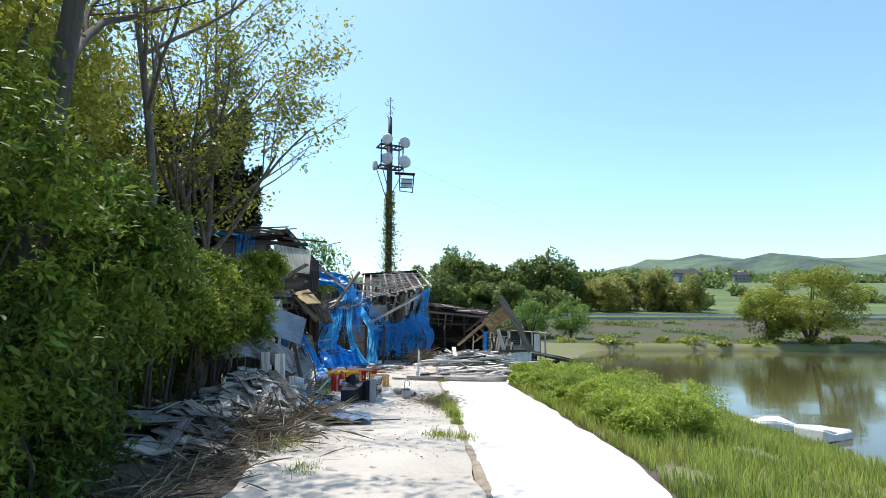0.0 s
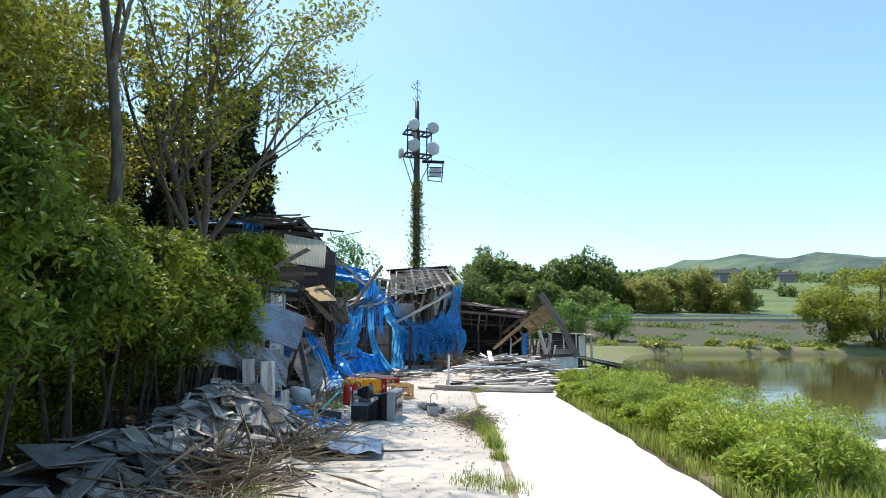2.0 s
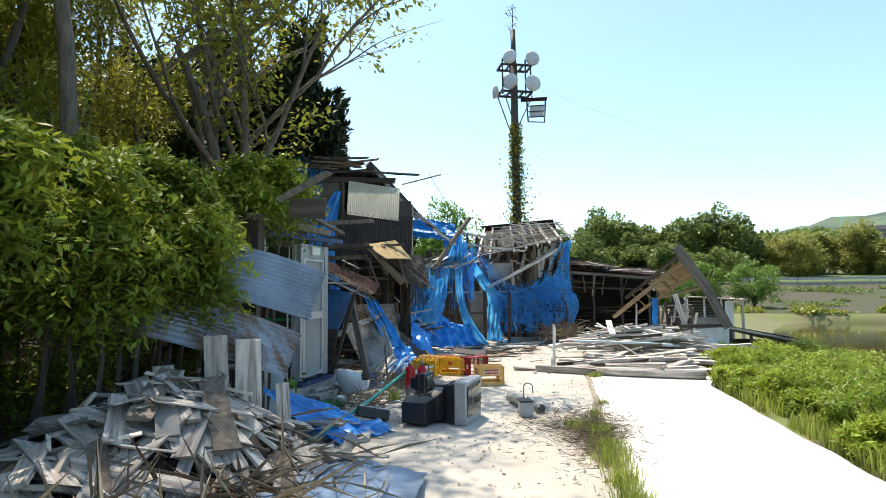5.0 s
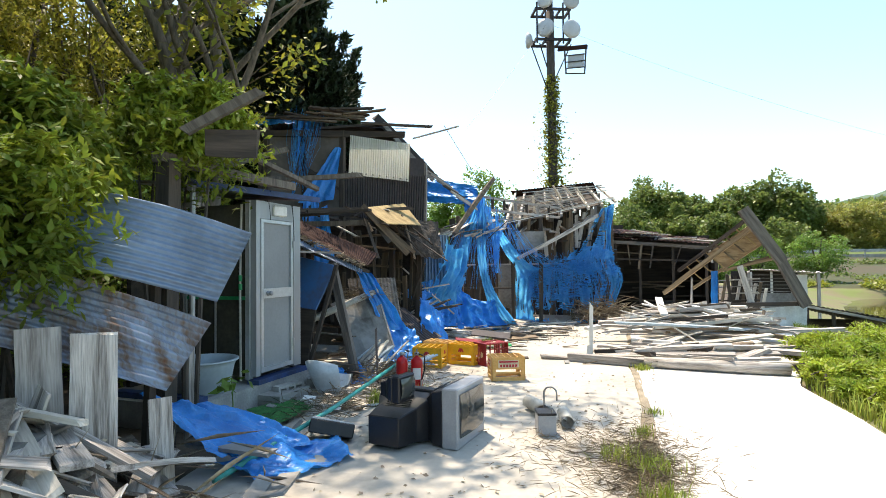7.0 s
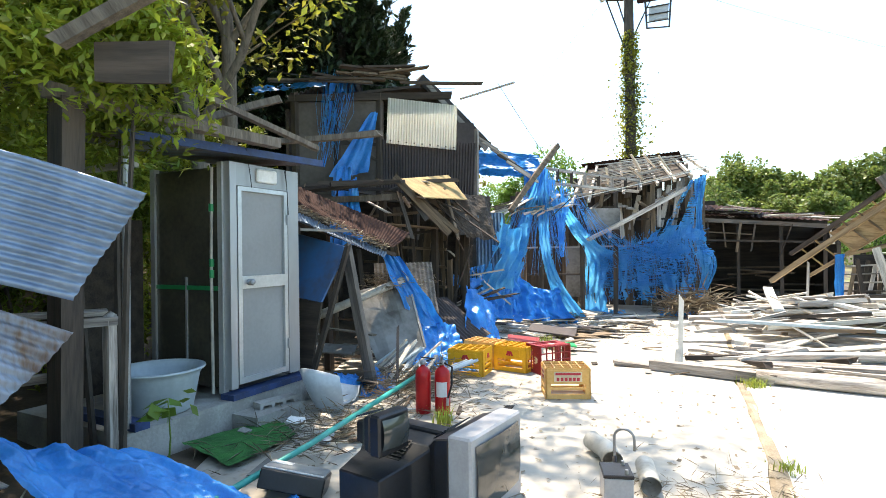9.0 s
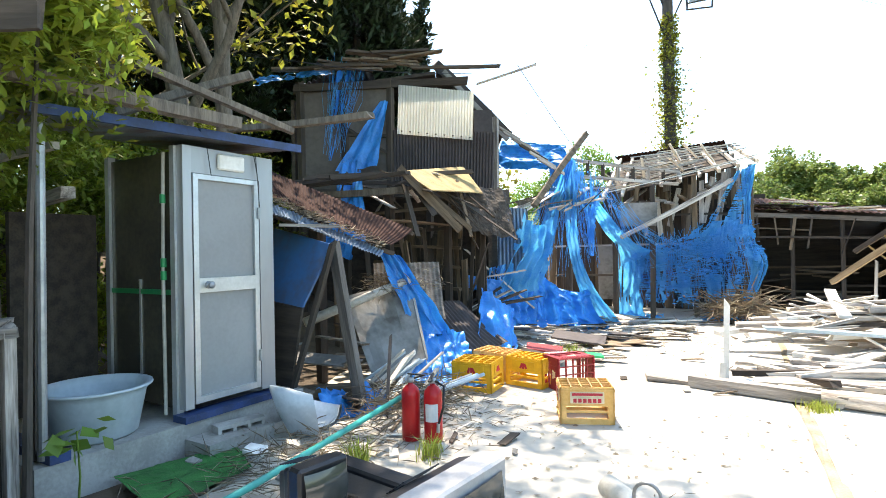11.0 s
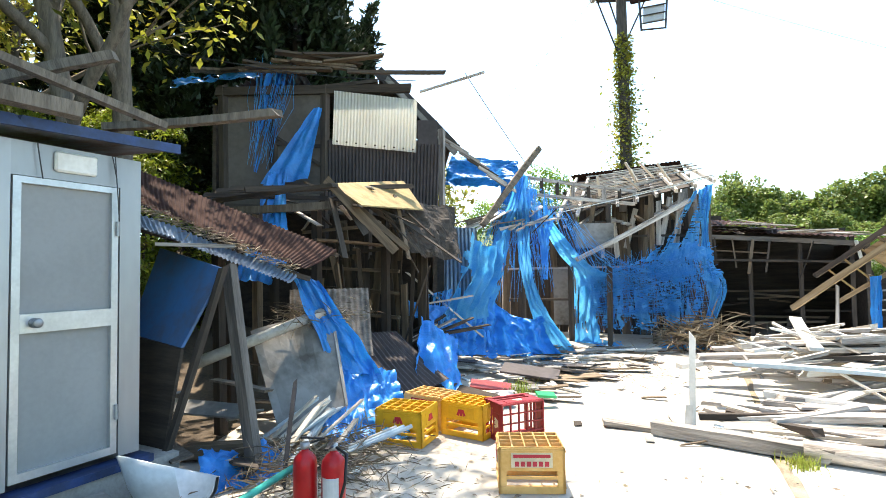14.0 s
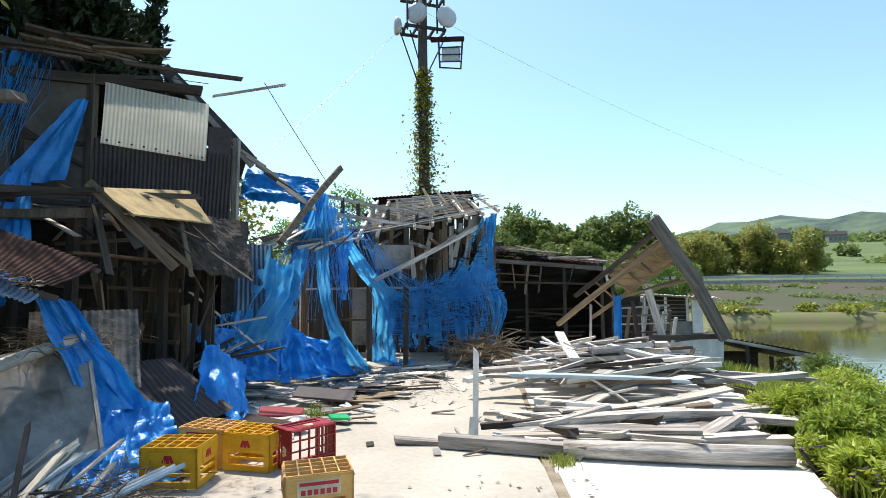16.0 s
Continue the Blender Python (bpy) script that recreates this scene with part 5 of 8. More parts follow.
# ---- the aerial mast ----
def make_mast():
    x, y = -3.0, 29.7
    h = thing("aerial_mast", (x, y, -0.4), "tall ivy-clad pole mast with round dishes, antennas and a floodlight", "mast")
    bm = B()
    tube(bm, [(x, y, -0.5), (x, y, 4), (x - 0.02, y, 9), (x - 0.02, y, 11.2)], [0.21, 0.19, 0.165, 0.155], 14)
    part("pole", bm, M_BARKD, h, "dark weathered pole", world=True, smooth=True)
    bm = B()
    tube(bm, [(x - 0.02, y, 11.0), (x - 0.03, y, 12.9)], [0.12, 0.11], 12)
    part("top_section", bm, M_IRON, h, "dark upper tube", world=True, smooth=True)
    bm = B()
    tube(bm, [(x - 0.03, y, 12.8), (x - 0.04, y, 14.1)], 0.018, 6)
    part("antenna_rod", bm, M_IRON, h, world=True)
    for z, a, n in ((13.9, 30, 0.35), (13.55, -20, 0.5), (13.1, 50, 0.45)):
        bm = B()
        d = Vector((math.cos(radians(a)), 0.4, math.sin(radians(a)) * 0.9)) * n
        tube(bm, [Vector((x - 0.03, y, z)) - d * 0.7, Vector((x - 0.03, y, z)) + d * 0.5], 0.012, 5)
        for k in (-0.5, -0.1, 0.3):
            p = Vector((x - 0.03, y, z)) + d * k
            tube(bm, [p - Vector((0.06, 0.15, -0.1)), p + Vector((0.06, 0.15, -0.1))], 0.009, 4)
        part("small_antenna", bm, M_IRON, h, world=True)
    # two square outrigger frames
    for z in (11.15, 9.95):
        bm = B()
        for sx, sy, w, d in ((0, -0.35, 1.4, 0.07), (0, 0.35, 1.4, 0.07), (-0.68, 0, 0.07, 0.77), (0.68, 0, 0.07, 0.77), (-0.3, 0, 0.06, 0.7), (0.3, 0, 0.06, 0.7)):
            box(bm, (w, d, 0.09), pose(x, y, z, 0, 0, 24) @ Matrix.Translation((sx, sy, 0)))
        part("outrigger_frame", bm, M_IRON, h, "dark steel outrigger frame", world=True)
    for sx in (-0.64, -0.3, 0.4, 0.64):
        bm = B()
        p = pose(x, y, 0, 0, 0, 24) @ Vector((sx, -0.35, 0))
        tube(bm, [(p.x, p.y, 9.8), (p.x, p.y, 11.4)], 0.035, 8)
        part("upright", bm, M_IRON, h, world=True)
    for (dx, z, r, yaw) in ((-0.12, 11.45, 0.36, -12), (-0.12, 10.35, 0.40, -12), (0.86, 11.25, 0.36, 32), (0.86, 10.15, 0.40, 32), (-0.80, 9.95, 0.34, -75)):
        bm = B()
        m = pose(x + dx, y - 0.55, z, 0, 0, yaw) @ pose(0, 0, 0, 90, 0, 0)
        r *= 0.88
        lathe(bm, [(r * 0.35, -0.16), (r * 0.8, -0.10), (r, -0.02), (r, 0.05), (r * 0.75, 0.09), (r * 0.3, 0.11)], 24, m)
        dsh = part("dish", bm, M_DISH, h, "round pale grey dish", world=True, smooth=True)
        bm = B()
        tube(bm, [m @ Vector((0, 0, -0.14)), Vector((x + dx * 0.75, y - 0.25, z - 0.1))], 0.035, 8)
        part("dish_arm", bm, M_IRON, dsh, world=True)
    for a, b in (((-0.75, -0.3, 9.9), (-0.1, 0, 7.9)), ((-0.4, -0.3, 9.9), (-0.05, 0, 8.6)), ((0.75, 0.3, 9.9), (0.1, 0, 8.4))):
        bm = B()
        tube(bm, [Vector((x, y, 0)) + Vector(a), Vector((x, y, 0)) + Vector(b)], 0.025, 6)
        part("stay", bm, M_IRON, h, world=True)
    bm = B()
    box(bm, (1.15, 0.12, 0.13), pose(x + 0.85, y - 0.2, 9.55, 0, 6, -10))
    part("floodlight_arm", bm, M_RUST, h, world=True)
    bm = B()
    pts = [(x + 0.55, y - 0.2, 9.5), (x + 0.6, y - 0.3, 8.55), (x + 1.3, y - 0.35, 8.45), (x + 1.36, y - 0.3, 9.4)]
    tube(bm, pts, 0.035, 8)
    for z in (8.75, 9.0, 9.25):
        tube(bm, [(x + 0.58, y - 0.28, z), (x + 1.34, y - 0.32, z - 0.04)], 0.02, 6)
    part("floodlight_frame", bm, M_IRON, h, "open tubular frame", world=True)
    bm = B()
    box(bm, (0.62, 0.05, 0.5), pose(x + 0.97, y - 0.25, 9.02, 0, 3, -5), 0.01)
    part("floodlight_glass", bm, M_DISH, h, world=True)
    n = 5200
    z = NR.uniform(0.5, 8.6, n) ** 1.0
    a = NR.uniform(0, 2 * np.pi, n)
    dens = np.array([0.5 + noise.noise((0, 0, q * 1.1)) for q in z])
    rad = 0.2 + np.abs(NR.normal(0, 0.14, n)) * (0.5 + 1.2 * np.clip(dens, 0, 1)) * np.clip((8.9 - z) / 3.5, 0.25, 1)
    side = np.clip(dens + 0.3, 0, 1) > NR.uniform(0, 0.9, n)
    pts = np.stack([x + rad * np.cos(a), y + rad * np.sin(a), z], 1)[side]
    stray = np.stack([x + NR.normal(0, 0.42, 420), y + NR.normal(0, 0.3, 420), np.concatenate([NR.normal(4.9, 0.8, 330), NR.normal(6.7, 0.4, 90)])], 1)
    leaves("ivy", np.concatenate([pts, stray]), 0.12, M_LWOOD, h, elong=0.7, seed=9)


make_mast()


def wire(a, b, sag, r=0.008, label="thin sagging overhead cable"):
    bm = B()
    a, b = Vector(a), Vector(b)
    tube(bm, [a.lerp(b, k / 16) - Vector((0, 0, sag * 4 * (k / 16) * (1 - k / 16))) for k in range(17)], r, 5)
    solo("overhead_cable", bm, M_BLACK, None, label, "cable", "overhead cables")


wire((-4.05, 19.7, 4.36), (-3.45, 21.0, 3.0), 0.02, 0.006)
wire((-7.5, 16.5, 4.35), (-4.9, 19.6, 4.35), 0.12, 0.006)
wire((-9.5, 14.0, 4.6), (-6.7, 18.1, 4.4), 0.1, 0.006)
wire((-2.9, 29.6, 10.6), (22, 44, 5.0), 0.8, 0.0035)
wire((-2.9, 29.6, 11.0), (-5.3, 22.8, 4.2), 0.15, 0.005)

# ---- blue tarpaulins ----
def tarp(c, label, material=None, hole=None, nu=44, nv=44, fold=0.08, freq=5.0, seed=0, sag=0.0, along_v=1.0, group="torn tarpaulins"):
    return solo("tarpaulin", cloth(c, nu, nv, fold, freq, seed, sag, hole, along_v), material or M_TARP, None, label, "tarpaulin", group, smooth=True)


# draped over the ridge of the fallen roof
tarp([(-5.50, 22.1, 3.62), (-3.80, 21.5, 3.22), (-3.75, 21.25, 2.72), (-5.55, 21.8, 2.95)], "blue tarpaulin slung over broken rafters", fold=0.07, seed=1, along_v=3)
tarp([(-4.15, 21.5, 3.02), (-3.72, 21.4, 2.95), (-3.85, 21.35, 2.36), (-4.1, 21.4, 2.42)], "blue tarpaulin tail hanging from a rafter", fold=0.05, seed=2)
def drape(left, right, label, material, seed=0, fold=0.08, sag=0.0, folds=4, tear=0.0, nu=36, nv=64):
    """Hanging cloth between two free edges, each a smooth line through a few places from top to hem; folds gather towards the edges, tears run along the hang."""
    def at(line, v):
        k = v * (len(line) - 1)
        i = min(int(k), len(line) - 2)
        p = [Vector(line[max(0, min(len(line) - 1, i + o))]) for o in (-1, 0, 1, 2)]
        f = k - i
        return 0.5 * (2 * p[1] + (p[2] - p[0]) * f + (2 * p[0] - 5 * p[1] + 4 * p[2] - p[3]) * f * f + (3 * p[1] - p[0] - 3 * p[2] + p[3]) * f ** 3)
    bm = B()
    across = Vector(right[0]) - Vector(left[0]) + Vector(right[-1]) - Vector(left[-1])
    out = Vector((across.y, -across.x, 0)).normalized()
    g, vs = {}, {}
    for i in range(nu + 1):
        for j in range(nv + 1):
            u, v = i / nu, j / nv
            w = u + 0.05 * noise.noise((v * 5, u * 3, seed))
            p = at(left, v).lerp(at(right, v), w)
            big = math.sin(2 * math.pi * folds * (u + 0.12 * noise.noise((v * 2.5, 3, seed)) + 0.05 * v)) * (0.6 + 0.5 * noise.noise((u * 3, v * 3, seed + 4)))
            crease = 1 - 2.4 * abs(noise.noise((u * folds * 1.8 + v, v * 5, seed + 11)))
            p += out * fold * (0.75 * big + 0.35 * crease + 0.5 * noise.noise((u * 3, v * 4, seed + 2)))
            p.z -= sag * 4 * u * (1 - u) * (1 - v) ** 1.5 + 0.06 * (v > 0.98) * noise.noise((u * 22, 0, seed))
            g[i, j] = p
    for i in range(nu):
        for j in range(nv):
            u, v = (i + 0.5) / nu, (j + 0.5) / nv
            if tear:
                rim = min(u, 1 - u) + 0.07 * noise.noise((u * 9, v * 16, seed + 5))
                gone = noise.noise((u * 3.2, v * 2.6, seed + 6)) + 0.55 * noise.noise((u * 15, v * 4, seed + 7))
                if rim < 0.02 or gone > 0.62 - tear:
                    continue
            ks = ((i, j), (i + 1, j), (i + 1, j + 1), (i, j + 1))
            for k in ks:
                if k not in vs:
                    vs[k] = bm.verts.new(g[k])
            bm.faces.new([vs[k] for k in ks])
    return solo("tarpaulin", bm, material, None, label, "tarpaulin", "torn tarpaulins", smooth=True)


# the torn curtains on the pole and on the rack
drape([(-3.65, 21.00, 2.88), (-3.83, 21.05, 2.40), (-4.04, 21.10, 1.99), (-4.23, 21.20, 1.54)],
      [(-3.49, 21.00, 2.86), (-3.68, 21.10, 2.30), (-3.83, 21.15, 1.91), (-3.98, 21.25, 1.26)],
      "blue tarpaulin bunched round the timber pole", M_TARPOLD, seed=31, fold=0.05, folds=3)
drape([(-4.29, 20.30, 1.87), (-4.33, 20.10, 1.39), (-4.40, 19.90, 0.91), (-4.57, 19.80, 0.45), (-4.74, 19.70, 0.08)],
      [(-3.86, 20.90, 1.91), (-3.87, 20.90, 1.41), (-3.96, 20.80, 0.93), (-4.03, 20.70, 0.46), (-4.05, 20.70, -0.09)],
      "torn pale blue tarpaulin swag hanging between timbers", M_TARPOLD, seed=32, fold=0.12, sag=0.3, folds=5, tear=0.08)
drape([(-4.74, 19.60, 0.80), (-4.75, 19.50, 0.48), (-4.72, 19.40, 0.05)],
      [(-4.37, 19.80, 0.89), (-4.37, 19.70, 0.46), (-4.09, 19.60, -0.09)],
      "frayed blue tarpaulin rag over the rubble", M_TARPRAG, seed=33, fold=0.1, tear=0.05)
drape([(-4.14, 20.70, 0.74), (-4.11, 20.60, 0.29), (-4.09, 20.40, -0.21)],
      [(-3.40, 21.40, 0.35), (-3.29, 21.30, 0.02), (-2.91, 21.20, -0.41)],
      "heavy blue tarpaulin slumped along the foot of the ruin", M_TARP, seed=34, fold=0.17, sag=0.18, folds=4)
drape([(-4.59, 19.70, 0.28), (-4.50, 19.60, 0.06), (-4.34, 19.40, -0.09)],
      [(-4.09, 20.60, 0.38), (-4.04, 20.50, 0.02), (-3.91, 20.30, -0.27)],
      "blue tarpaulin lying over the rubble", M_TARP, seed=35, fold=0.13, folds=5)
drape([(-3.71, 21.00, 2.84), (-3.74, 21.15, 2.11), (-3.78, 21.35, 1.36), (-3.70, 21.50, 0.70), (-3.54, 21.60, 0.14), (-3.17, 21.70, -0.50)],
      [(-3.47, 21.05, 2.84), (-3.51, 21.20, 2.11), (-3.55, 21.40, 1.51), (-3.53, 21.55, 0.95), (-3.34, 21.70, 0.38), (-2.80, 21.90, -0.44)],
      "narrow blue tarpaulin strip hanging in tatters to the ground", M_TARPOLD, seed=36, fold=0.07, folds=3, tear=0.05, nv=90)
drape([(-3.63, 21.30, 2.65), (-3.52, 21.30, 2.12), (-3.41, 21.35, 1.76), (-3.34, 21.40, 1.01)],
      [(-3.19, 21.60, 2.64), (-3.18, 21.60, 2.03), (-3.24, 21.50, 1.70), (-3.29, 21.50, 1.00)],
      "faded blue tarpaulin rags bunched under the pole", M_TARPRAG, seed=37, fold=0.1, tear=0.12)
drape([(-3.33, 21.50, 1.93), (-3.27, 22.20, 1.51), (-3.18, 22.90, 1.19), (-3.10, 23.20, 0.79)],
      [(-3.19, 21.60, 2.06), (-3.07, 22.20, 1.71), (-2.77, 22.90, 1.23), (-2.42, 23.20, 1.06)],
      "twisted blue tarpaulin rope stretched to the rack", M_TARPOLD, seed=38, fold=0.05, folds=3)
drape([(-3.23, 23.20, 1.33), (-3.26, 23.25, 0.61), (-3.29, 23.30, 0.02), (-3.27, 23.35, -0.52)],
      [(-2.82, 23.25, 1.15), (-2.68, 23.30, 0.73), (-2.74, 23.35, 0.19), (-2.68, 23.40, -0.47)],
      "frayed blue tarpaulin column at the rack", M_TARPOLD, seed=39, fold=0.08, folds=4, tear=0.2)
drape([(-3.01, 23.25, 1.23), (-2.72, 23.25, 0.79), (-2.63, 23.25, 0.37), (-2.69, 23.30, -0.01)],
      [(-1.53, 23.70, 1.63), (-1.59, 23.70, 0.89), (-1.67, 23.70, 0.28), (-1.58, 23.70, -0.17)],
      "threadbare blue tarpaulin stretched across the rack front like netting", M_TARPNET, seed=40, fold=0.12, sag=0.22, tear=0.5, folds=4)
drape([(-0.92, 24.20, 2.75), (-1.43, 24.00, 1.80), (-1.63, 23.90, 1.32), (-1.68, 23.85, 0.57), (-1.51, 23.85, -0.04), (-1.59, 23.80, -0.58)],
      [(-0.58, 24.30, 2.90), (-0.71, 24.20, 1.95), (-0.66, 24.10, 1.33), (-0.38, 24.10, 0.95), (-0.60, 24.10, 0.37), (-0.81, 24.00, -0.24)],
      "shredded blue tarpaulin hanging from the rack roof", M_TARPNET, seed=41, fold=0.1, tear=0.54, folds=5, nv=90)
drape([(-1.43, 23.95, 1.69), (-1.70, 23.85, 1.32), (-1.94, 23.75, 0.95)],
      [(-0.63, 24.15, 1.69), (-0.58, 24.10, 1.31), (-0.49, 24.10, 0.87)],
      "faded blue tarpaulin fold across the rack", M_TARPOLD, seed=42, fold=0.07, tear=0.38)
drape([(-0.84, 24.25, 2.76), (-0.80, 24.20, 1.95), (-0.81, 24.15, 1.25), (-0.70, 24.10, 0.56), (-0.88, 24.05, -0.12)],
      [(-0.55, 24.30, 2.90), (-0.67, 24.25, 1.95), (-0.58, 24.20, 1.25), (-0.37, 24.15, 0.74), (-0.71, 24.05, -0.21)],
      "blue tarpaulin edge hanging in a band", M_TARPOLD, seed=43, fold=0.06, folds=3, tear=0.06)
tarp([(-6.0, 21.3, 0.55), (-5.0, 21.3, 0.62), (-4.6, 20.9, -0.36), (-5.7, 20.6, -0.36)], "crumpled blue tarpaulin over rubble", M_TARP, None, 40, 30, 0.13, 5, 8)
tarp([(-3.3, 23.35, -0.30), (-2.3, 23.4, -0.28), (-2.2, 23.0, -0.36), (-3.4, 22.9, -0.36)], "blue tarpaulin scraps on the ground", M_TARPOLD, torn(59, 0.02, 8, 8), 50, 30, 0.05, 5, 13)
tarp([(-1.6, 23.6, -0.26), (-0.4, 23.7, -0.22), (-0.5, 23.2, -0.36), (-1.6, 23.1, -0.36)], "blue tarpaulin scraps on the ground", M_TARPOLD, torn(61, 0.05, 8, 8), 50, 30, 0.05, 5, 14)
# the stream down the rubble to the crates
tarp([(-4.30, 15.95, 1.18), (-4.10, 16.15, 1.10), (-3.66, 16.60, 0.12), (-3.92, 16.15, 0.18)], "blue tarpaulin running down the rubble", M_TARP, None, 30, 50, 0.07, 4, 15)
tarp([(-3.97, 16.1, 0.22), (-3.60, 16.8, 0.16), (-3.05, 16.35, -0.37), (-3.55, 15.55, -0.37)], "blue tarpaulin heaped by the crates", M_TARP, None, 44, 44, 0.10, 6, 16)
tarp([(-4.05, 18.2, 0.60), (-3.72, 18.6, 0.25), (-3.30, 17.9, -0.35), (-3.75, 17.5, -0.05)], "crumpled blue tarpaulin on a fallen sheet", M_TARP, None, 30, 30, 0.09, 5, 17)
tarp([(-5.0, 19.2, 0.75), (-4.3, 19.5, 0.62), (-4.35, 19.2, 0.45), (-4.85, 18.9, 0.55)], "blue tarpaulin caught on a lath", M_TARP, None, 30, 16, 0.06, 5, 18)
# hanging from the house eaves
tarp([(-6.18, 18.55, 3.82), (-6.05, 18.6, 3.80), (-6.05, 18.25, 2.62), (-6.72, 17.95, 2.55)], "blue tarpaulin pennant hanging from the eaves", M_TARP, None, 20, 40, 0.05, 4, 19)
tarp([(-6.55, 17.9, 2.70), (-6.20, 17.95, 2.75), (-5.55, 17.0, 1.05), (-6.05, 16.8, 1.10)], "blue tarpaulin hanging through the broken roof", M_TARP, torn(67, -0.2, 8, 2), 30, 50, 0.07, 5, 20)
tarp([(-5.75, 17.3, 2.35), (-5.62, 17.3, 2.40), (-5.25, 16.9, 1.30), (-5.62, 16.8, 1.25)], "narrow blue tarpaulin tail", M_TARP, None, 16, 40, 0.04, 4, 21)
tarp([(-6.90, 18.25, 4.42), (-6.62, 18.4, 4.50), (-6.84, 18.0, 2.75), (-6.90, 17.95, 2.75)], "knotted shreds of blue tarpaulin below the eaves", M_TARP, torn(71, 0.36, 11, 1.2), 40, 70, 0.05, 5, 22)
tarp([(-8.3, 17.6, 4.35), (-6.9, 18.2, 4.45), (-6.9, 18.1, 4.30), (-8.3, 17.5, 4.22)], "blue tarpaulin edge along the eaves", M_TARP, torn(73, 0.0, 12, 2), 50, 10, 0.05, 7, 23)
# on the ground beside the cabin
tarp([(-3.55, 11.3, 0.30), (-3.35, 12.05, 0.0), (-2.66, 12.35, -0.31), (-2.98, 11.5, -0.20)], "crumpled blue tarpaulin lying over boards", M_TARP, None, 60, 60, 0.06, 5, 24)
tarp([(-3.05, 11.5, -0.22), (-2.65, 12.55, -0.30), (-2.25, 12.2, -0.34), (-2.55, 11.45, -0.32)], "blue tarpaulin corner spread on the concrete", M_TARP, None, 40, 40, 0.05, 5, 25)
tarp([(-4.15, 14.75, -0.18), (-3.65, 15.25, -0.20), (-3.35, 15.0, -0.35), (-3.8, 14.5, -0.35)], "blue tarpaulin scraps among rubble", M_TARP, torn(79, -0.2, 6, 6), 30, 30, 0.09, 5, 26)


# loose threads that hang from the shredded curtains
def threads(name, anchors, n, length, seed):
    q_ = random.Random(seed)
    bm = B()
    for k in range(n):
        u = q_.random()
        a = Vector(anchors[0]).lerp(Vector(anchors[1]), u) + Vector((q_.gauss(0, 0.04), q_.gauss(0, 0.05), q_.gauss(0, 0.08)))
        b = Vector(anchors[3]).lerp(Vector(anchors[2]), min(1, max(0, u + q_.gauss(0, 0.15))))
        e = a.lerp(b, q_.uniform(0.4, 1.0) * length)
        m_ = a.lerp(e, 0.5) + Vector((q_.gauss(0, 0.05), q_.gauss(0, 0.05), -0.06))
        tube(bm, [a, m_, e], 0.0035, 3, cap=False)
    tagged(new(name, finish(name, bm, M_TARPOLD)), "frayed blue tarpaulin threads hanging from the ruin", "tarpaulin", kind="stuff")


threads("frayed_threads", [(-3.0, 23.2, 1.2), (-0.7, 24.0, 1.7), (-0.6, 23.9, -0.2), (-2.9, 23.3, -0.2)], 170, 1.0, 3)
threads("frayed_threads", [(-3.2, 21.5, 2.5), (-2.6, 23.0, 1.4), (-1.2, 23.8, 0.9), (-2.9, 23.2, 0.3)], 45, 1.0, 4)
threads("frayed_threads", [(-4.2, 21.2, 2.1), (-3.4, 21.1, 2.8), (-3.2, 22.0, 0.3), (-4.9, 20.6, 0.2)], 110, 0.9, 5)
threads("frayed_threads", [(-2.9, 23.1, 1.0), (-2.8, 23.2, 0.2), (-0.5, 23.9, 0.3), (-0.5, 24.0, 1.6)], 120, 1.0, 7)
threads("frayed_threads", [(-7.0, 18.2, 4.5), (-6.4, 18.4, 4.4), (-6.6, 18.0, 2.7), (-6.95, 17.9, 2.8)], 50, 1.0, 6)

tarp([(1.72, 23.05, 0.98), (1.88, 23.05, 1.0), (1.85, 23.0, 0.1), (1.70, 23.0, 0.05)], "narrow blue tarpaulin rag tied to the toppled frame", M_TARP, None, 12, 30, 0.04, 4, 28)
plank_thing("timber", (-4.05, 20.35, 1.95), (-3.24, 21.05, 3.32), 0.11, 0.10, M_BARK, 0, "stout grey timber sticking up through the tarpaulin", "timber", "fallen timbers")
plank_thing("timber", (-4.6, 20.9, 2.05), (-3.5, 21.3, 2.25), 0.10, 0.08, M_BARK, 0, "grey timber lying on the fallen roof", "timber", "fallen timbers")
for k_ in range(12):
    plank_thing("roof_board", (-5.0 + 0.14 * k_, 20.7 + 0.05 * k_, 1.95 + RNG.uniform(-0.1, 0.1)), (-4.3 + 0.12 * k_, 21.3 + RNG.uniform(-0.2, 0.3), 2.15 + RNG.uniform(-0.15, 0.2)), RNG.uniform(0.06, 0.18), 0.02, RNG.choice([M_GREY, M_PALE, M_DARK, M_WHITE]), RNG.uniform(-25, 25), "splintered roof board on the fallen roof", "board", "splintered roof boards")

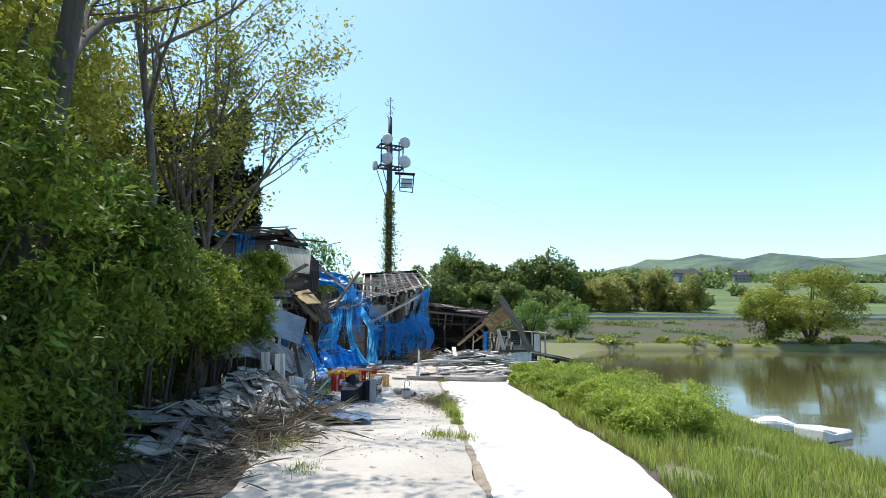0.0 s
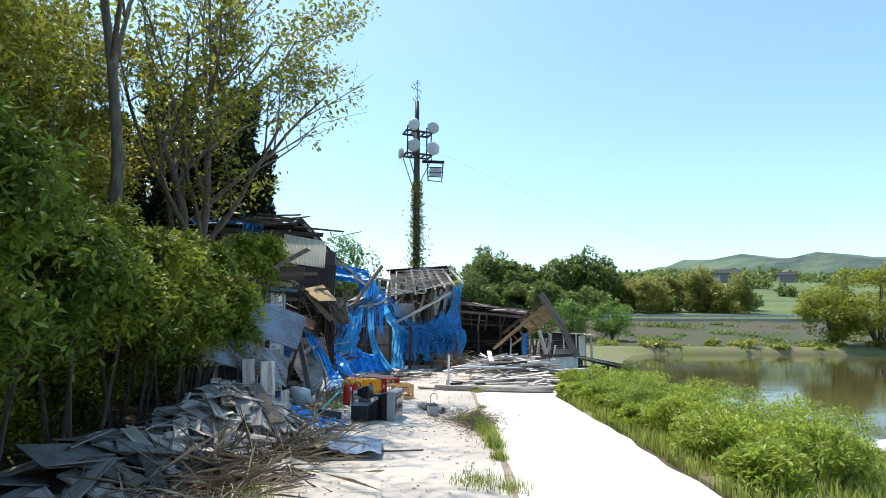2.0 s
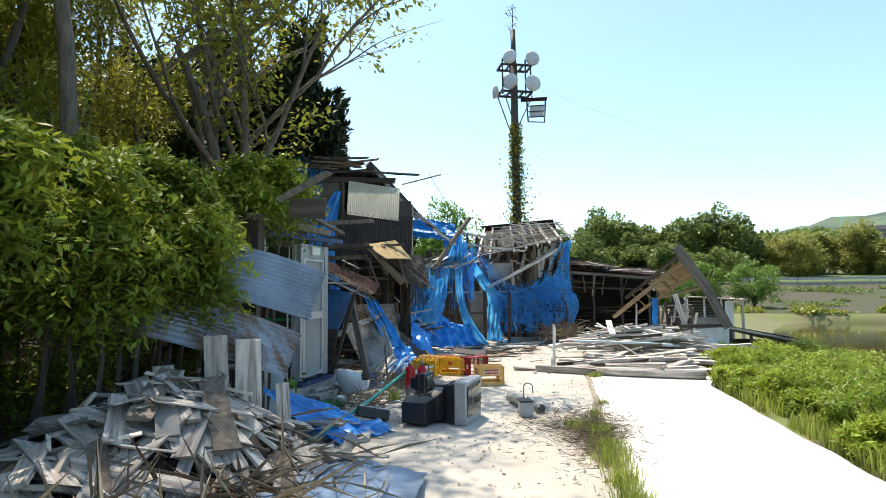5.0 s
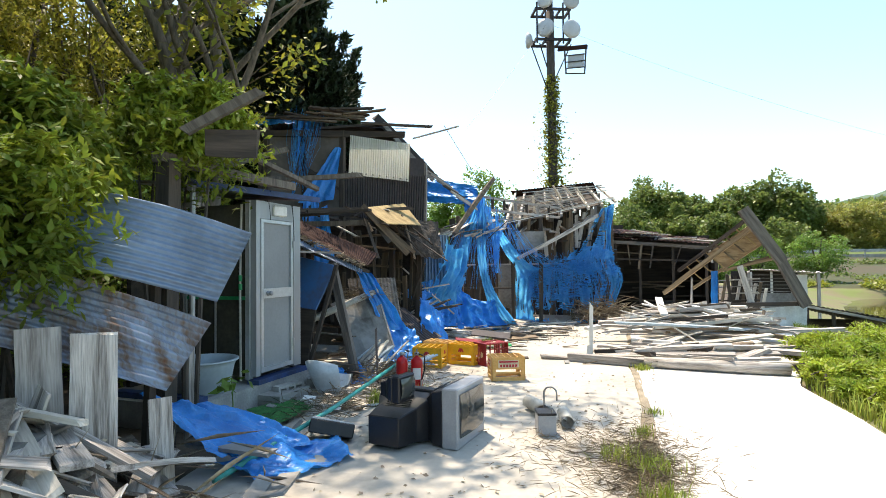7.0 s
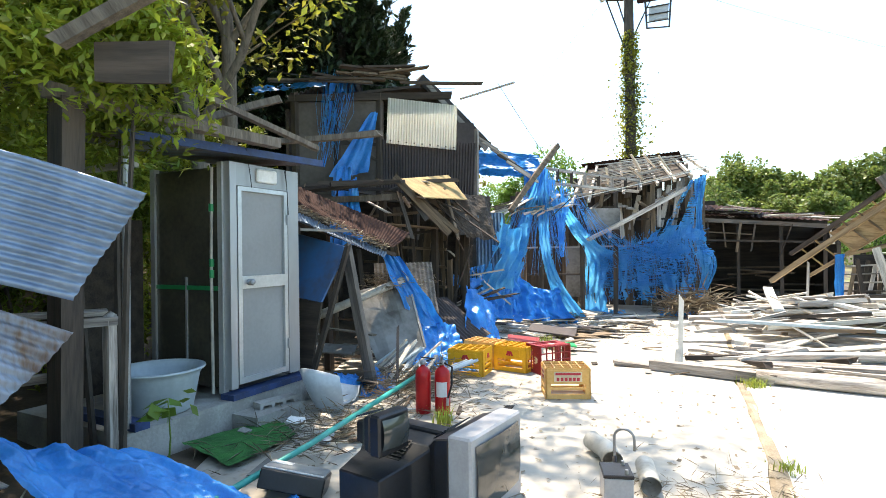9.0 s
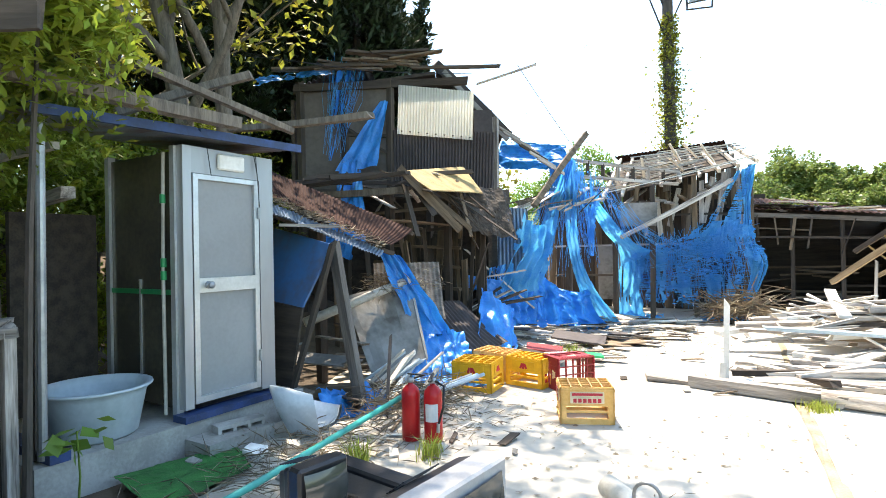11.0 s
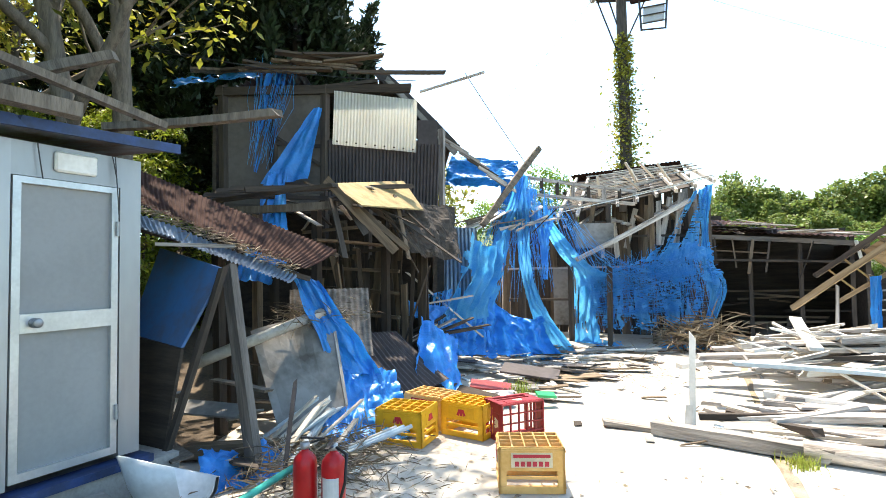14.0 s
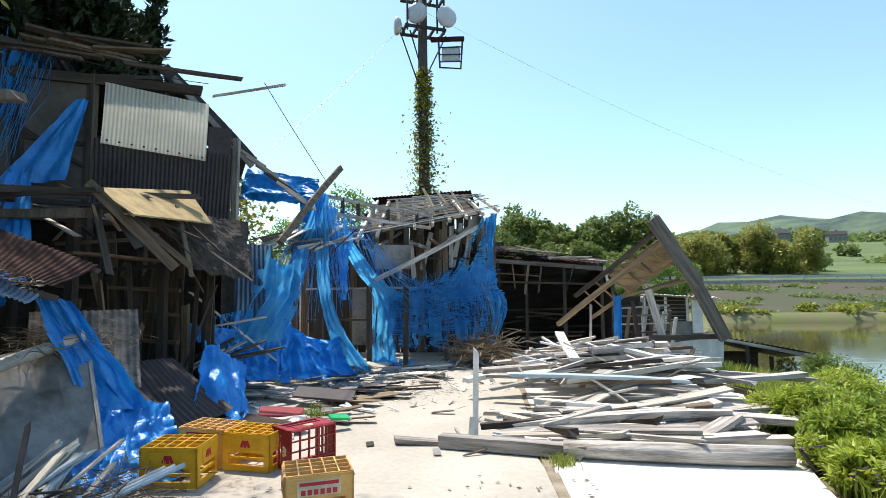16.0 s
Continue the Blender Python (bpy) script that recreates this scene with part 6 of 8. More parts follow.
# ---- trees and shrubs ----
def limb_tree(name, base, height, lean, r0, spread, seed, label, leafm=None, leaf=0.16, n_leaf=2500, bark=None, first=0.35, group="", levels=3, up=0.55, bias=(0, 0, 0), reach=(0.42, 0.66), forks=5, tuft=0.22, elong=0.5, wander=0.10, leafy=1.0):
    """A tapered trunk that forks into limbs and twigs, leaves at the twig ends."""
    r = random.Random(seed)
    h = thing(name, base, label, "tree", group)
    bm = B()
    tips = []

    def grow(p, d, length, rad, level):
        pts, rs = [p], [rad]
        n = 6 if level < 2 else 4
        for k in range(n):
            w = wander if level == 0 else 0.10
            d = (d + Vector((r.gauss(0, w), r.gauss(0, w), r.gauss(0.03, 0.06)))).normalized()
            p = p + d * length / n
            pts.append(p)
            rs.append(rad * (1 - 0.62 * (k + 1) / n))
        tube(bm, pts, rs, 8 if level == 0 else (6 if level == 1 else 4), cap=False)
        if level >= levels:
            tips.extend(pts[1:])
            return
        if level == levels - 1:
            tips.extend(pts[2:])
        m = forks if level == 0 else r.randint(3, 4)
        for k in range(m):
            u = first + (1 - first) * (k + r.random()) / m if level == 0 else 0.3 + 0.7 * (k + r.random()) / m
            i = min(n - 1, int(u * n))
            q = pts[i].lerp(pts[i + 1], u * n - i)
            a = r.uniform(0, 2 * math.pi)
            side = Vector((math.cos(a), math.sin(a), 0)) * spread
            nd = (d * 0.6 + side + Vector(bias) + Vector((0, 0, up * r.uniform(0.3, 1.1)))).normalized()
            grow(q, nd, length * r.uniform(*reach), rs[i] * 0.6, level + 1)
    grow(Vector(base), (Vector((0, 0, 1)) + Vector((*lean, 0))).normalized(), height, r0, 0)
    part("trunk", bm, bark or M_BARK, h, world=True, smooth=True)
    t = np.array([tuple(p) for p in tips])
    rr = np.random.default_rng(seed)
    t = t[rr.random(len(t)) < leafy]
    c = t[rr.integers(0, len(t), n_leaf)] + rr.normal(0, tuft, (n_leaf, 3))
    leaves("crown", c, leaf, leafm or M_LYEL, h, elong=elong, seed=seed)
    return h


def clumps(centre, radii, n, seed, shell=0.55, lumps=14, low=-0.8, lump=0.42):
    """Leaf places on an uneven crown: lumps on an ellipsoid, with gaps."""
    r = np.random.default_rng(seed)
    c, R = np.asarray(centre, float), np.asarray(radii, float)
    d = r.normal(size=(lumps, 3))
    d /= np.linalg.norm(d, axis=1, keepdims=True)
    d[:, 2] = np.maximum(d[:, 2], low)
    cl = d * r.uniform(shell, 0.85, (lumps, 1))
    rad = r.uniform(0.6, 1.2, lumps) * lump
    k = r.integers(0, lumps, n)
    e = r.normal(size=(n, 3))
    e /= np.linalg.norm(e, axis=1, keepdims=True)
    return c + R * (cl[k] + e * (rad[k] * r.uniform(0.45, 1.0, n) ** 0.5)[:, None])


def sprigs(centre, radii, n, seed, per=24, length=0.5, **how):
    """Leaf places along many arching shoots that start on an uneven crown, so that dark gaps stay between them."""
    r = np.random.default_rng(seed + 5000)
    m = n // per
    s0 = clumps(centre, radii, m, seed, **how)
    d = (s0 - np.asarray(centre)) / np.asarray(radii)
    d = d / (np.linalg.norm(d, axis=1, keepdims=True) + 1e-6) + r.normal(0, 0.45, (m, 3)) + (0, 0, 0.35)
    d /= np.linalg.norm(d, axis=1, keepdims=True)
    ln = length * r.uniform(0.5, 1.3, (m, 1, 1))
    t = r.uniform(0, 1, (m, per, 1)) ** 0.8
    p = s0[:, None, :] - d[:, None, :] * ln * 0.4 + d[:, None, :] * ln * t - np.array((0, 0, 0.55)) * ln * t * t + r.normal(0, 0.035, (m, per, 3))
    return p.reshape(-1, 3)


def shrub(name, x, y, z, radii, n, leafm, leaf, seed, label, elong=0.36, group="overgrown hedge shrubs", stems=4, droop=0.3, lumps=36, low=-0.85, bark=None, lump=0.30, root=None, shoots=False):
    g = ground_z(x, y)
    h = thing(name, (x, y, g), label, "shrub", group)
    r = random.Random(seed)
    bm = B()
    for k in range(stems):
        a = r.uniform(0, 2 * math.pi)
        top = Vector((x + radii[0] * 0.6 * math.cos(a), y + radii[1] * 0.6 * math.sin(a), z + radii[2] * r.uniform(-0.2, 0.6)))
        b = Vector(((root or (x, y))[0] + 0.2 * math.cos(a), (root or (x, y))[1] + 0.2 * math.sin(a), g - 0.05))
        tube(bm, [b, b.lerp(top, 0.5) + Vector((0.1 * r.gauss(0, 1), 0.1 * r.gauss(0, 1), 0.1)), top], [0.028, 0.02, 0.008], 5)
    part("woody_base", bm, bark or M_BARKD, h, world=True)
    leaves("foliage", (sprigs if shoots else clumps)((x, y, z), radii, n, seed, shell=0.7, lumps=lumps, low=low, lump=lump), leaf, leafm, h, elong=elong, droop=droop, seed=seed)
    return h


# the overgrown hedge beside the lane
HEDGE = ((-4.0, -2.2, 2.2, 1.5, 1.6, 2.2), (-3.9, 0.4, 2.0, 1.4, 1.6, 2.3), (-3.95, 2.4, 2.1, 1.4, 1.3, 2.4), (-4.0, 4.2, 1.9, 1.3, 1.3, 2.3), (-4.1, 5.8, 1.95, 1.25, 1.2, 1.65),
         (-4.3, 7.2, 1.9, 1.15, 1.1, 1.05), (-4.5, 8.6, 1.9, 1.05, 1.0, 0.9), (-4.7, 9.8, 2.0, 1.0, 0.9, 0.8), (-4.75, 11.0, 2.25, 0.8, 0.65, 0.66), (-4.1, 9.95, 1.55, 0.45, 0.5, 0.6), (-3.8, 10.62, 1.62, 0.42, 0.4, 0.55), (-3.6, 5.0, 0.6, 0.55, 0.8, 0.75), (-3.5, 3.4, 0.7, 0.65, 0.9, 0.85), (-4.25, 12.3, 2.65, 0.7, 0.55, 0.42),
         # back row, added to block the light between the front shrubs' stems
         (-5.9, 4.4, 1.5, 1.1, 1.6, 1.9), (-5.8, 6.6, 1.5, 1.1, 1.6, 1.9), (-5.8, 8.8, 1.5, 1.1, 1.6, 1.9), (-6.4, 11.0, 1.6, 1.1, 1.5, 1.9), (-6.9, 13.2, 1.6, 1.1, 1.5, 1.9), (-8.2, 14.8, 1.8, 1.3, 1.5, 2.0), (-8.6, 17.2, 1.8, 1.3, 1.4, 2.2))
# shrubs beyond y = 8 take the leaf colour that is brightened as if sunlit
for i, (x, y, z, a, b, c) in enumerate(HEDGE):
    shrub("shrub", x, y, z, (a, b, c), (9000 if (y > 10.5 and x > -4.5) or z < 0.8 else 21000) if y > 3 else 12000, M_LHEDGE if y > 8.0 else M_LSHRUB, 0.10, 100 + i, "dense overgrown green shrub with narrow leaves hanging over rubbish", droop=0.5, root=(-4.75, 11.3) if x > -4 and y > 10.5 else None, shoots=True, lumps=46, lump=0.22, low=-0.3 if 4.8 < y < 12 and z > 1.0 and x > -5 else -0.85)
# taller leafy trees rising behind it
for i, (x, y, z, a, b, c, n) in enumerate(((-5.9, 0.5, 5.0, 2.0, 2.0, 2.8, 12000), (-5.6, 3.4, 5.2, 1.8, 2.0, 2.9, 14000), (-6.3, 6.2, 5.2, 1.8, 1.9, 2.7, 14000), (-7.4, 8.6, 4.9, 1.8, 1.8, 2.6, 13000), (-8.6, 11.4, 4.8, 2.0, 1.9, 2.7, 12000), (-9.8, 14.2, 4.6, 1.9, 1.9, 2.6, 10000), (-12.0, 12.6, 5.4, 2.3, 2.2, 3.4, 10000), (-9.3, 13.0, 6.6, 1.9, 1.8, 2.4, 13000), (-8.2, 9.8, 6.6, 1.8, 1.8, 2.4, 12000), (-11.0, 16.0, 6.2, 2.0, 1.9, 2.6, 9000), (-11.2, 9.0, 5.2, 2.3, 2.2, 3.2, 9000))):
    h = thing("leafy_tree", (x, y, ground_z(x, y)), "bushy tree with drooping yellow-green leaves", "tree", "trees behind the hedge")
    bm = B()
    r = random.Random(i)
    for k in range(4):
        top = Vector((x + r.uniform(-1, 1), y + r.uniform(-1, 1), z + c * 0.5))
        b0 = Vector((x + r.uniform(-0.2, 0.2), y + r.uniform(-0.2, 0.2), ground_z(x, y) - 0.05))
        tube(bm, [b0, b0.lerp(top, 0.5) + Vector((r.gauss(0, 0.15), r.gauss(0, 0.15), 0)), top], [0.12, 0.09, 0.03], 7)
    part("trunk", bm, M_BARKD, h, world=True, smooth=True)
    leaves("crown", clumps((x, y, z), (a, b, c), n, 200 + i, lumps=30, low=-0.9, lump=0.36), 0.15, M_LWOOD if i % 2 else M_LOLIVE, h, elong=0.3, droop=0.6, seed=200 + i)

limb_tree("roadside_tree", (-3.85, 4.9, ground_z(-3.85, 4.9)), 7.0, (0.01, 0.02), 0.16, 0.8, 31, "dark-barked roadside tree above the hedge", M_LWOOD, 0.12, 3200, M_BARKD, first=0.5, wander=0.015, bias=(0.25, 0.5, 0.1), reach=(0.45, 0.62), leafy=0.5)
limb_tree("bare_limbed_tree", (-6.55, 11.4, ground_z(-6.55, 11.4)), 9.0, (0.30, -0.02), 0.13, 0.8, 35, "slender tree with pale bark and sparse young leaves", M_LYEL, 0.13, 3000, M_BARK, first=0.6, forks=7, bias=(0.3, -0.05, 0.1), wander=0.05, reach=(0.40, 0.55), leafy=0.35)
limb_tree("spreading_tree", (-7.0, 15.7, ground_z(-7.0, 15.7)), 6.4, (0.06, 0.02), 0.17, 0.95, 38, "spreading multi-limbed tree with sparse yellow-green spring leaves", M_LYEL, 0.165, 9500, M_BARK, leafy=0.5, first=0.3, forks=9, up=0.6, tuft=0.2, bias=(0.46, 0.05, 0.03), reach=(0.52, 0.74))
limb_tree("spreading_tree", (-7.6, 16.2, ground_z(-7.6, 16.2)), 8.4, (0.12, -0.02), 0.15, 0.8, 41, "thin spreading tree with sparse yellow-green spring leaves", M_LYEL, 0.15, 3600, M_BARK, leafy=0.35, first=0.35, forks=8, up=0.6, tuft=0.2, bias=(0.35, 0, 0.1), reach=(0.45, 0.65))


def conifer(x, y, top, rad, seed, lean=0.0):
    """A dark juniper of many upswept flame-like sprays."""
    g = ground_z(x, y)
    h = thing("conifer", (x, y, g), "dark juniper with upswept flame-like sprays", "tree", "dark junipers behind the house")
    bm = B()
    tube(bm, [(x, y, g - 0.05), (x + lean * 0.4, y, g + (top - g) * 0.5), (x + lean, y, top - 0.4)], [0.2, 0.13, 0.03], 8)
    part("trunk", bm, M_BARKD, h, world=True)
    r = np.random.default_rng(seed)
    pts = []
    for k in range(140):
        u = r.uniform(0.02, 1.0)
        z0 = g + 0.4 + (top - g - 1.0) * u
        rr = rad * (1 - u * 0.85) * r.uniform(0.45, 1.0)
        a = r.uniform(0, 2 * np.pi)
        tipv = np.array([np.cos(a) * 0.35, np.sin(a) * 0.35, 1.0]) * r.uniform(0.7, 1.4)
        s = np.array([x + lean * u + rr * np.cos(a), y + rr * np.sin(a), z0])
        v = r.uniform(0, 1, 260)
        pts.append(s + tipv * v[:, None] + r.normal(0, 0.17, (260, 3)) * (1.05 - v)[:, None])
    leaves("foliage", np.concatenate(pts), 0.25, M_LCON, h, elong=0.35, tilt=0.6, droop=-0.9, seed=seed)


for k, (x, y, top, rad, lean) in enumerate(((-8.75, 20.9, 9.3, 2.3, 0.2), (-10.6, 19.8, 8.6, 2.1, 0.2), (-12.6, 19.2, 8.2, 2.2, 0), (-10.2, 23.0, 8.8, 2.2, 0), (-14.0, 16.6, 8.0, 2.2, 0), (-8.9, 22.6, 7.4, 1.6, 0.3))):
    conifer(x, y, top, rad, 300 + k, lean)


def wood(name, spots, leafm, leaf, per, seed, label, elong=0.7):
    """A far wood: many uneven crowns in one mesh."""
    pts = []
    for i, (x, y, z0, w, hgt) in enumerate(spots):
        pts.append(clumps((x, y, z0 + hgt * 0.52), (w / 2, w / 2, hgt * 0.52), per, seed + i, lumps=26, low=-0.95, lump=0.36))
    return leaves(name, np.concatenate(pts), leaf, leafm, None, elong=elong, tilt=0.9, droop=0.1, seed=seed, label=label, category="trees", kind="stuff")


r = random.Random(77)
wood("woodland", [(-13 - r.uniform(0, 6), 2 + 2.2 * k, 1.5, r.uniform(4, 6), r.uniform(6, 9)) for k in range(16)], M_LWOOD, 0.3, 2600, 500, "shady woodland slope behind the hedge")

# far woods across the pond
r = random.Random(9)
wood("dark_wood", [(-16 + 3.3 * k + r.uniform(-1, 1), 108 + r.uniform(-5, 8), 2.0, r.uniform(7, 11), lerp_table(k, [0, 4, 6, 8, 12], [7.5, 8.5, 13.0, 10.5, 10.5]) + r.uniform(-1.0, 1.2)) for k in range(13)], M_LFAR, 0.55, 9000, 600, "dark green broadleaf wood beyond the pond")
wood("dark_wood_edge", [(-20 + 4 * k, 96 + r.uniform(-3, 3), 1.0, r.uniform(6, 8), r.uniform(5, 8)) for k in range(11)], M_LFAR, 0.5, 5000, 650, "undergrowth along the dark wood")
wood("bamboo_grove", [(22 + 3.0 * k + r.uniform(-1, 1), 106 + r.uniform(-4, 5), 2.0, r.uniform(6, 8), r.uniform(8.0, 10.5) - 0.12 * k) for k in range(10)], M_LBAMB, 0.55, 6500, 700, "pale bamboo grove beyond the pond", elong=0.45)
wood("pale_trees", [(-14, 62, -0.4, 7, 11.0), (-18, 64, -0.4, 6, 9.5), (-24, 70, -0.4, 8, 10)], M_LFRESH, 0.32, 8000, 720, "pale green trees behind the ruins")
wood("hill_wood", [(110 + 17 * k + r.uniform(-6, 6), 330 + r.uniform(-30, 40), 20, r.uniform(22, 34), r.uniform(7, 10)) for k in range(18)], M_LFAR, 2.6, 900, 740, "wooded hill foot far off")
wood("hill_wood", [(150 + 34 * k + r.uniform(-16, 16), 560 + r.uniform(-60, 60), 36, r.uniform(40, 60), r.uniform(8, 13)) for k in range(17)], M_LFAR, 5, 700, 780, "wooded slopes far off")
wood("hedgerow", [(26 + 6.5 * k + r.uniform(-3, 3), [112, 140, 165, 200][k % 4] + r.uniform(-3, 3), lerp_table([112, 140, 165, 200][k % 4], [90, 140, 250], [2, 6, 19]) - 0.3, r.uniform(5, 12), r.uniform(1.6, 4.0)) for k in range(34)], M_LFAR, 0.9, 500, 800, "rows of bushes between green terraces")
wood("bank_bushes", [(12 + 3.1 * k + r.uniform(-1, 1), 54.2 + r.uniform(-0.4, 1.4), -1.0, r.uniform(1.6, 3.2), r.uniform(0.4, 0.9)) for k in range(22)], M_LOLIVE, 0.28, 420, 850, "low grass and bushes on the far bank")
wood("field_bushes", [((_fy := r.uniform(57, 84)) * 0 + r.uniform(10, 95), _fy, lerp_table(_fy, [54, 60, 66, 84], [-0.75, -0.55, 0.0, 1.4]) - 0.1, r.uniform(1.5, 6), r.uniform(0.15, 0.55)) for k in range(120)], M_LFAR, 0.28, 220, 880, "scrubby weeds on the bare field")


def round_tree(x, y, w, hgt, leafm, leaf, n, seed, label, trunk=0.2, z0=None):
    g = ground_z(x, y) if z0 is None else z0
    h = thing("tree", (x, y, g), label, "tree")
    bm = B()
    q = random.Random(seed)
    for k in range(5):
        top = Vector((x + q.uniform(-0.3, 0.3) * w, y + q.uniform(-0.3, 0.3) * w, g + hgt * q.uniform(0.55, 0.85)))
        b0 = Vector((x + q.uniform(-0.1, 0.1), y, g - 0.2))
        tube(bm, [b0, b0.lerp(top, 0.45) + Vector((0, 0, 0.2)), top], [trunk, trunk * 0.7, 0.03], 7)
    part("trunk", bm, M_BARKD, h, world=True)
    leaves("crown", clumps((x, y, g + hgt * 0.56), (w / 2, w / 2, hgt * 0.47), n, seed, lumps=40, low=-0.9, lump=0.3), leaf, leafm, h, elong=0.5, seed=seed)


round_tree(37.0, 55.2, 11.8, 7.6, M_LOLIVE, 0.27, 22000, 901, "broad olive-green willow on the far bank")
round_tree(33.5, 56.0, 6.5, 5.2, M_LOLIVE, 0.27, 7000, 902, "smaller olive-green willow on the far bank")
round_tree(9.6, 60.0, 4.6, 4.4, M_LFRESH, 0.2, 7000, 903, "small fresh green tree across the pond", 0.12)
round_tree(13.8, 59.0, 4.8, 4.0, M_LFRESH, 0.2, 7000, 904, "small fresh green tree across the pond", 0.12)
round_tree(6.6, 58.0, 3.6, 3.0, M_LFRESH, 0.2, 5000, 905, "small fresh green tree across the pond", 0.1)

# low plants on the near bank
BANK = ((3.1, 17.6, 0.6), (3.6, 16.3, 0.85), (2.9, 15.2, 0.7), (3.7, 14.2, 0.9), (3.05, 13.2, 0.75), (4.4, 12.6, 1.0), (3.3, 11.7, 0.8), (4.7, 11.0, 1.0), (3.1, 10.2, 0.7), (4.9, 14.9, 1.0), (4.5, 17.2, 0.9), (3.6, 19.4, 0.5), (4.4, 20.8, 0.5), (4.0, 9.6, 0.8), (5.8, 13.3, 0.95), (3.0, 8.7, 0.55), (2.75, 16.4, 0.5), (2.55, 15.3, 0.45), (2.9, 18.3, 0.6), (3.4, 18.7, 0.7), (2.75, 14.3, 0.45), (2.7, 12.4, 0.45), (2.3, 16.4, 0.4), (2.35, 15.6, 0.36), (2.6, 17.3, 0.5), (2.5, 18.1, 0.5), (2.3, 16.9, 0.35), (5.6, 22.6, 0.9), (5.5, 23.2, 0.9))
for i, (x, y, s) in enumerate(BANK):
    g = ground_z(x, y)
    shrub("bank_shrub", x, y, g + 0.42 * s, (0.75 * s, 0.8 * s, 0.48 * s), 5200, M_LFERN if i < 27 else M_LSHRUB, 0.085, 920 + i, "bright green ferny shrub on the pond bank", elong=0.28, group="shrubs on the bank", stems=5, droop=-0.1, lumps=26, low=-0.3, lump=0.42)
n = 60000
yy = NR.uniform(1.0, 24, n)
uu = NR.uniform(0, 1, n) ** 1.25
pts = []
for y, u in zip(yy, uu):
    e, s = bank_edge(y) + 0.02, shore(y)
    x = e + (s - e) * u
    if noise.noise((x * 0.9, y * 0.9, 3)) > -0.25:
        pts.append((x, y, ground_z(x, y) - 0.01))
blades("grass", pts, 0.25, M_LGRASS, 0.014, seed=21, label="long green grass on the pond bank", category="grass", kind="stuff")


def tuft(x, y, rad, hgt, n, seed, label="tuft of green grass in a concrete joint"):
    q = np.random.default_rng(seed)
    b = np.stack([x + q.normal(0, rad, n), y + q.normal(0, rad * 1.3, n), np.full(n, -0.03 * min(max(y, 0), 12.5) - 0.02)], 1)
    blades("grass_tuft", b, hgt, M_LGRASS, 0.009, 0.6, seed, label=label, category="grass tuft", group="grass tufts in the joint", kind="stuff")


for i, (x, y, rad, hgt, n) in enumerate(((0.33, 8.3, 0.10, 0.16, 140), (0.02, 8.55, 0.16, 0.14, 240), (-0.12, 8.6, 0.12, 0.10, 120), (0.26, 9.7, 0.07, 0.2, 200), (0.24, 10.4, 0.08, 0.25, 260), (0.2, 10.9, 0.08, 0.25, 240), (0.16, 11.5, 0.10, 0.24, 260), (0.12, 12.0, 0.10, 0.22, 220), (0.06, 12.7, 0.09, 0.20, 200), (-0.2, 12.9, 0.10, 0.18, 200), (-0.02, 13.6, 0.06, 0.14, 120), (0.1, 14.4, 0.05, 0.12, 80), (0.02, 16.9, 0.07, 0.15, 220), (-2.5, 14.25, 0.05, 0.2, 110), (-2.9, 13.9, 0.05, 0.22, 110), (-3.3, 17.6, 0.1, 0.2, 160), (-2.75, 18.3, 0.1, 0.22, 160), (-1.6, 6.4, 0.15, 0.09, 160), (-2.2, 7.7, 0.2, 0.16, 260))):
    tuft(x, y, rad * 0.85, hgt * (0.75 if x > -1 else 1), n, 1000 + i)
# a seedling beside the cabin
h = thing("seedling", (-3.72, 12.45, -0.36), "young seedling with broad pale green leaves", "plant")
bm = B()
tube(bm, [(-3.72, 12.45, -0.38), (-3.70, 12.46, -0.1), (-3.71, 12.45, 0.16)], [0.008, 0.006, 0.004], 5)
part("stalk", bm, M_LFRESH, h, world=True)
leaves("leaf_crown", np.array((-3.71, 12.45, 0.12)) + NR.normal(0, 0.05, (16, 3)), 0.15, M_LFRESH, h, elong=0.7, droop=0.4, seed=5)

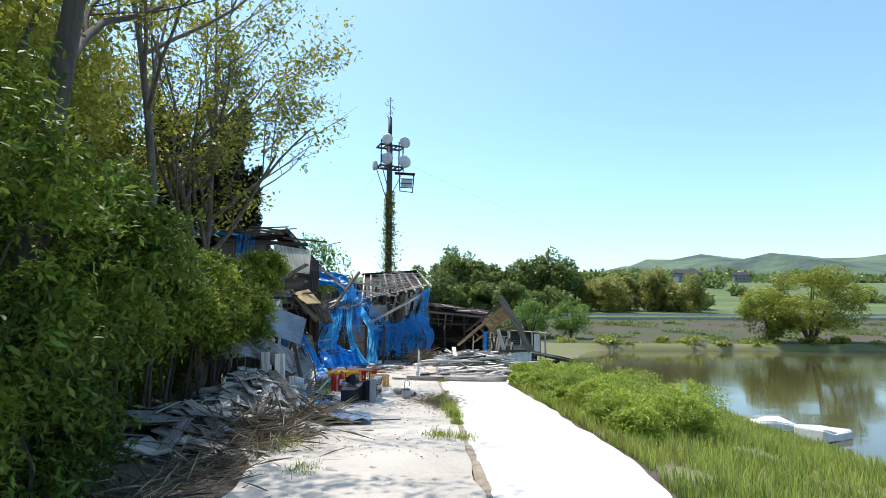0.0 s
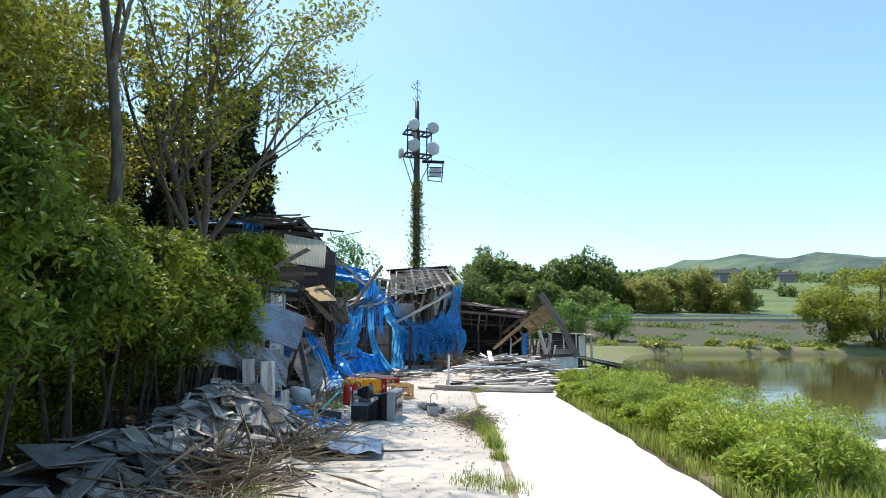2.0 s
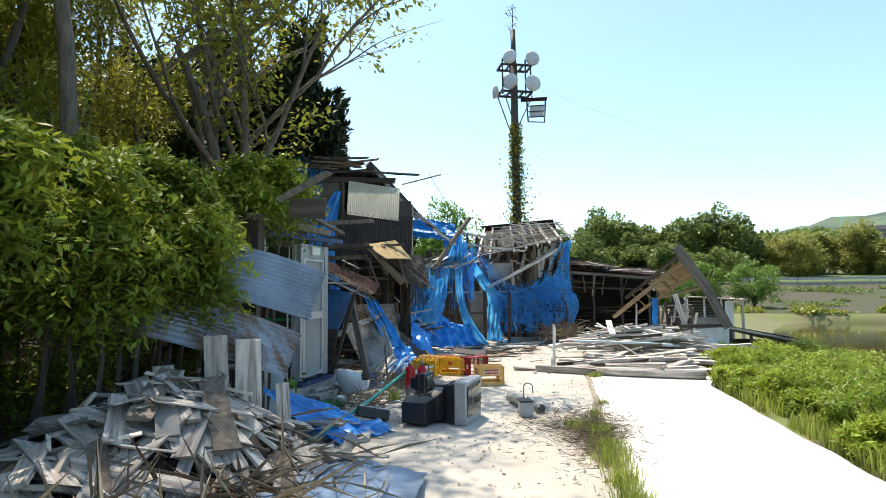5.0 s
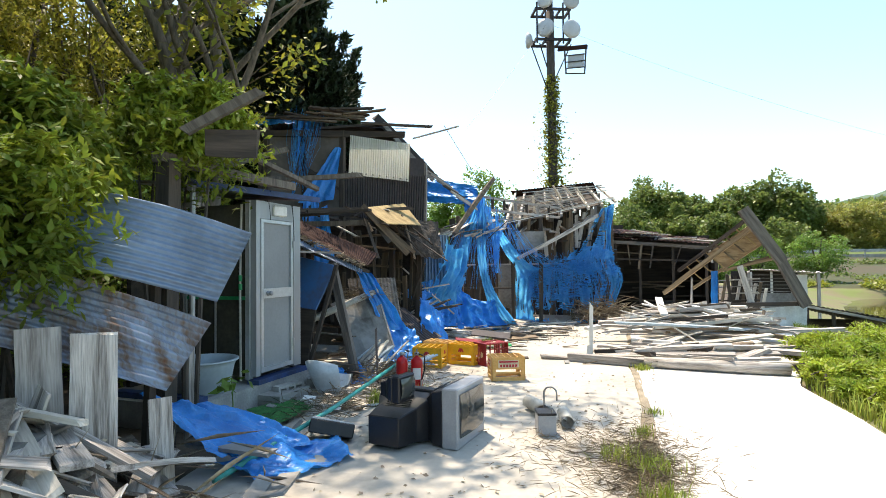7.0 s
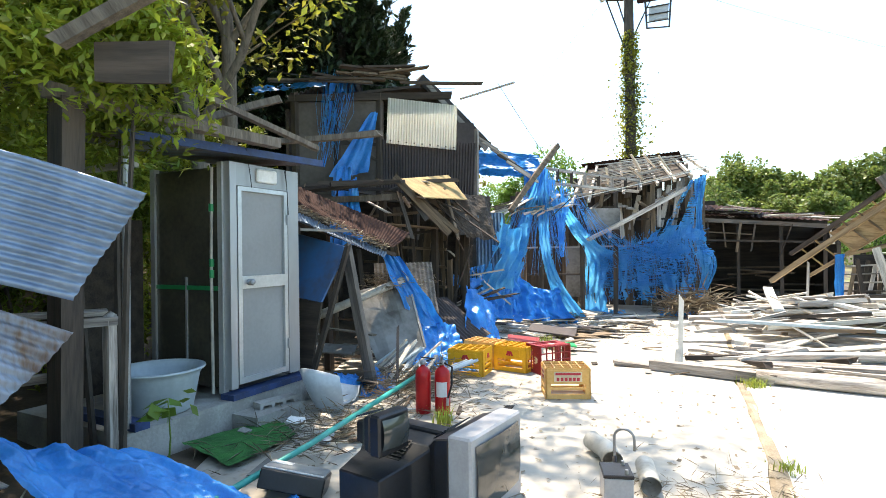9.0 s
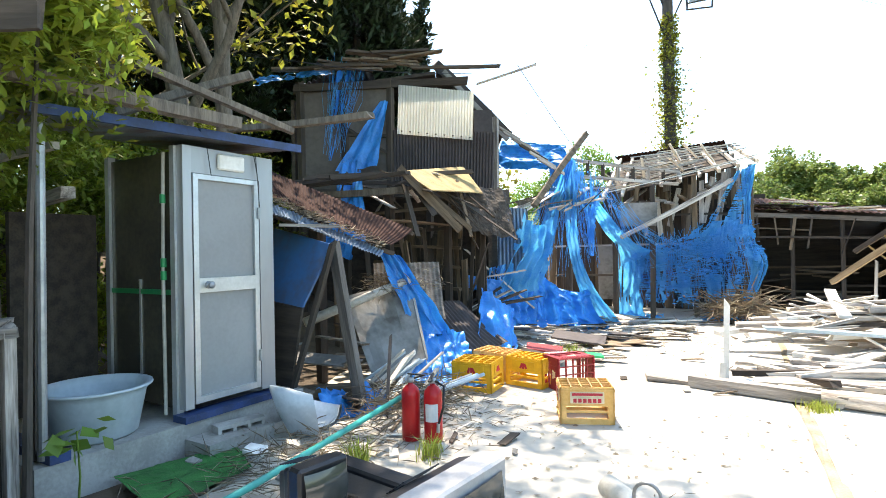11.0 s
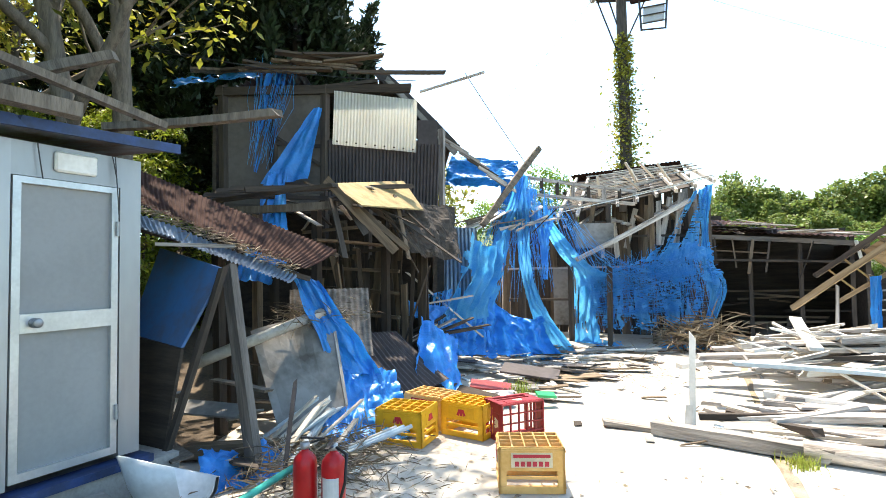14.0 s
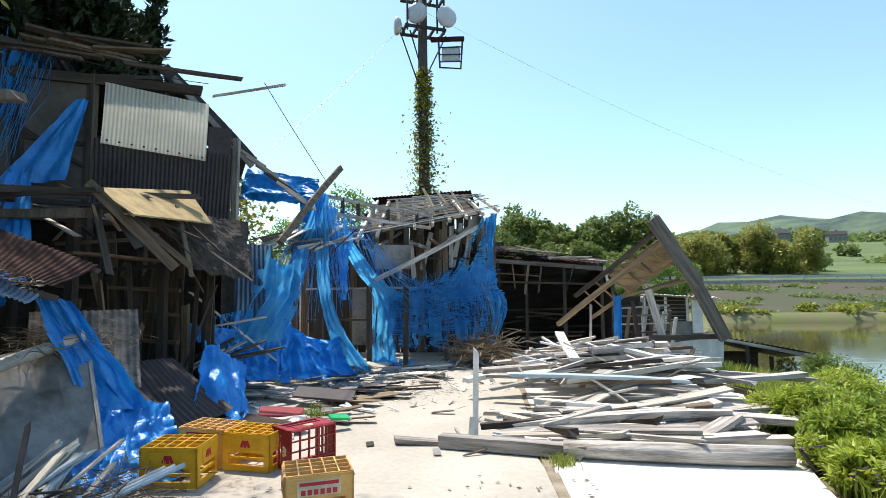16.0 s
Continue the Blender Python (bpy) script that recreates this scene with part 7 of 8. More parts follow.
# ---- loose things in the yard ----
def crate(m, material, label, print_mat, side=False):
    """A slatted bottle crate standing upside down: open grid above, printed sides, windows below."""
    W, D, H, t = 0.46, 0.36, 0.32, 0.016
    h = thing("bottle_crate", m=m, label=label, category="crate", group="bottle crates")
    for n_, (sx, L) in enumerate((((0, -1), W), ((0, 1), W), ((-1, 0), D), ((1, 0), D))):
        bm = B()
        rot = Matrix.Rotation(math.atan2(sx[0], -sx[1]), 4, 'Z')
        off = D / 2 if sx[0] == 0 else W / 2
        base = rot @ Matrix.Translation((0, -off + t / 2, 0))
        for x0, x1, z0, z1 in ((-L / 2, L / 2, 0.155, H - 0.01), (-L / 2, L / 2, 0.0, 0.05), (-L / 2, -L / 2 + 0.055, 0.05, 0.155), (L / 2 - 0.055, L / 2, 0.05, 0.155), (-L / 2 + 0.055, L / 2 - 0.055, 0.098, 0.118)):
            box(bm, (x1 - x0, t, z1 - z0), base @ Matrix.Translation(((x0 + x1) / 2, 0, (z0 + z1) / 2)))
        box(bm, (L + 0.008, t + 0.008, 0.014), base @ Matrix.Translation((0, 0, H - 0.03)))
        box(bm, (L + 0.008, t + 0.008, 0.012), base @ Matrix.Translation((0, 0, 0.045)))
        w = part("side", bm, material, h)
        bm = B()
        k = 0.62 if L == W else 0.5
        box(bm, (L * k, 0.004, 0.1), base @ Matrix.Translation((0, -t / 2 - 0.003, 0.23)))
        lab = part("print_panel", bm, print_mat[0], w)
        if print_mat[0] is material:
            for q_, sh in ((-1, 24), (0, 0), (1, -24)):
                bm = B()
                box(bm, (0.026, 0.003, 0.060), base @ Matrix.Translation((q_ * 0.026, -t / 2 - 0.006, 0.228)) @ Matrix.Rotation(radians(sh), 4, 'Y'))
                part("emblem_bar", bm, print_mat[1], w)
        else:
            for q_ in range(6):
                bm = B()
                box(bm, (L * k * 0.10, 0.003, 0.034), base @ Matrix.Translation(((q_ - 2.5) * L * k * 0.145, -t / 2 - 0.006, 0.205)))
                part("print_bar", bm, print_mat[1], w)
            bm = B()
            box(bm, (L * k * 0.9, 0.003, 0.022), base @ Matrix.Translation((0, -t / 2 - 0.006, 0.258)))
            part("print_band", bm, print_mat[1], w)
    for k in range(6):
        bm = B()
        box(bm, (0.010, D - 0.01, 0.022), Matrix.Translation((-W / 2 + W * k / 5 * 0.96 + 0.01, 0, H - 0.012)))
        part("grid_bar", bm, material, h)
    for k in range(5):
        bm = B()
        box(bm, (W - 0.01, 0.010, 0.022), Matrix.Translation((0, -D / 2 + D * k / 4 * 0.95 + 0.01, H - 0.013)))
        part("grid_bar", bm, material, h)
    return h


crate(pose(-1.78, 15.68, -0.372, 0, 0, 24), M_ORG, "faded orange bottle crate upside down on bright concrete", (M_CREAM, M_REDLAB))
crate(pose(-3.10, 16.18, -0.36, 2, 0, 4), M_YEL, "yellow bottle crate upside down beside the blue tarpaulin", (M_YEL, M_REDLAB))
crate(pose(-3.14, 16.74, -0.36, 0, 2, -4), M_ORG, "faded orange bottle crate behind the yellow ones", (M_REDLAB, M_CREAM))
crate(pose(-2.66, 16.64, -0.37, 0, 0, -8), M_YEL, "yellow bottle crate upside down among rubble", (M_YEL, M_REDLAB))
crate(pose(-2.26, 16.72, -0.21, 90, 0, 52) @ pose(0, 0, -0.16), M_MAROON, "dark red bottle crate lying on its side", (M_MAROON, M_CREAM))


def crt(m, w, hh, d, shell, label, front=None, fd=0.12):
    """A tube television: front shell, bulged screen, tapered back."""
    h = thing("television", m=m, label=label, category="television", group="dumped televisions")
    bm = B()
    box(bm, (w, fd, hh), Matrix.Translation((0, -fd / 2, hh / 2)), 0.012)
    part("front_shell", bm, front or shell, h)
    bm = B()
    g = []
    for i in range(11):
        for j in range(9):
            u, v = i / 10 * 2 - 1, j / 8 * 2 - 1
            g.append(bm.verts.new((u * w * 0.42, -fd - 0.004 - 0.03 * (1 - 0.5 * u * u - 0.5 * v * v), hh * 0.54 + v * hh * 0.36)))
    for i in range(10):
        for j in range(8):
            bm.faces.new((g[i * 9 + j], g[(i + 1) * 9 + j], g[(i + 1) * 9 + j + 1], g[i * 9 + j + 1]))
    part("screen", bm, M_SCREEN, h, "dusty tube screen", smooth=True)
    bm = B()
    rings = []
    for y, k, z0 in ((0, 0.97, 0.01), (d * 0.3, 0.9, 0.02), (d * 0.55, 0.66, 0.03), (d, 0.52, 0.04)):
        rings.append([bm.verts.new((sx * w / 2 * k, y, z)) for sx, z in ((-1, z0), (1, z0), (1, hh * (0.35 + 0.62 * k)), (-1, hh * (0.35 + 0.62 * k)))])
    for a, b in zip(rings, rings[1:]):
        for k in range(4):
            bm.faces.new((a[k], b[k], b[(k + 1) % 4], a[(k + 1) % 4]))
    bm.faces.new(rings[0])
    bm.faces.new(rings[-1][::-1])
    bmesh.ops.recalc_face_normals(bm, faces=bm.faces)
    bmesh.ops.bevel(bm, geom=bm.edges[:], offset=0.008, segments=1, affect='EDGES')
    part("tube_housing", bm, shell, h)
    for k in range(7):
        bm = B()
        box(bm, (w * 0.4, 0.012, 0.006), pose(0, d * 0.32 + 0.02 * k, hh * (0.93 - 0.028 * k), -25, 0, 0))
        part("vent_rib", bm, M_BLACK, h)
    return h


crt(pose(-2.06, 12.97, -0.372, 0, 0, 172), 0.60, 0.43, 0.50, M_BLACK, "black tube television with its tapered back outward")
crt(pose(-1.63, 12.98, -0.372, 0, 0, 84), 0.64, 0.52, 0.36, M_BLACK, "silver-fronted tube television standing on the concrete", M_GREYPL, 0.15)
crt(pose(-2.02, 12.58, 0.04, 0, 0, 80), 0.25, 0.23, 0.16, M_BLACK, "small black monitor on top of a television", M_BLACK, 0.08)
# flat box between them
bm = B()
box(bm, (0.40, 0.30, 0.07), None, 0.006)
solo("disc_player", bm, M_BLACK, pose(-1.86, 13.35, -0.34, 0, 0, 12), "flat black player lying on the ground", "player")


def make_device():
    h = thing("alarm_box", m=pose(-2.72, 12.62, -0.27, -14, 12, 28), label="grey metal control box lying tilted on rubble", category="box")
    bm = B()
    box(bm, (0.40, 0.30, 0.12), None, 0.008)
    part("case", bm, M_BLACK, h)
    bm = B()
    box(bm, (0.38, 0.28, 0.012), Matrix.Translation((0, 0, 0.066)), 0.003)
    part("cover_plate", bm, M_STEEL, h, "scratched grey cover plate")
    bm = B()
    box(bm, (0.13, 0.10, 0.003), Matrix.Translation((-0.11, 0.06, 0.0745)))
    part("paper_label", bm, M_WHITE, h, "white paper label")


make_device()


def extinguisher(x, y, rz, label, tilt=0):
    h = thing("fire_extinguisher", m=pose(x, y, -0.372, tilt, 0, rz), label=label, category="fire extinguisher", group="fire extinguishers")
    bm = B()
    lathe(bm, [(0.068, 0), (0.074, 0.012), (0.074, 0.36), (0.068, 0.40), (0.045, 0.43), (0.022, 0.445), (0.022, 0.46)], 24)
    part("cylinder", bm, M_RED, h, smooth=True)
    bm = B()
    lathe(bm, [(0.028, 0.46), (0.030, 0.475), (0.030, 0.495), (0.016, 0.50)], 12)
    part("valve", bm, M_STEEL, h, smooth=True)
    bm = B()
    box(bm, (0.022, 0.15, 0.010), pose(0, -0.05, 0.515, 12, 0, 0))
    box(bm, (0.022, 0.12, 0.008), pose(0, -0.05, 0.49, -8, 0, 0))
    part("lever", bm, M_BLACK, h)
    bm = B()
    tube(bm, [(0.02, -0.01, 0.48), (0.10, -0.05, 0.45), (0.10, -0.085, 0.30), (0.06, -0.09, 0.16)], 0.010, 8)
    part("hose", bm, M_BLACK, h, smooth=True)
    bm = B()
    tube(bm, [(0.06, -0.09, 0.17), (0.055, -0.09, 0.10)], 0.014, 8)
    part("nozzle", bm, M_STEEL, h)
    bm = B()
    for a in range(-3, 3):
        p = [Vector((0.0755 * math.sin(radians(q * 14)), -0.0755 * math.cos(radians(q * 14)), z)) for q, z in ((a, 0.17), (a + 1, 0.17), (a + 1, 0.31), (a, 0.31))]
        bm.faces.new([bm.verts.new(v) for v in p])
    part("label_sheet", bm, M_DISH, h, "pale instruction label")


extinguisher(-2.84, 14.5, 150, "dented red fire extinguisher standing among dry twigs")
extinguisher(-2.66, 14.55, 20, "red fire extinguisher with black hose and pale label")


def make_battery():
    h = thing("car_battery", m=pose(-0.88, 13.38, -0.374, 0, 0, 18), label="grey car battery standing on the concrete", category="battery")
    bm = B()
    box(bm, (0.17, 0.20, 0.19), Matrix.Translation((0, 0, 0.095)), 0.006)
    part("case", bm, M_GREYPL, h)
    bm = B()
    box(bm, (0.176, 0.206, 0.022), Matrix.Translation((0, 0, 0.20)), 0.004)
    part("lid", bm, M_BLACK, h, "dark lid")
    for y in (-0.07, 0.07):
        bm = B()
        lathe(bm, [(0.012, 0.21), (0.010, 0.235)], 10, Matrix.Translation((0.05, y, 0)))
        part("terminal", bm, M_STEEL, h)


make_battery()


def make_gooseneck():
    h = thing("gooseneck_pipe", (-0.93, 13.62, -0.374), "thin chrome gooseneck pipe standing on the concrete", "pipe")
    x, y, z = -0.93, 13.62, -0.374
    bm = B()
    pts = [(x, y, z), (x, y, z + 0.30)] + [(x + 0.062 - 0.062 * math.cos(a), y, z + 0.32 + 0.062 * math.sin(a)) for a in (math.pi * k / 8 for k in range(9))] + [(x + 0.124, y, z + 0.25)]
    tube(bm, pts, 0.009, 8)
    part("pipe_bend", bm, M_STEEL, h, "bent chrome pipe", world=True, smooth=True)
    bm = B()
    tube(bm, [(x, y, z), (x, y, z + 0.2)], 0.014, 10)
    part("grip", bm, M_IRON, h, "dark sleeve", world=True, smooth=True)
    bm = B()
    lathe(bm, [(0.04, 0.0), (0.04, 0.008), (0.016, 0.014)], 14, Matrix.Translation((x, y, z)))
    part("foot_plate", bm, M_STEEL, h, world=True)


make_gooseneck()


def pipe(pts, r, material, label, name="pipe"):
    """A hollow pipe with a thick rim."""
    bm = B()
    tube(bm, pts, r, 18, cap=False)
    tube(bm, pts[::-1], r * 0.90, 18, cap=False)
    return solo(name, bm, material, None, label, "pipe", "plastic drain pipes", smooth=True)


pipe([(-0.70, 13.55, -0.305), (-0.74, 13.72, -0.305), (-0.78, 13.9, -0.305)], 0.062, M_PVC, "pale plastic drain pipe lying on the concrete")
pipe([(-0.98, 13.85, -0.30), (-1.06, 14.05, -0.30), (-1.2, 14.2, -0.295)], 0.07, M_PVC, "short pale pipe elbow lying on the concrete")

# the teal pole, the green turf mat, block, basin
bm = B()
tube(bm, [(-2.87, 11.3, -0.28), (-2.93, 13.0, -0.20), (-2.96, 14.6, -0.05)], 0.022, 12)
solo("pole", bm, M_TEAL, None, "long teal plastic pole across the rubble", "pole", smooth=True)
solo("turf_mat", cloth([(-4.10, 12.85, -0.33), (-3.38, 12.7, -0.33), (-3.42, 13.42, -0.32), (-4.0, 13.7, -0.32)], 24, 24, 0.03, 3, 61), M_GREENMAT, None, "ragged green artificial turf mat on the ground", "mat")


def make_block():
    h = thing("concrete_block", m=pose(-4.02, 13.78, -0.38, 0, 0, 78), label="grey hollow concrete block beside the cabin step", category="block")
    bm = B()
    for z in (0.0, 0.16):
        box(bm, (0.39, 0.12, 0.03), Matrix.Translation((0, 0, z + 0.015)))
    for x in (-0.18, -0.06, 0.06, 0.18):
        box(bm, (0.03, 0.12, 0.13), Matrix.Translation((x, 0, 0.095)))
    part("block_body", bm, M_CONC_OLD, h)


make_block()


def make_basin():
    h = thing("broken_basin", m=pose(-3.66, 14.25, -0.37, 0, -12, 40), label="broken pale porcelain basin lying in rubble", category="basin")
    bm = B()
    prof = [(0.10, 0.0), (0.16, 0.03), (0.20, 0.12), (0.22, 0.22), (0.205, 0.22), (0.18, 0.12), (0.14, 0.05), (0.05, 0.03)]
    n = 20
    rings = []
    for r_, z in prof:
        rings.append([bm.verts.new((r_ * math.cos(a) * 1.25, r_ * math.sin(a), z * (1.45 + 0.8 * math.cos(a + 2.6)))) for a in (2 * math.pi * k / n for k in range(n))])
    for a, b in zip(rings, rings[1:]):
        for k in range(n - 4):
            bm.faces.new((a[k], a[(k + 1) % n], b[(k + 1) % n], b[k]))
    part("bowl", bm, M_PORC, h, smooth=True)


make_basin()
for x, y, s, rz, m_ in ((-3.62, 13.6, 0.15, 30, M_WHITE), (-3.5, 13.85, 0.12, 70, M_PALE), (-4.05, 14.45, 0.2, 10, M_CONC_OLD), (-3.9, 13.3, 0.1, 5, M_CONC_OLD)):
    bm = B()
    box(bm, (s, s * 0.7, s * 0.7), None, 0.01)
    for v in bm.verts:
        v.co += Vector((RNG.uniform(-1, 1), RNG.uniform(-1, 1), RNG.uniform(-1, 1))) * s * 0.12
    solo("rubble_chunk", bm, m_, pose(x, y, -0.38 + s * 0.3, 15, 20, rz), "broken pale chunk of rubble", "rubble", "rubble by the cabin")

# ---- timbers over the cabin, the bench, the leaning sheets ----
plank_thing("timber", (-4.0, 11.85, 2.20), (-3.92, 13.75, 2.17), 0.11, 0.09, M_BARK, 0, "heavy grey timber lying across the cabin roof", "timber", "fallen timbers")
plank_thing("timber", (-4.1, 13.05, 2.48), (-3.95, 14.35, 2.22), 0.07, 0.05, M_BARK, 0, "thin grey batten leaning over the cabin roof", "timber", "fallen timbers")
plank_thing("timber", (-5.35, 14.75, 2.50), (-3.85, 15.3, 2.55), 0.09, 0.07, M_BARK, 0, "grey timber sticking out behind the cabin", "timber", "fallen timbers")
plank_thing("timber", (-5.0, 13.4, 2.35), (-4.3, 14.2, 2.75), 0.08, 0.07, M_BARK, 0, "broken grey timber jutting from the shrubs", "timber", "fallen timbers")
plank_thing("timber", (-3.5, 11.65, 2.32), (-3.02, 12.0, 2.70), 0.08, 0.08, M_BARK, 0, "broken grey timber jutting from the shrubs", "timber", "fallen timbers")
plank_thing("post", (-4.02, 11.95, -0.4), (-4.0, 11.98, 2.16), 0.16, 0.14, M_DARK, 0, "weathered dark post of a vanished shelter", "post", "fallen timbers")
plank_thing("nest_board", (-3.45, 11.85, 2.27), (-3.08, 12.05, 2.27), 0.03, 0.24, M_DARK, 0, "weathered brown board hung in the branches", "board")


def make_bench():
    h = thing("work_bench", (-4.2, 12.0, -0.37), "low grey wooden bench frame against the sheets", "bench")
    for a, b, w in (((-4.04, 12.26, -0.37), (-4.03, 12.25, 0.74), 0.07), ((-4.5, 11.7, -0.37), (-4.5, 11.7, 0.72), 0.08), ((-4.6, 11.55, 0.70), (-4.0, 12.28, 0.72), 0.08), ((-4.5, 11.6, 0.35), (-4.1, 12.1, 0.38), 0.07)):
        plank_part("leg" if abs(a[2] - b[2]) > 0.5 else "rail", a, b, w, 0.06, M_GREY, h)
    plank_part("seat_board", (-4.75, 11.6, 0.76), (-4.15, 12.3, 0.77), 0.26, 0.03, M_GREY, h)


make_bench()
h = thing("leaning_roof_sheet", (-3.5, 11.2, -0.3), "blue-grey corrugated sheet leaning over the rubbish heap", "sheet", "fallen corrugated sheets")
part("sheet", corrugated([(-4.08, 10.62, 1.92), (-4.12, 10.24, 1.42), (-2.96, 11.43, 0.97), (-2.93, 11.78, 1.49)], 0.05, 0.010, 10, 0.05, 71), M_GALV, h, world=True, smooth=True)
plank_part("support", (-3.5, 11.3, -0.3), (-3.4, 11.3, 1.28), 0.06, 0.06, M_DARK, h)
h = thing("leaning_roof_sheet", (-3.5, 10.8, -0.3), "rust-streaked corrugated sheet bowed over the rubbish heap", "sheet", "fallen corrugated sheets")
part("sheet", corrugated([(-4.25, 10.25, 1.42), (-4.25, 9.85, 1.02), (-2.98, 10.98, 0.40), (-3.08, 11.5, 0.80)], 0.05, 0.010, 12, 0.11, 72), M_GALVRUST, h, world=True, smooth=True)
plank_part("support", (-3.7, 10.7, -0.3), (-3.65, 10.7, 0.92), 0.06, 0.06, M_DARK, h)
for p0, p1, w, rl in (((-3.27, 10.40, -0.1), (-3.35, 10.42, 0.86), 0.23, 62), ((-3.08, 10.56, -0.1), (-3.13, 10.60, 0.83), 0.25, 56), ((-3.55, 10.15, -0.1), (-3.72, 10.2, 0.62), 0.20, 70), ((-2.9, 10.9, -0.25), (-2.97, 10.93, 0.36), 0.14, 50), ((-3.42, 10.28, -0.1), (-3.2, 10.36, 0.55), 0.12, 66)):
    plank_thing("leaning_board", p0, p1, w, 0.018, M_GREY, rl, "grey splintered board standing in the rubbish heap", "board", "boards of the grey heap")


# ---- the heap of silvered boards ----
def heap_z(x, y):
    return -0.33 + 0.72 * math.exp(-((x + 3.35) / 0.85) ** 2 - ((y - 9.9) / 0.95) ** 2) + 0.35 * math.exp(-((x + 4.0) / 0.9) ** 2 - ((y - 8.3) / 1.2) ** 2)


bm = B()
vs = {}
for i in range(31):
    for j in range(41):
        x, y = -5.0 + i * 0.1, 6.6 + j * 0.125
        e = min(1, min(i, 30 - i, j, 40 - j) / 4)
        vs[i, j] = bm.verts.new((x, y, (heap_z(x, y) - 0.06) * e + (ground_z(x, y) - 0.05) * (1 - e) + 0.05 * noise.noise((x * 5, y * 5, 2))))
for i in range(30):
    for j in range(40):
        bm.faces.new((vs[i, j], vs[i + 1, j], vs[i + 1, j + 1], vs[i, j + 1]))
solo("rubbish_mound", bm, M_SOIL, None, "mound of dark rotten rubbish under grey boards", "mound", kind="structure")
q = random.Random(21)
for k in range(270):
    x = q.gauss(-3.35, 0.62)
    y = q.gauss(9.75, 0.75) if k % 4 else q.uniform(6.8, 9)
    x = min(max(x, -4.9), -2.05)
    a = q.gauss(radians(-25), 0.6)
    L = q.uniform(0.25, 0.95)
    d = Vector((math.cos(a), math.sin(a), 0)) * L / 2
    z0, z1 = heap_z(x - d.x, y - d.y), heap_z(x + d.x, y + d.y)
    zc = heap_z(x, y)
    lift = q.uniform(0.0, 0.12) + max(0, zc - (z0 + z1) / 2) * 0.9
    p0, p1 = Vector((x - d.x, y - d.y, z0 + lift + q.uniform(-0.05, 0.08))), Vector((x + d.x, y + d.y, z1 + lift + q.uniform(-0.05, 0.08)))
    plank_thing("board", p0, p1, q.uniform(0.06, 0.21), q.uniform(0.012, 0.035), (M_GREY, M_GREY, M_PALE, M_GREY, M_BARK, M_GREY, M_SLATE)[k % 7], q.uniform(-28, 28), "splintered silver-grey board in the rubbish heap", "board", "boards of the grey heap", bow=0.02)
for k in range(8):
    x, y = q.uniform(-4.5, -3.4), q.uniform(6.2, 8.8)
    bm = B()
    w, l = q.uniform(0.3, 0.6), q.uniform(0.5, 0.9)
    box(bm, (l, w, 0.012))
    solo("old_panel", bm, M_SLATE, pose(x, y, heap_z(x, y) + 0.12, q.uniform(-18, 18), q.uniform(-18, 18), q.uniform(0, 180)), "stained grey panel thrown on the rubbish heap", "panel", "panels in the heap")


def brush(name, cx, cy, sx, sy, z, zs, n, length, seed, label, material=None):
    q_ = np.random.default_rng(seed)
    c = np.stack([q_.normal(cx, sx, n), q_.normal(cy, sy, n), z + np.abs(q_.normal(0, zs, n))], 1)
    leaves(name, c, length, material or M_TWIG, None, elong=0.028, tilt=0.35, droop=0.05, seed=seed, label=label, category="dry twigs", kind="stuff")


brush("dry_brush", -2.8, 9.0, 0.42, 0.75, -0.24, 0.10, 1700, 0.6, 31, "tangle of dry twigs beside the heap")
brush("dry_brush", -2.7, 6.4, 0.35, 1.2, -0.22, 0.06, 700, 0.45, 32, "dry twigs at the hedge foot")
brush("dry_brush", -3.4, 15.3, 0.25, 0.35, -0.34, 0.09, 900, 0.26, 33, "dry stalks among the rubble")
brush("dry_brush", -2.85, 15.0, 0.40, 0.40, -0.37, 0.012, 380, 0.18, 34, "dry stalks spread on the concrete")
brush("dry_brush", -3.35, 13.7, 0.28, 0.45, -0.36, 0.04, 600, 0.22, 35, "dry stalks beside the turf mat")
brush("dry_brush", -0.35, 13.0, 0.36, 0.5, -0.372, 0.012, 1500, 0.13, 36, "dry litter in the concrete joint")
brush("dry_brush", 0.0, 12.0, 0.16, 0.8, -0.36, 0.014, 1400, 0.13, 37, "dry litter in the concrete joint")
brush("dry_brush", 0.02, 12.7, 0.22, 0.55, -0.365, 0.016, 1500, 0.15, 46, "dry litter in the concrete joint")
brush("dry_brush", -0.85, 22.9, 0.30, 0.25, -0.2, 0.16, 500, 0.6, 38, "heap of dry branches before the rack", M_TWIG)
brush("dry_brush", -4.3, 16.4, 0.16, 0.25, 0.68, 0.08, 700, 0.2, 39, "dry vine tangle on the rusty sheet")
brush("dry_brush", -2.6, 20.4, 0.9, 0.9, -0.355, 0.02, 500, 0.2, 40, "dry litter among the rubble")

for k in range(60):
    x, y = q.gauss(-3.05, 0.55), q.gauss(9.6, 0.8)
    x = min(max(x, -4.6), -2.05)
    a, L = q.uniform(0, 6.28), q.uniform(0.12, 0.4)
    z = heap_z(x, y) + q.uniform(0.06, 0.2)
    plank_thing("splinter", (x, y, z), (x + math.cos(a) * L, y + math.sin(a) * L, heap_z(x + math.cos(a) * L, y + math.sin(a) * L) + q.uniform(0.08, 0.22)), q.uniform(0.02, 0.06), 0.012, (M_PALE, M_GREY, M_DARK, M_BROWN)[k % 4], q.uniform(-40, 40), "short splinter of weathered wood on the heap", "splinter", "splinters on the heap")

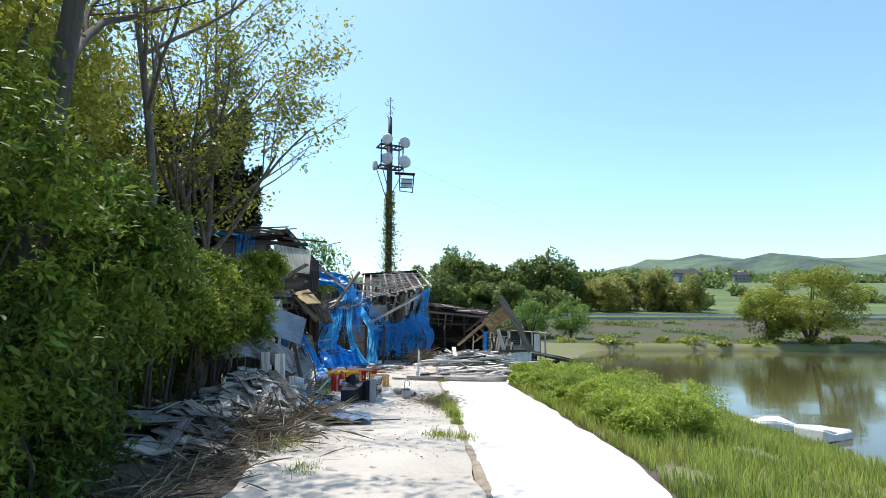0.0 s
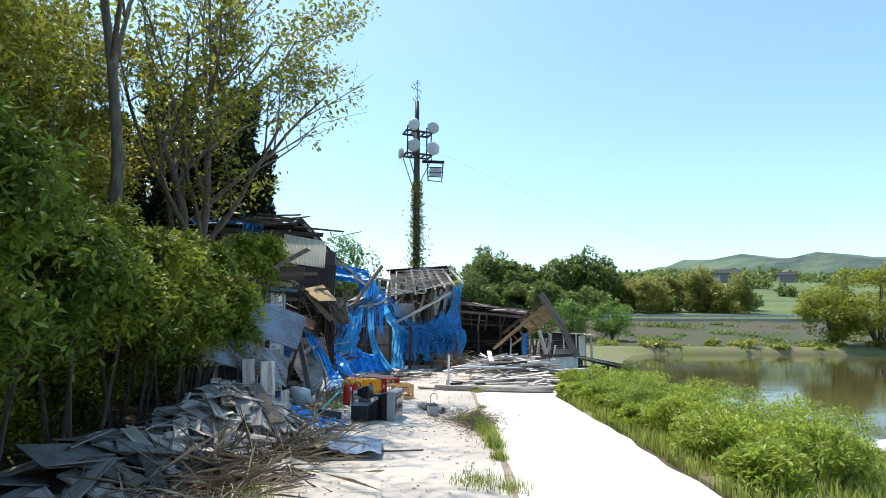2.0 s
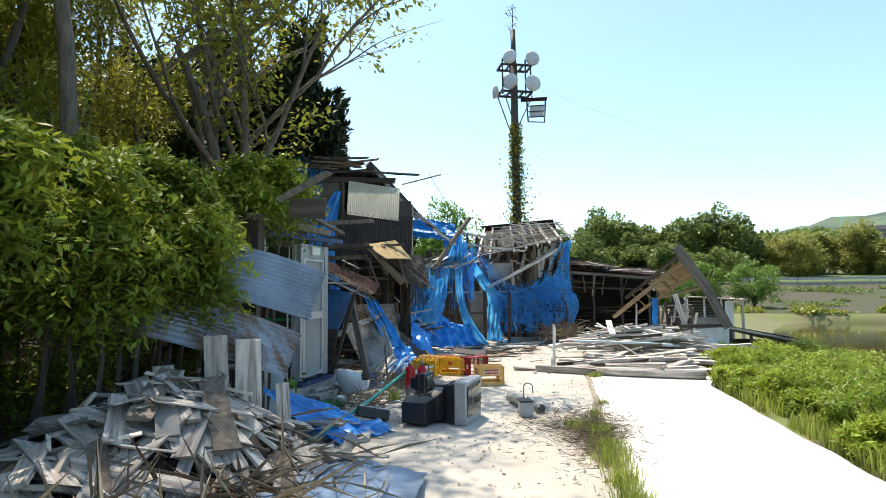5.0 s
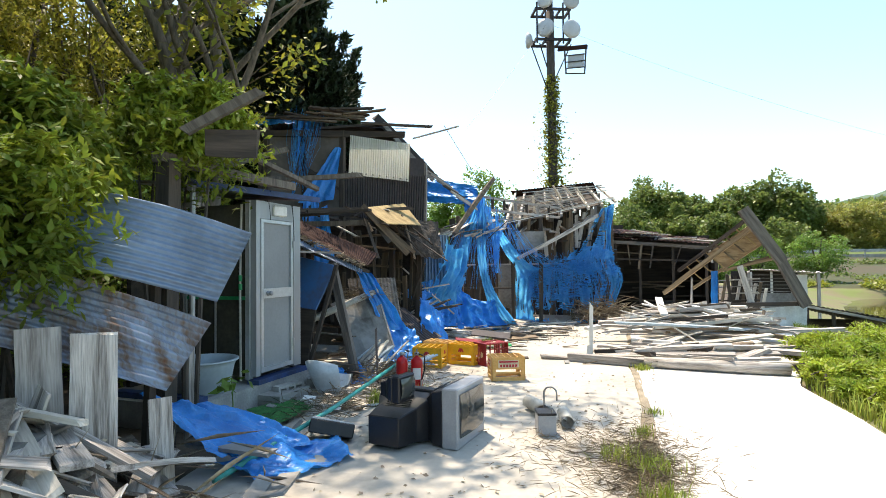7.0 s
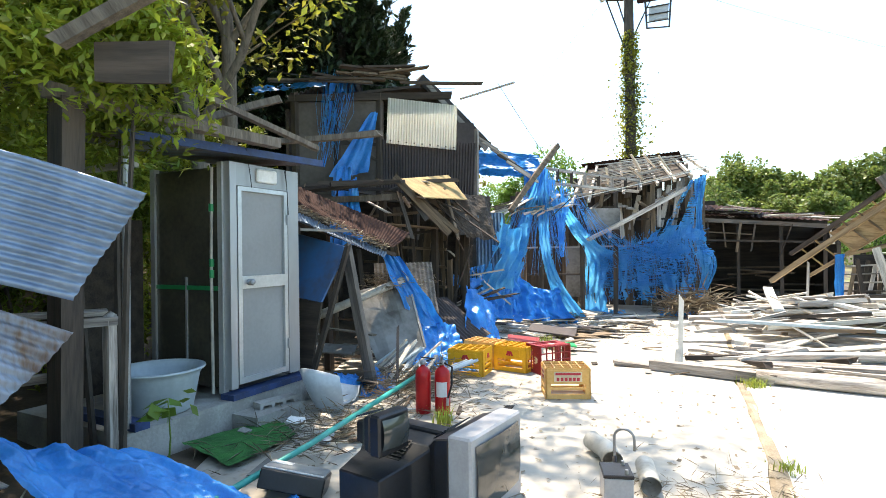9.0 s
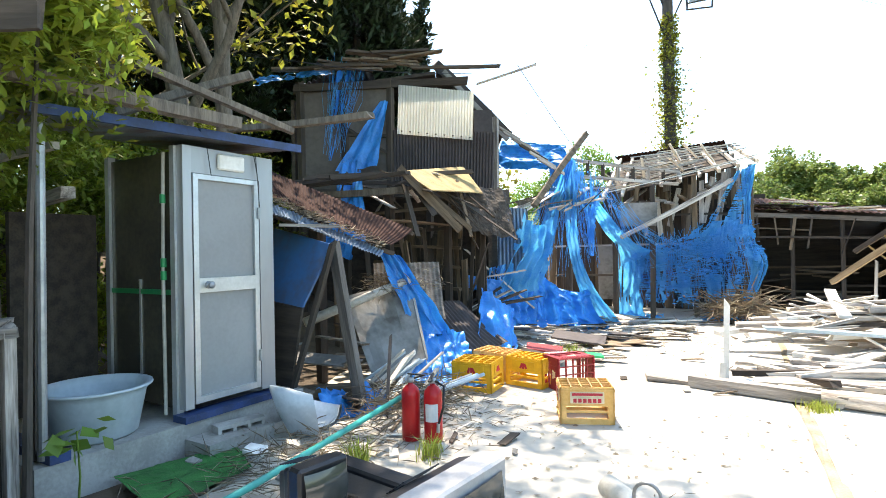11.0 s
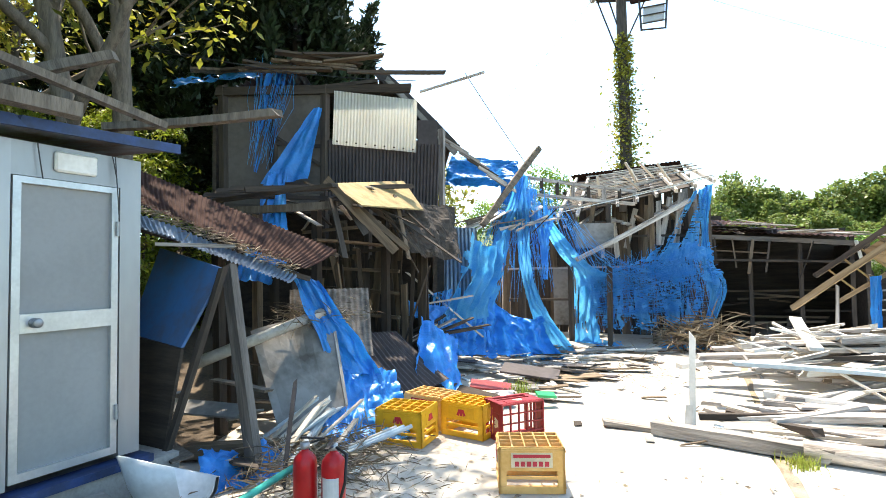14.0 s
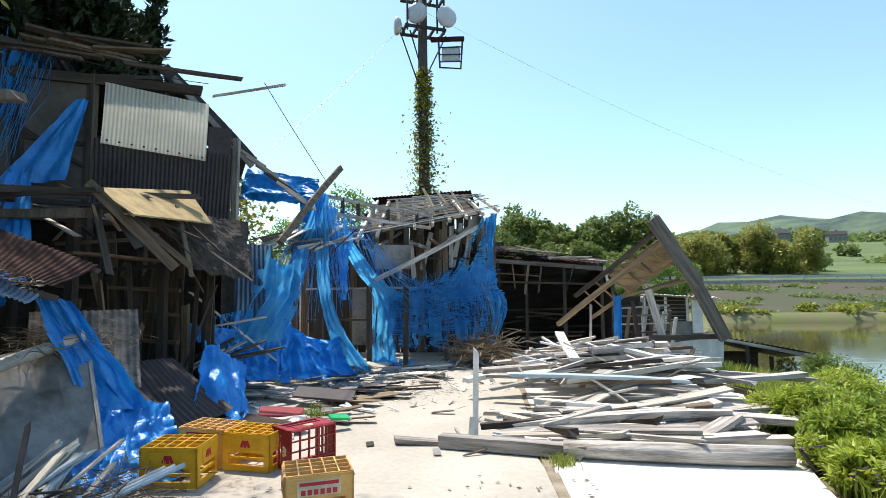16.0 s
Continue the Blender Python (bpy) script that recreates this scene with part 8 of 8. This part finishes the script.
# dented sheet metal at the heap's foot
part("sheet", cloth([(-2.2, 10.7, -0.18), (-1.38, 10.62, -0.24), (-1.22, 9.52, -0.22), (-2.25, 9.4, -0.10)], 24, 24, 0.05, 3, 66), M_GALV, thing("metal_sheet", (-1.8, 10.0, -0.3), "dented galvanised sheet lying on the concrete", "sheet"), world=True, smooth=True)
plank_thing("stick", (-1.3, 10.0, -0.29), (-0.75, 10.15, -0.30), 0.03, 0.025, M_DARK, 0, "dark stick on the concrete", "stick")
# pale bundles and sticks at the rubble's foot
for k in range(12):
    plank_thing("lath", (-3.7 + 0.03 * k + q.uniform(-0.1, 0.1), 15.6 + q.uniform(-0.1, 0.15), q.uniform(-0.15, 0.1)), (-3.95 + 0.05 * k + q.uniform(-0.2, 0.15), 15.05 + q.uniform(-0.1, 0.15), -0.34), q.uniform(0.025, 0.06), 0.02, M_PALE if k % 3 else M_TUB, 0, "thin pale lath leaning on the rubble", "lath", "laths by the tarpaulin")
plank_thing("lath", (-3.55, 15.2, 0.30), (-3.35, 14.85, -0.36), 0.03, 0.03, M_IRON, 0, "thin dark bar leaning on rubble", "lath")
for k in range(3):
    bm = B()
    tube(bm, [(-3.35 + 0.05 * k, 15.25, -0.28), (-2.95 + 0.05 * k, 15.75 + 0.04 * k, -0.12)], 0.018, 8)
    solo("thin_pipe", bm, M_TUB if k else M_PVC, None, "thin pale plastic pipe by the crates", "pipe", "thin pipes", smooth=True)
plank_thing("beam", (-4.55, 14.95, -0.30), (-3.75, 15.25, -0.24), 0.12, 0.12, M_BROWN, 0, "mossy brown beam on the ground", "beam")
for k in range(16):
    x, y = q.uniform(-5.1, -4.1), q.uniform(14.9, 16.6)
    plank_thing("rubble_board", (x, y, -0.33 + 0.045 * k), (x + q.uniform(0.3, 0.9), y + q.uniform(-0.4, 0.5), -0.28 + 0.04 * k + q.uniform(-0.12, 0.12)), q.uniform(0.08, 0.2), 0.02, q.choice([M_DARK, M_BARK, M_DARK, M_SLATE]), q.uniform(-30, 30), "broken board in the collapsed shed", "board", "boards in the collapsed shed")


# ---- the lumber pile on the lane ----
def pile_z(x, y):
    return -0.36 + 0.56 * smooth01(17.2, 20.0, y) * (1 - smooth01(20.9, 22.3, y)) * math.exp(-((x - 1.0 - 0.12 * (y - 19)) / 1.5) ** 4)


plank_thing("beam", (-1.08, 17.30, -0.31), (0.25, 17.02, -0.31), 0.14, 0.12, M_GREY, 0, "long squared grey beam along the lumber pile", "beam", "lumber pile")
bm = B()
tube(bm, [(0.05, 17.05, -0.29), (0.7, 16.98, -0.285), (1.35, 16.95, -0.29), (1.95, 16.95, -0.29)], [0.075, 0.085, 0.088, 0.085], 14)
solo("log", bm, M_GREY, None, "round weathered log along the lumber pile", "log", "lumber pile", smooth=True)
for k in range(185):
    y = q.uniform(17.3, 21.9) if k % 4 else q.uniform(17.3, 18.4)
    x = q.gauss(1.0 + 0.1 * (y - 19), 0.5)
    a = q.gauss(radians(-4), 0.34) if k % 7 else q.uniform(-1.2, 1.2)
    L = q.uniform(0.6, 2.1) if k % 7 else q.uniform(0.4, 1.0)
    d = Vector((math.cos(a), math.sin(a), 0)) * L / 2
    z = pile_z(x, y) if k % 3 else -0.36 + 0.5 * (pile_z(x, y) + 0.36)
    lift = 0.02 + (0.08 * q.random() if z > -0.25 else 0.03 * q.random())
    p0, p1 = Vector((x - d.x, y - d.y, max(-0.355, 0.6 * z + 0.4 * pile_z(x - d.x, y - d.y)) + lift)), Vector((x + d.x, y + d.y, max(-0.355, 0.6 * z + 0.4 * pile_z(x + d.x, y + d.y)) + lift + q.uniform(-0.09, 0.17)))
    mm = q.choice([M_PALE, M_PALE, M_GREY, M_GREY, M_GREY, M_GREY, M_BROWN, M_WHITE, M_DARK])
    plank_thing("plank", p0, p1, q.uniform(0.06, 0.2), q.uniform(0.018, 0.07), mm, q.uniform(-8, 8), {M_PALE: "pale dry plank in the lumber pile", M_GREY: "silver-grey plank in the lumber pile", M_WHITE: "plank with flaking white paint in the lumber pile", M_BROWN: "brown plank in the lumber pile", M_DARK: "dark rotten plank in the lumber pile"}[mm], "plank", "lumber pile")
plank_thing("plank", (-0.4, 18.65, 0.12), (1.62, 18.5, 0.08), 0.16, 0.04, M_TUB, 0, "long blue-grey painted plank on the pile", "plank", "lumber pile")
plank_thing("plank", (1.02, 19.9, 0.34), (2.05, 18.95, 0.12), 0.12, 0.05, M_WHITE, 0, "white plank slanting over the pile", "plank", "lumber pile")
plank_thing("plank", (1.9, 19.0, 0.0), (3.4, 19.5, 0.02), 0.16, 0.06, M_GREY, 0, "long grey plank reaching to the bank", "plank", "lumber pile")
plank_thing("plank", (0.42, 20.8, 0.45), (0.46, 19.3, 0.22), 0.14, 0.04, M_WHITE, 0, "white plank across the pile", "plank", "lumber pile")
for k in range(22):
    y = q.uniform(17.7, 21.5)
    x = q.gauss(0.9 + 0.1 * (y - 19), 0.7)
    z = pile_z(x, y)
    a = q.uniform(-3.1, 3.1)
    L = q.uniform(0.35, 0.9)
    plank_thing("broken_lath", (x, y, z + 0.02), (x + math.cos(a) * L, y + math.sin(a) * L * 0.6, z + q.uniform(0.08, 0.25)), q.uniform(0.03, 0.07), q.uniform(0.015, 0.03), q.choice([M_PALE, M_GREY, M_WHITE]), q.uniform(-20, 20), "broken pale lath sticking out of the pile", "lath", "lumber pile")
h = thing("white_stake", (-0.78, 17.7, -0.375), "white painted stake standing before the lumber pile", "stake")
plank_part("stake", (-0.78, 17.7, -0.37), (-0.76, 17.72, 0.50), 0.06, 0.05, M_WHITE, h)
plank_part("foot_board", (-0.82, 17.66, -0.36), (-0.80, 17.66, -0.16), 0.07, 0.03, M_WHITE, h)

# ---- flat rubble between the pile and the tarpaulins ----
for k in range(75):
    y = q.uniform(17.6, 22.8)
    x = q.uniform(-4.3, -2.35 + 0.24 * (y - 18))
    L, w = q.uniform(0.25, 1.0), q.uniform(0.06, 0.28)
    mm = q.choice([M_DARK, M_GREY, M_PALE, M_WHITE, M_BROWN, M_SLATE, M_CORBROWN])
    a = q.uniform(-0.7, 0.5)
    zc = -0.345 + 0.11 * max(0, (-2.6 - x)) * q.random()
    plank_thing("rubble_board", (x - math.cos(a) * L / 2, y - math.sin(a) * L / 2, zc), (x + math.cos(a) * L / 2, y + math.sin(a) * L / 2, zc + q.uniform(-0.01, 0.08)), w, 0.018, mm, q.uniform(-12, 12), "broken board scattered before the ruin", "board", "rubble boards")
for (x, y, rz, sx, sy, mm, lab) in ((-3.0, 17.55, -10, 0.55, 0.16, M_DARK, "dark brown board propped behind the crates"), (-3.05, 18.1, 20, 0.5, 0.24, M_MAROON, "dull red panel in the rubble"), (-2.3, 17.9, 35, 0.22, 0.12, M_GREENTAPE, "green plastic scrap in the rubble"), (-2.9, 19.2, 10, 0.8, 0.35, M_CORBROWN, "dark ribbed sheet flat on the rubble")):
    bm = B()
    box(bm, (sx, sy, 0.03), None, 0.004)
    solo("scrap_panel", bm, mm, pose(x, y, -0.24, 38 if mm == M_DARK else 12, 6, rz), lab, "panel", "scrap panels")
bm = B()
lathe(bm, [(0.10, 0), (0.13, 0.03), (0.13, 0.07), (0.05, 0.10)], 18)
solo("round_pan", bm, M_STEEL, pose(-2.75, 17.75, -0.33, 20, 0, 0), "dull round metal pan in the rubble", "pan", smooth=True)

# ---- two foam floats and the far road's rail ----
for k, (x, y, rz) in enumerate(((8.9, 15.2, 12), (9.5, 14.0, 28))):
    bm = B()
    box(bm, (1.25, 0.75, 0.26), None, 0.05)
    bmesh.ops.subdivide_edges(bm, edges=bm.edges[:], cuts=2)
    for v in bm.verts:
        v.co += Vector((0, 0, 0.12 * noise.noise(v.co * 3 + Vector((k, 0, 0)))))
    solo("foam_float", bm, M_WHITE, pose(x, y, WATER_Z + 0.10, 0, 3, rz), "weathered white foam float at the water's edge", "float", "foam floats")


def make_rail():
    h = thing("guard_rail", (40, 86, 1.4), "long pale roadside guard rail across the pond", "guard rail")
    for k in range(24):
        x0 = 18 + k * 4
        z = ground_z(x0, 86)
        plank_part("rail_section", (x0, 86, 2.35), (x0 + 3.98, 86, 2.4), 0.08, 0.35, M_STEEL, h, bow=0)
        plank_part("post", (x0, 86.1, 1.0), (x0, 86.1, 2.5), 0.12, 0.12, M_STEEL, h, bow=0)
    bm = B()
    box(bm, (110, 5, 0.9), Matrix.Translation((66, 89, 1.5)))
    part("road_bank", bm, M_CONC_OLD, h, "grey road embankment", world=True)


make_rail()


def farmhouse(x, y, w, rz, label):
    z = ground_z(x, y)
    h = thing("farmhouse", (x, y, z), label, "house", "far farm buildings")
    R = pose(x, y, z, 0, 0, rz)
    bm = B()
    box(bm, (w, w * 0.5, 4.4), R @ Matrix.Translation((0, 0, 2.0)))
    part("wall", bm, M_SLATE, h, world=True)
    bm = B()
    v = [bm.verts.new(R @ Vector(p)) for p in ((-w * 0.55, -w * 0.32, 4.2), (w * 0.55, -w * 0.32, 4.2), (w * 0.55, w * 0.32, 4.2), (-w * 0.55, w * 0.32, 4.2), (-w * 0.5, 0, 6.2), (w * 0.5, 0, 6.2))]
    for f in ((0, 1, 5, 4), (2, 3, 4, 5), (1, 2, 5), (3, 0, 4), (3, 2, 1, 0)):
        bm.faces.new([v[i] for i in f])
    part("roof", bm, M_IRON, h, world=True)
    for k in range(4):
        bm = B()
        box(bm, (w * 0.12, 0.1, 1.4), R @ Matrix.Translation((-w * 0.36 + w * 0.24 * k, -w * 0.25 - 0.03, 2.2)))
        part("window", bm, M_SCREEN, h, world=True)


farmhouse(118, 262, 11, 4, "grey farmhouse with a dark roof among far terraces")
farmhouse(165, 300, 8, -8, "small grey farm building on the far slope")


# splinters, chips and leaves strewn over the concrete
for k in range(110):
    if k % 3:
        x, y = q.uniform(-4.0, -0.6), q.uniform(16.8, 23.0)
    else:
        x, y = q.gauss(-3.2, 0.5), q.gauss(14.4, 0.9)
    if -3.5 < x < -1.2 and 15.3 < y < 17.2:
        continue
    L = q.uniform(0.06, 0.28)
    a = q.uniform(0, 3.14)
    plank_thing("splinter", (x, y, -0.362), (x + math.cos(a) * L, y + math.sin(a) * L, -0.352 + q.uniform(0, 0.03)), q.uniform(0.02, 0.08), 0.012, q.choice([M_PALE, M_GREY, M_DARK, M_WHITE, M_BROWN, M_SLATE, M_TUB]), 0, "small splinter of wood on the concrete", "splinter", "strewn splinters")
leaves("fallen_leaves", np.stack([NR.uniform(-3.2, 0.2, 900), _ly := NR.uniform(7, 16.5, 900), -0.03 * np.minimum(_ly, 12.5) + 0.008], 1) + np.stack([np.zeros(900), np.zeros(900), np.zeros(900)], 1), 0.05, M_TWIG, None, elong=0.5, tilt=0.05, droop=-0.02, seed=77, label="dry fallen leaves strewn on the concrete", category="leaves", kind="stuff")
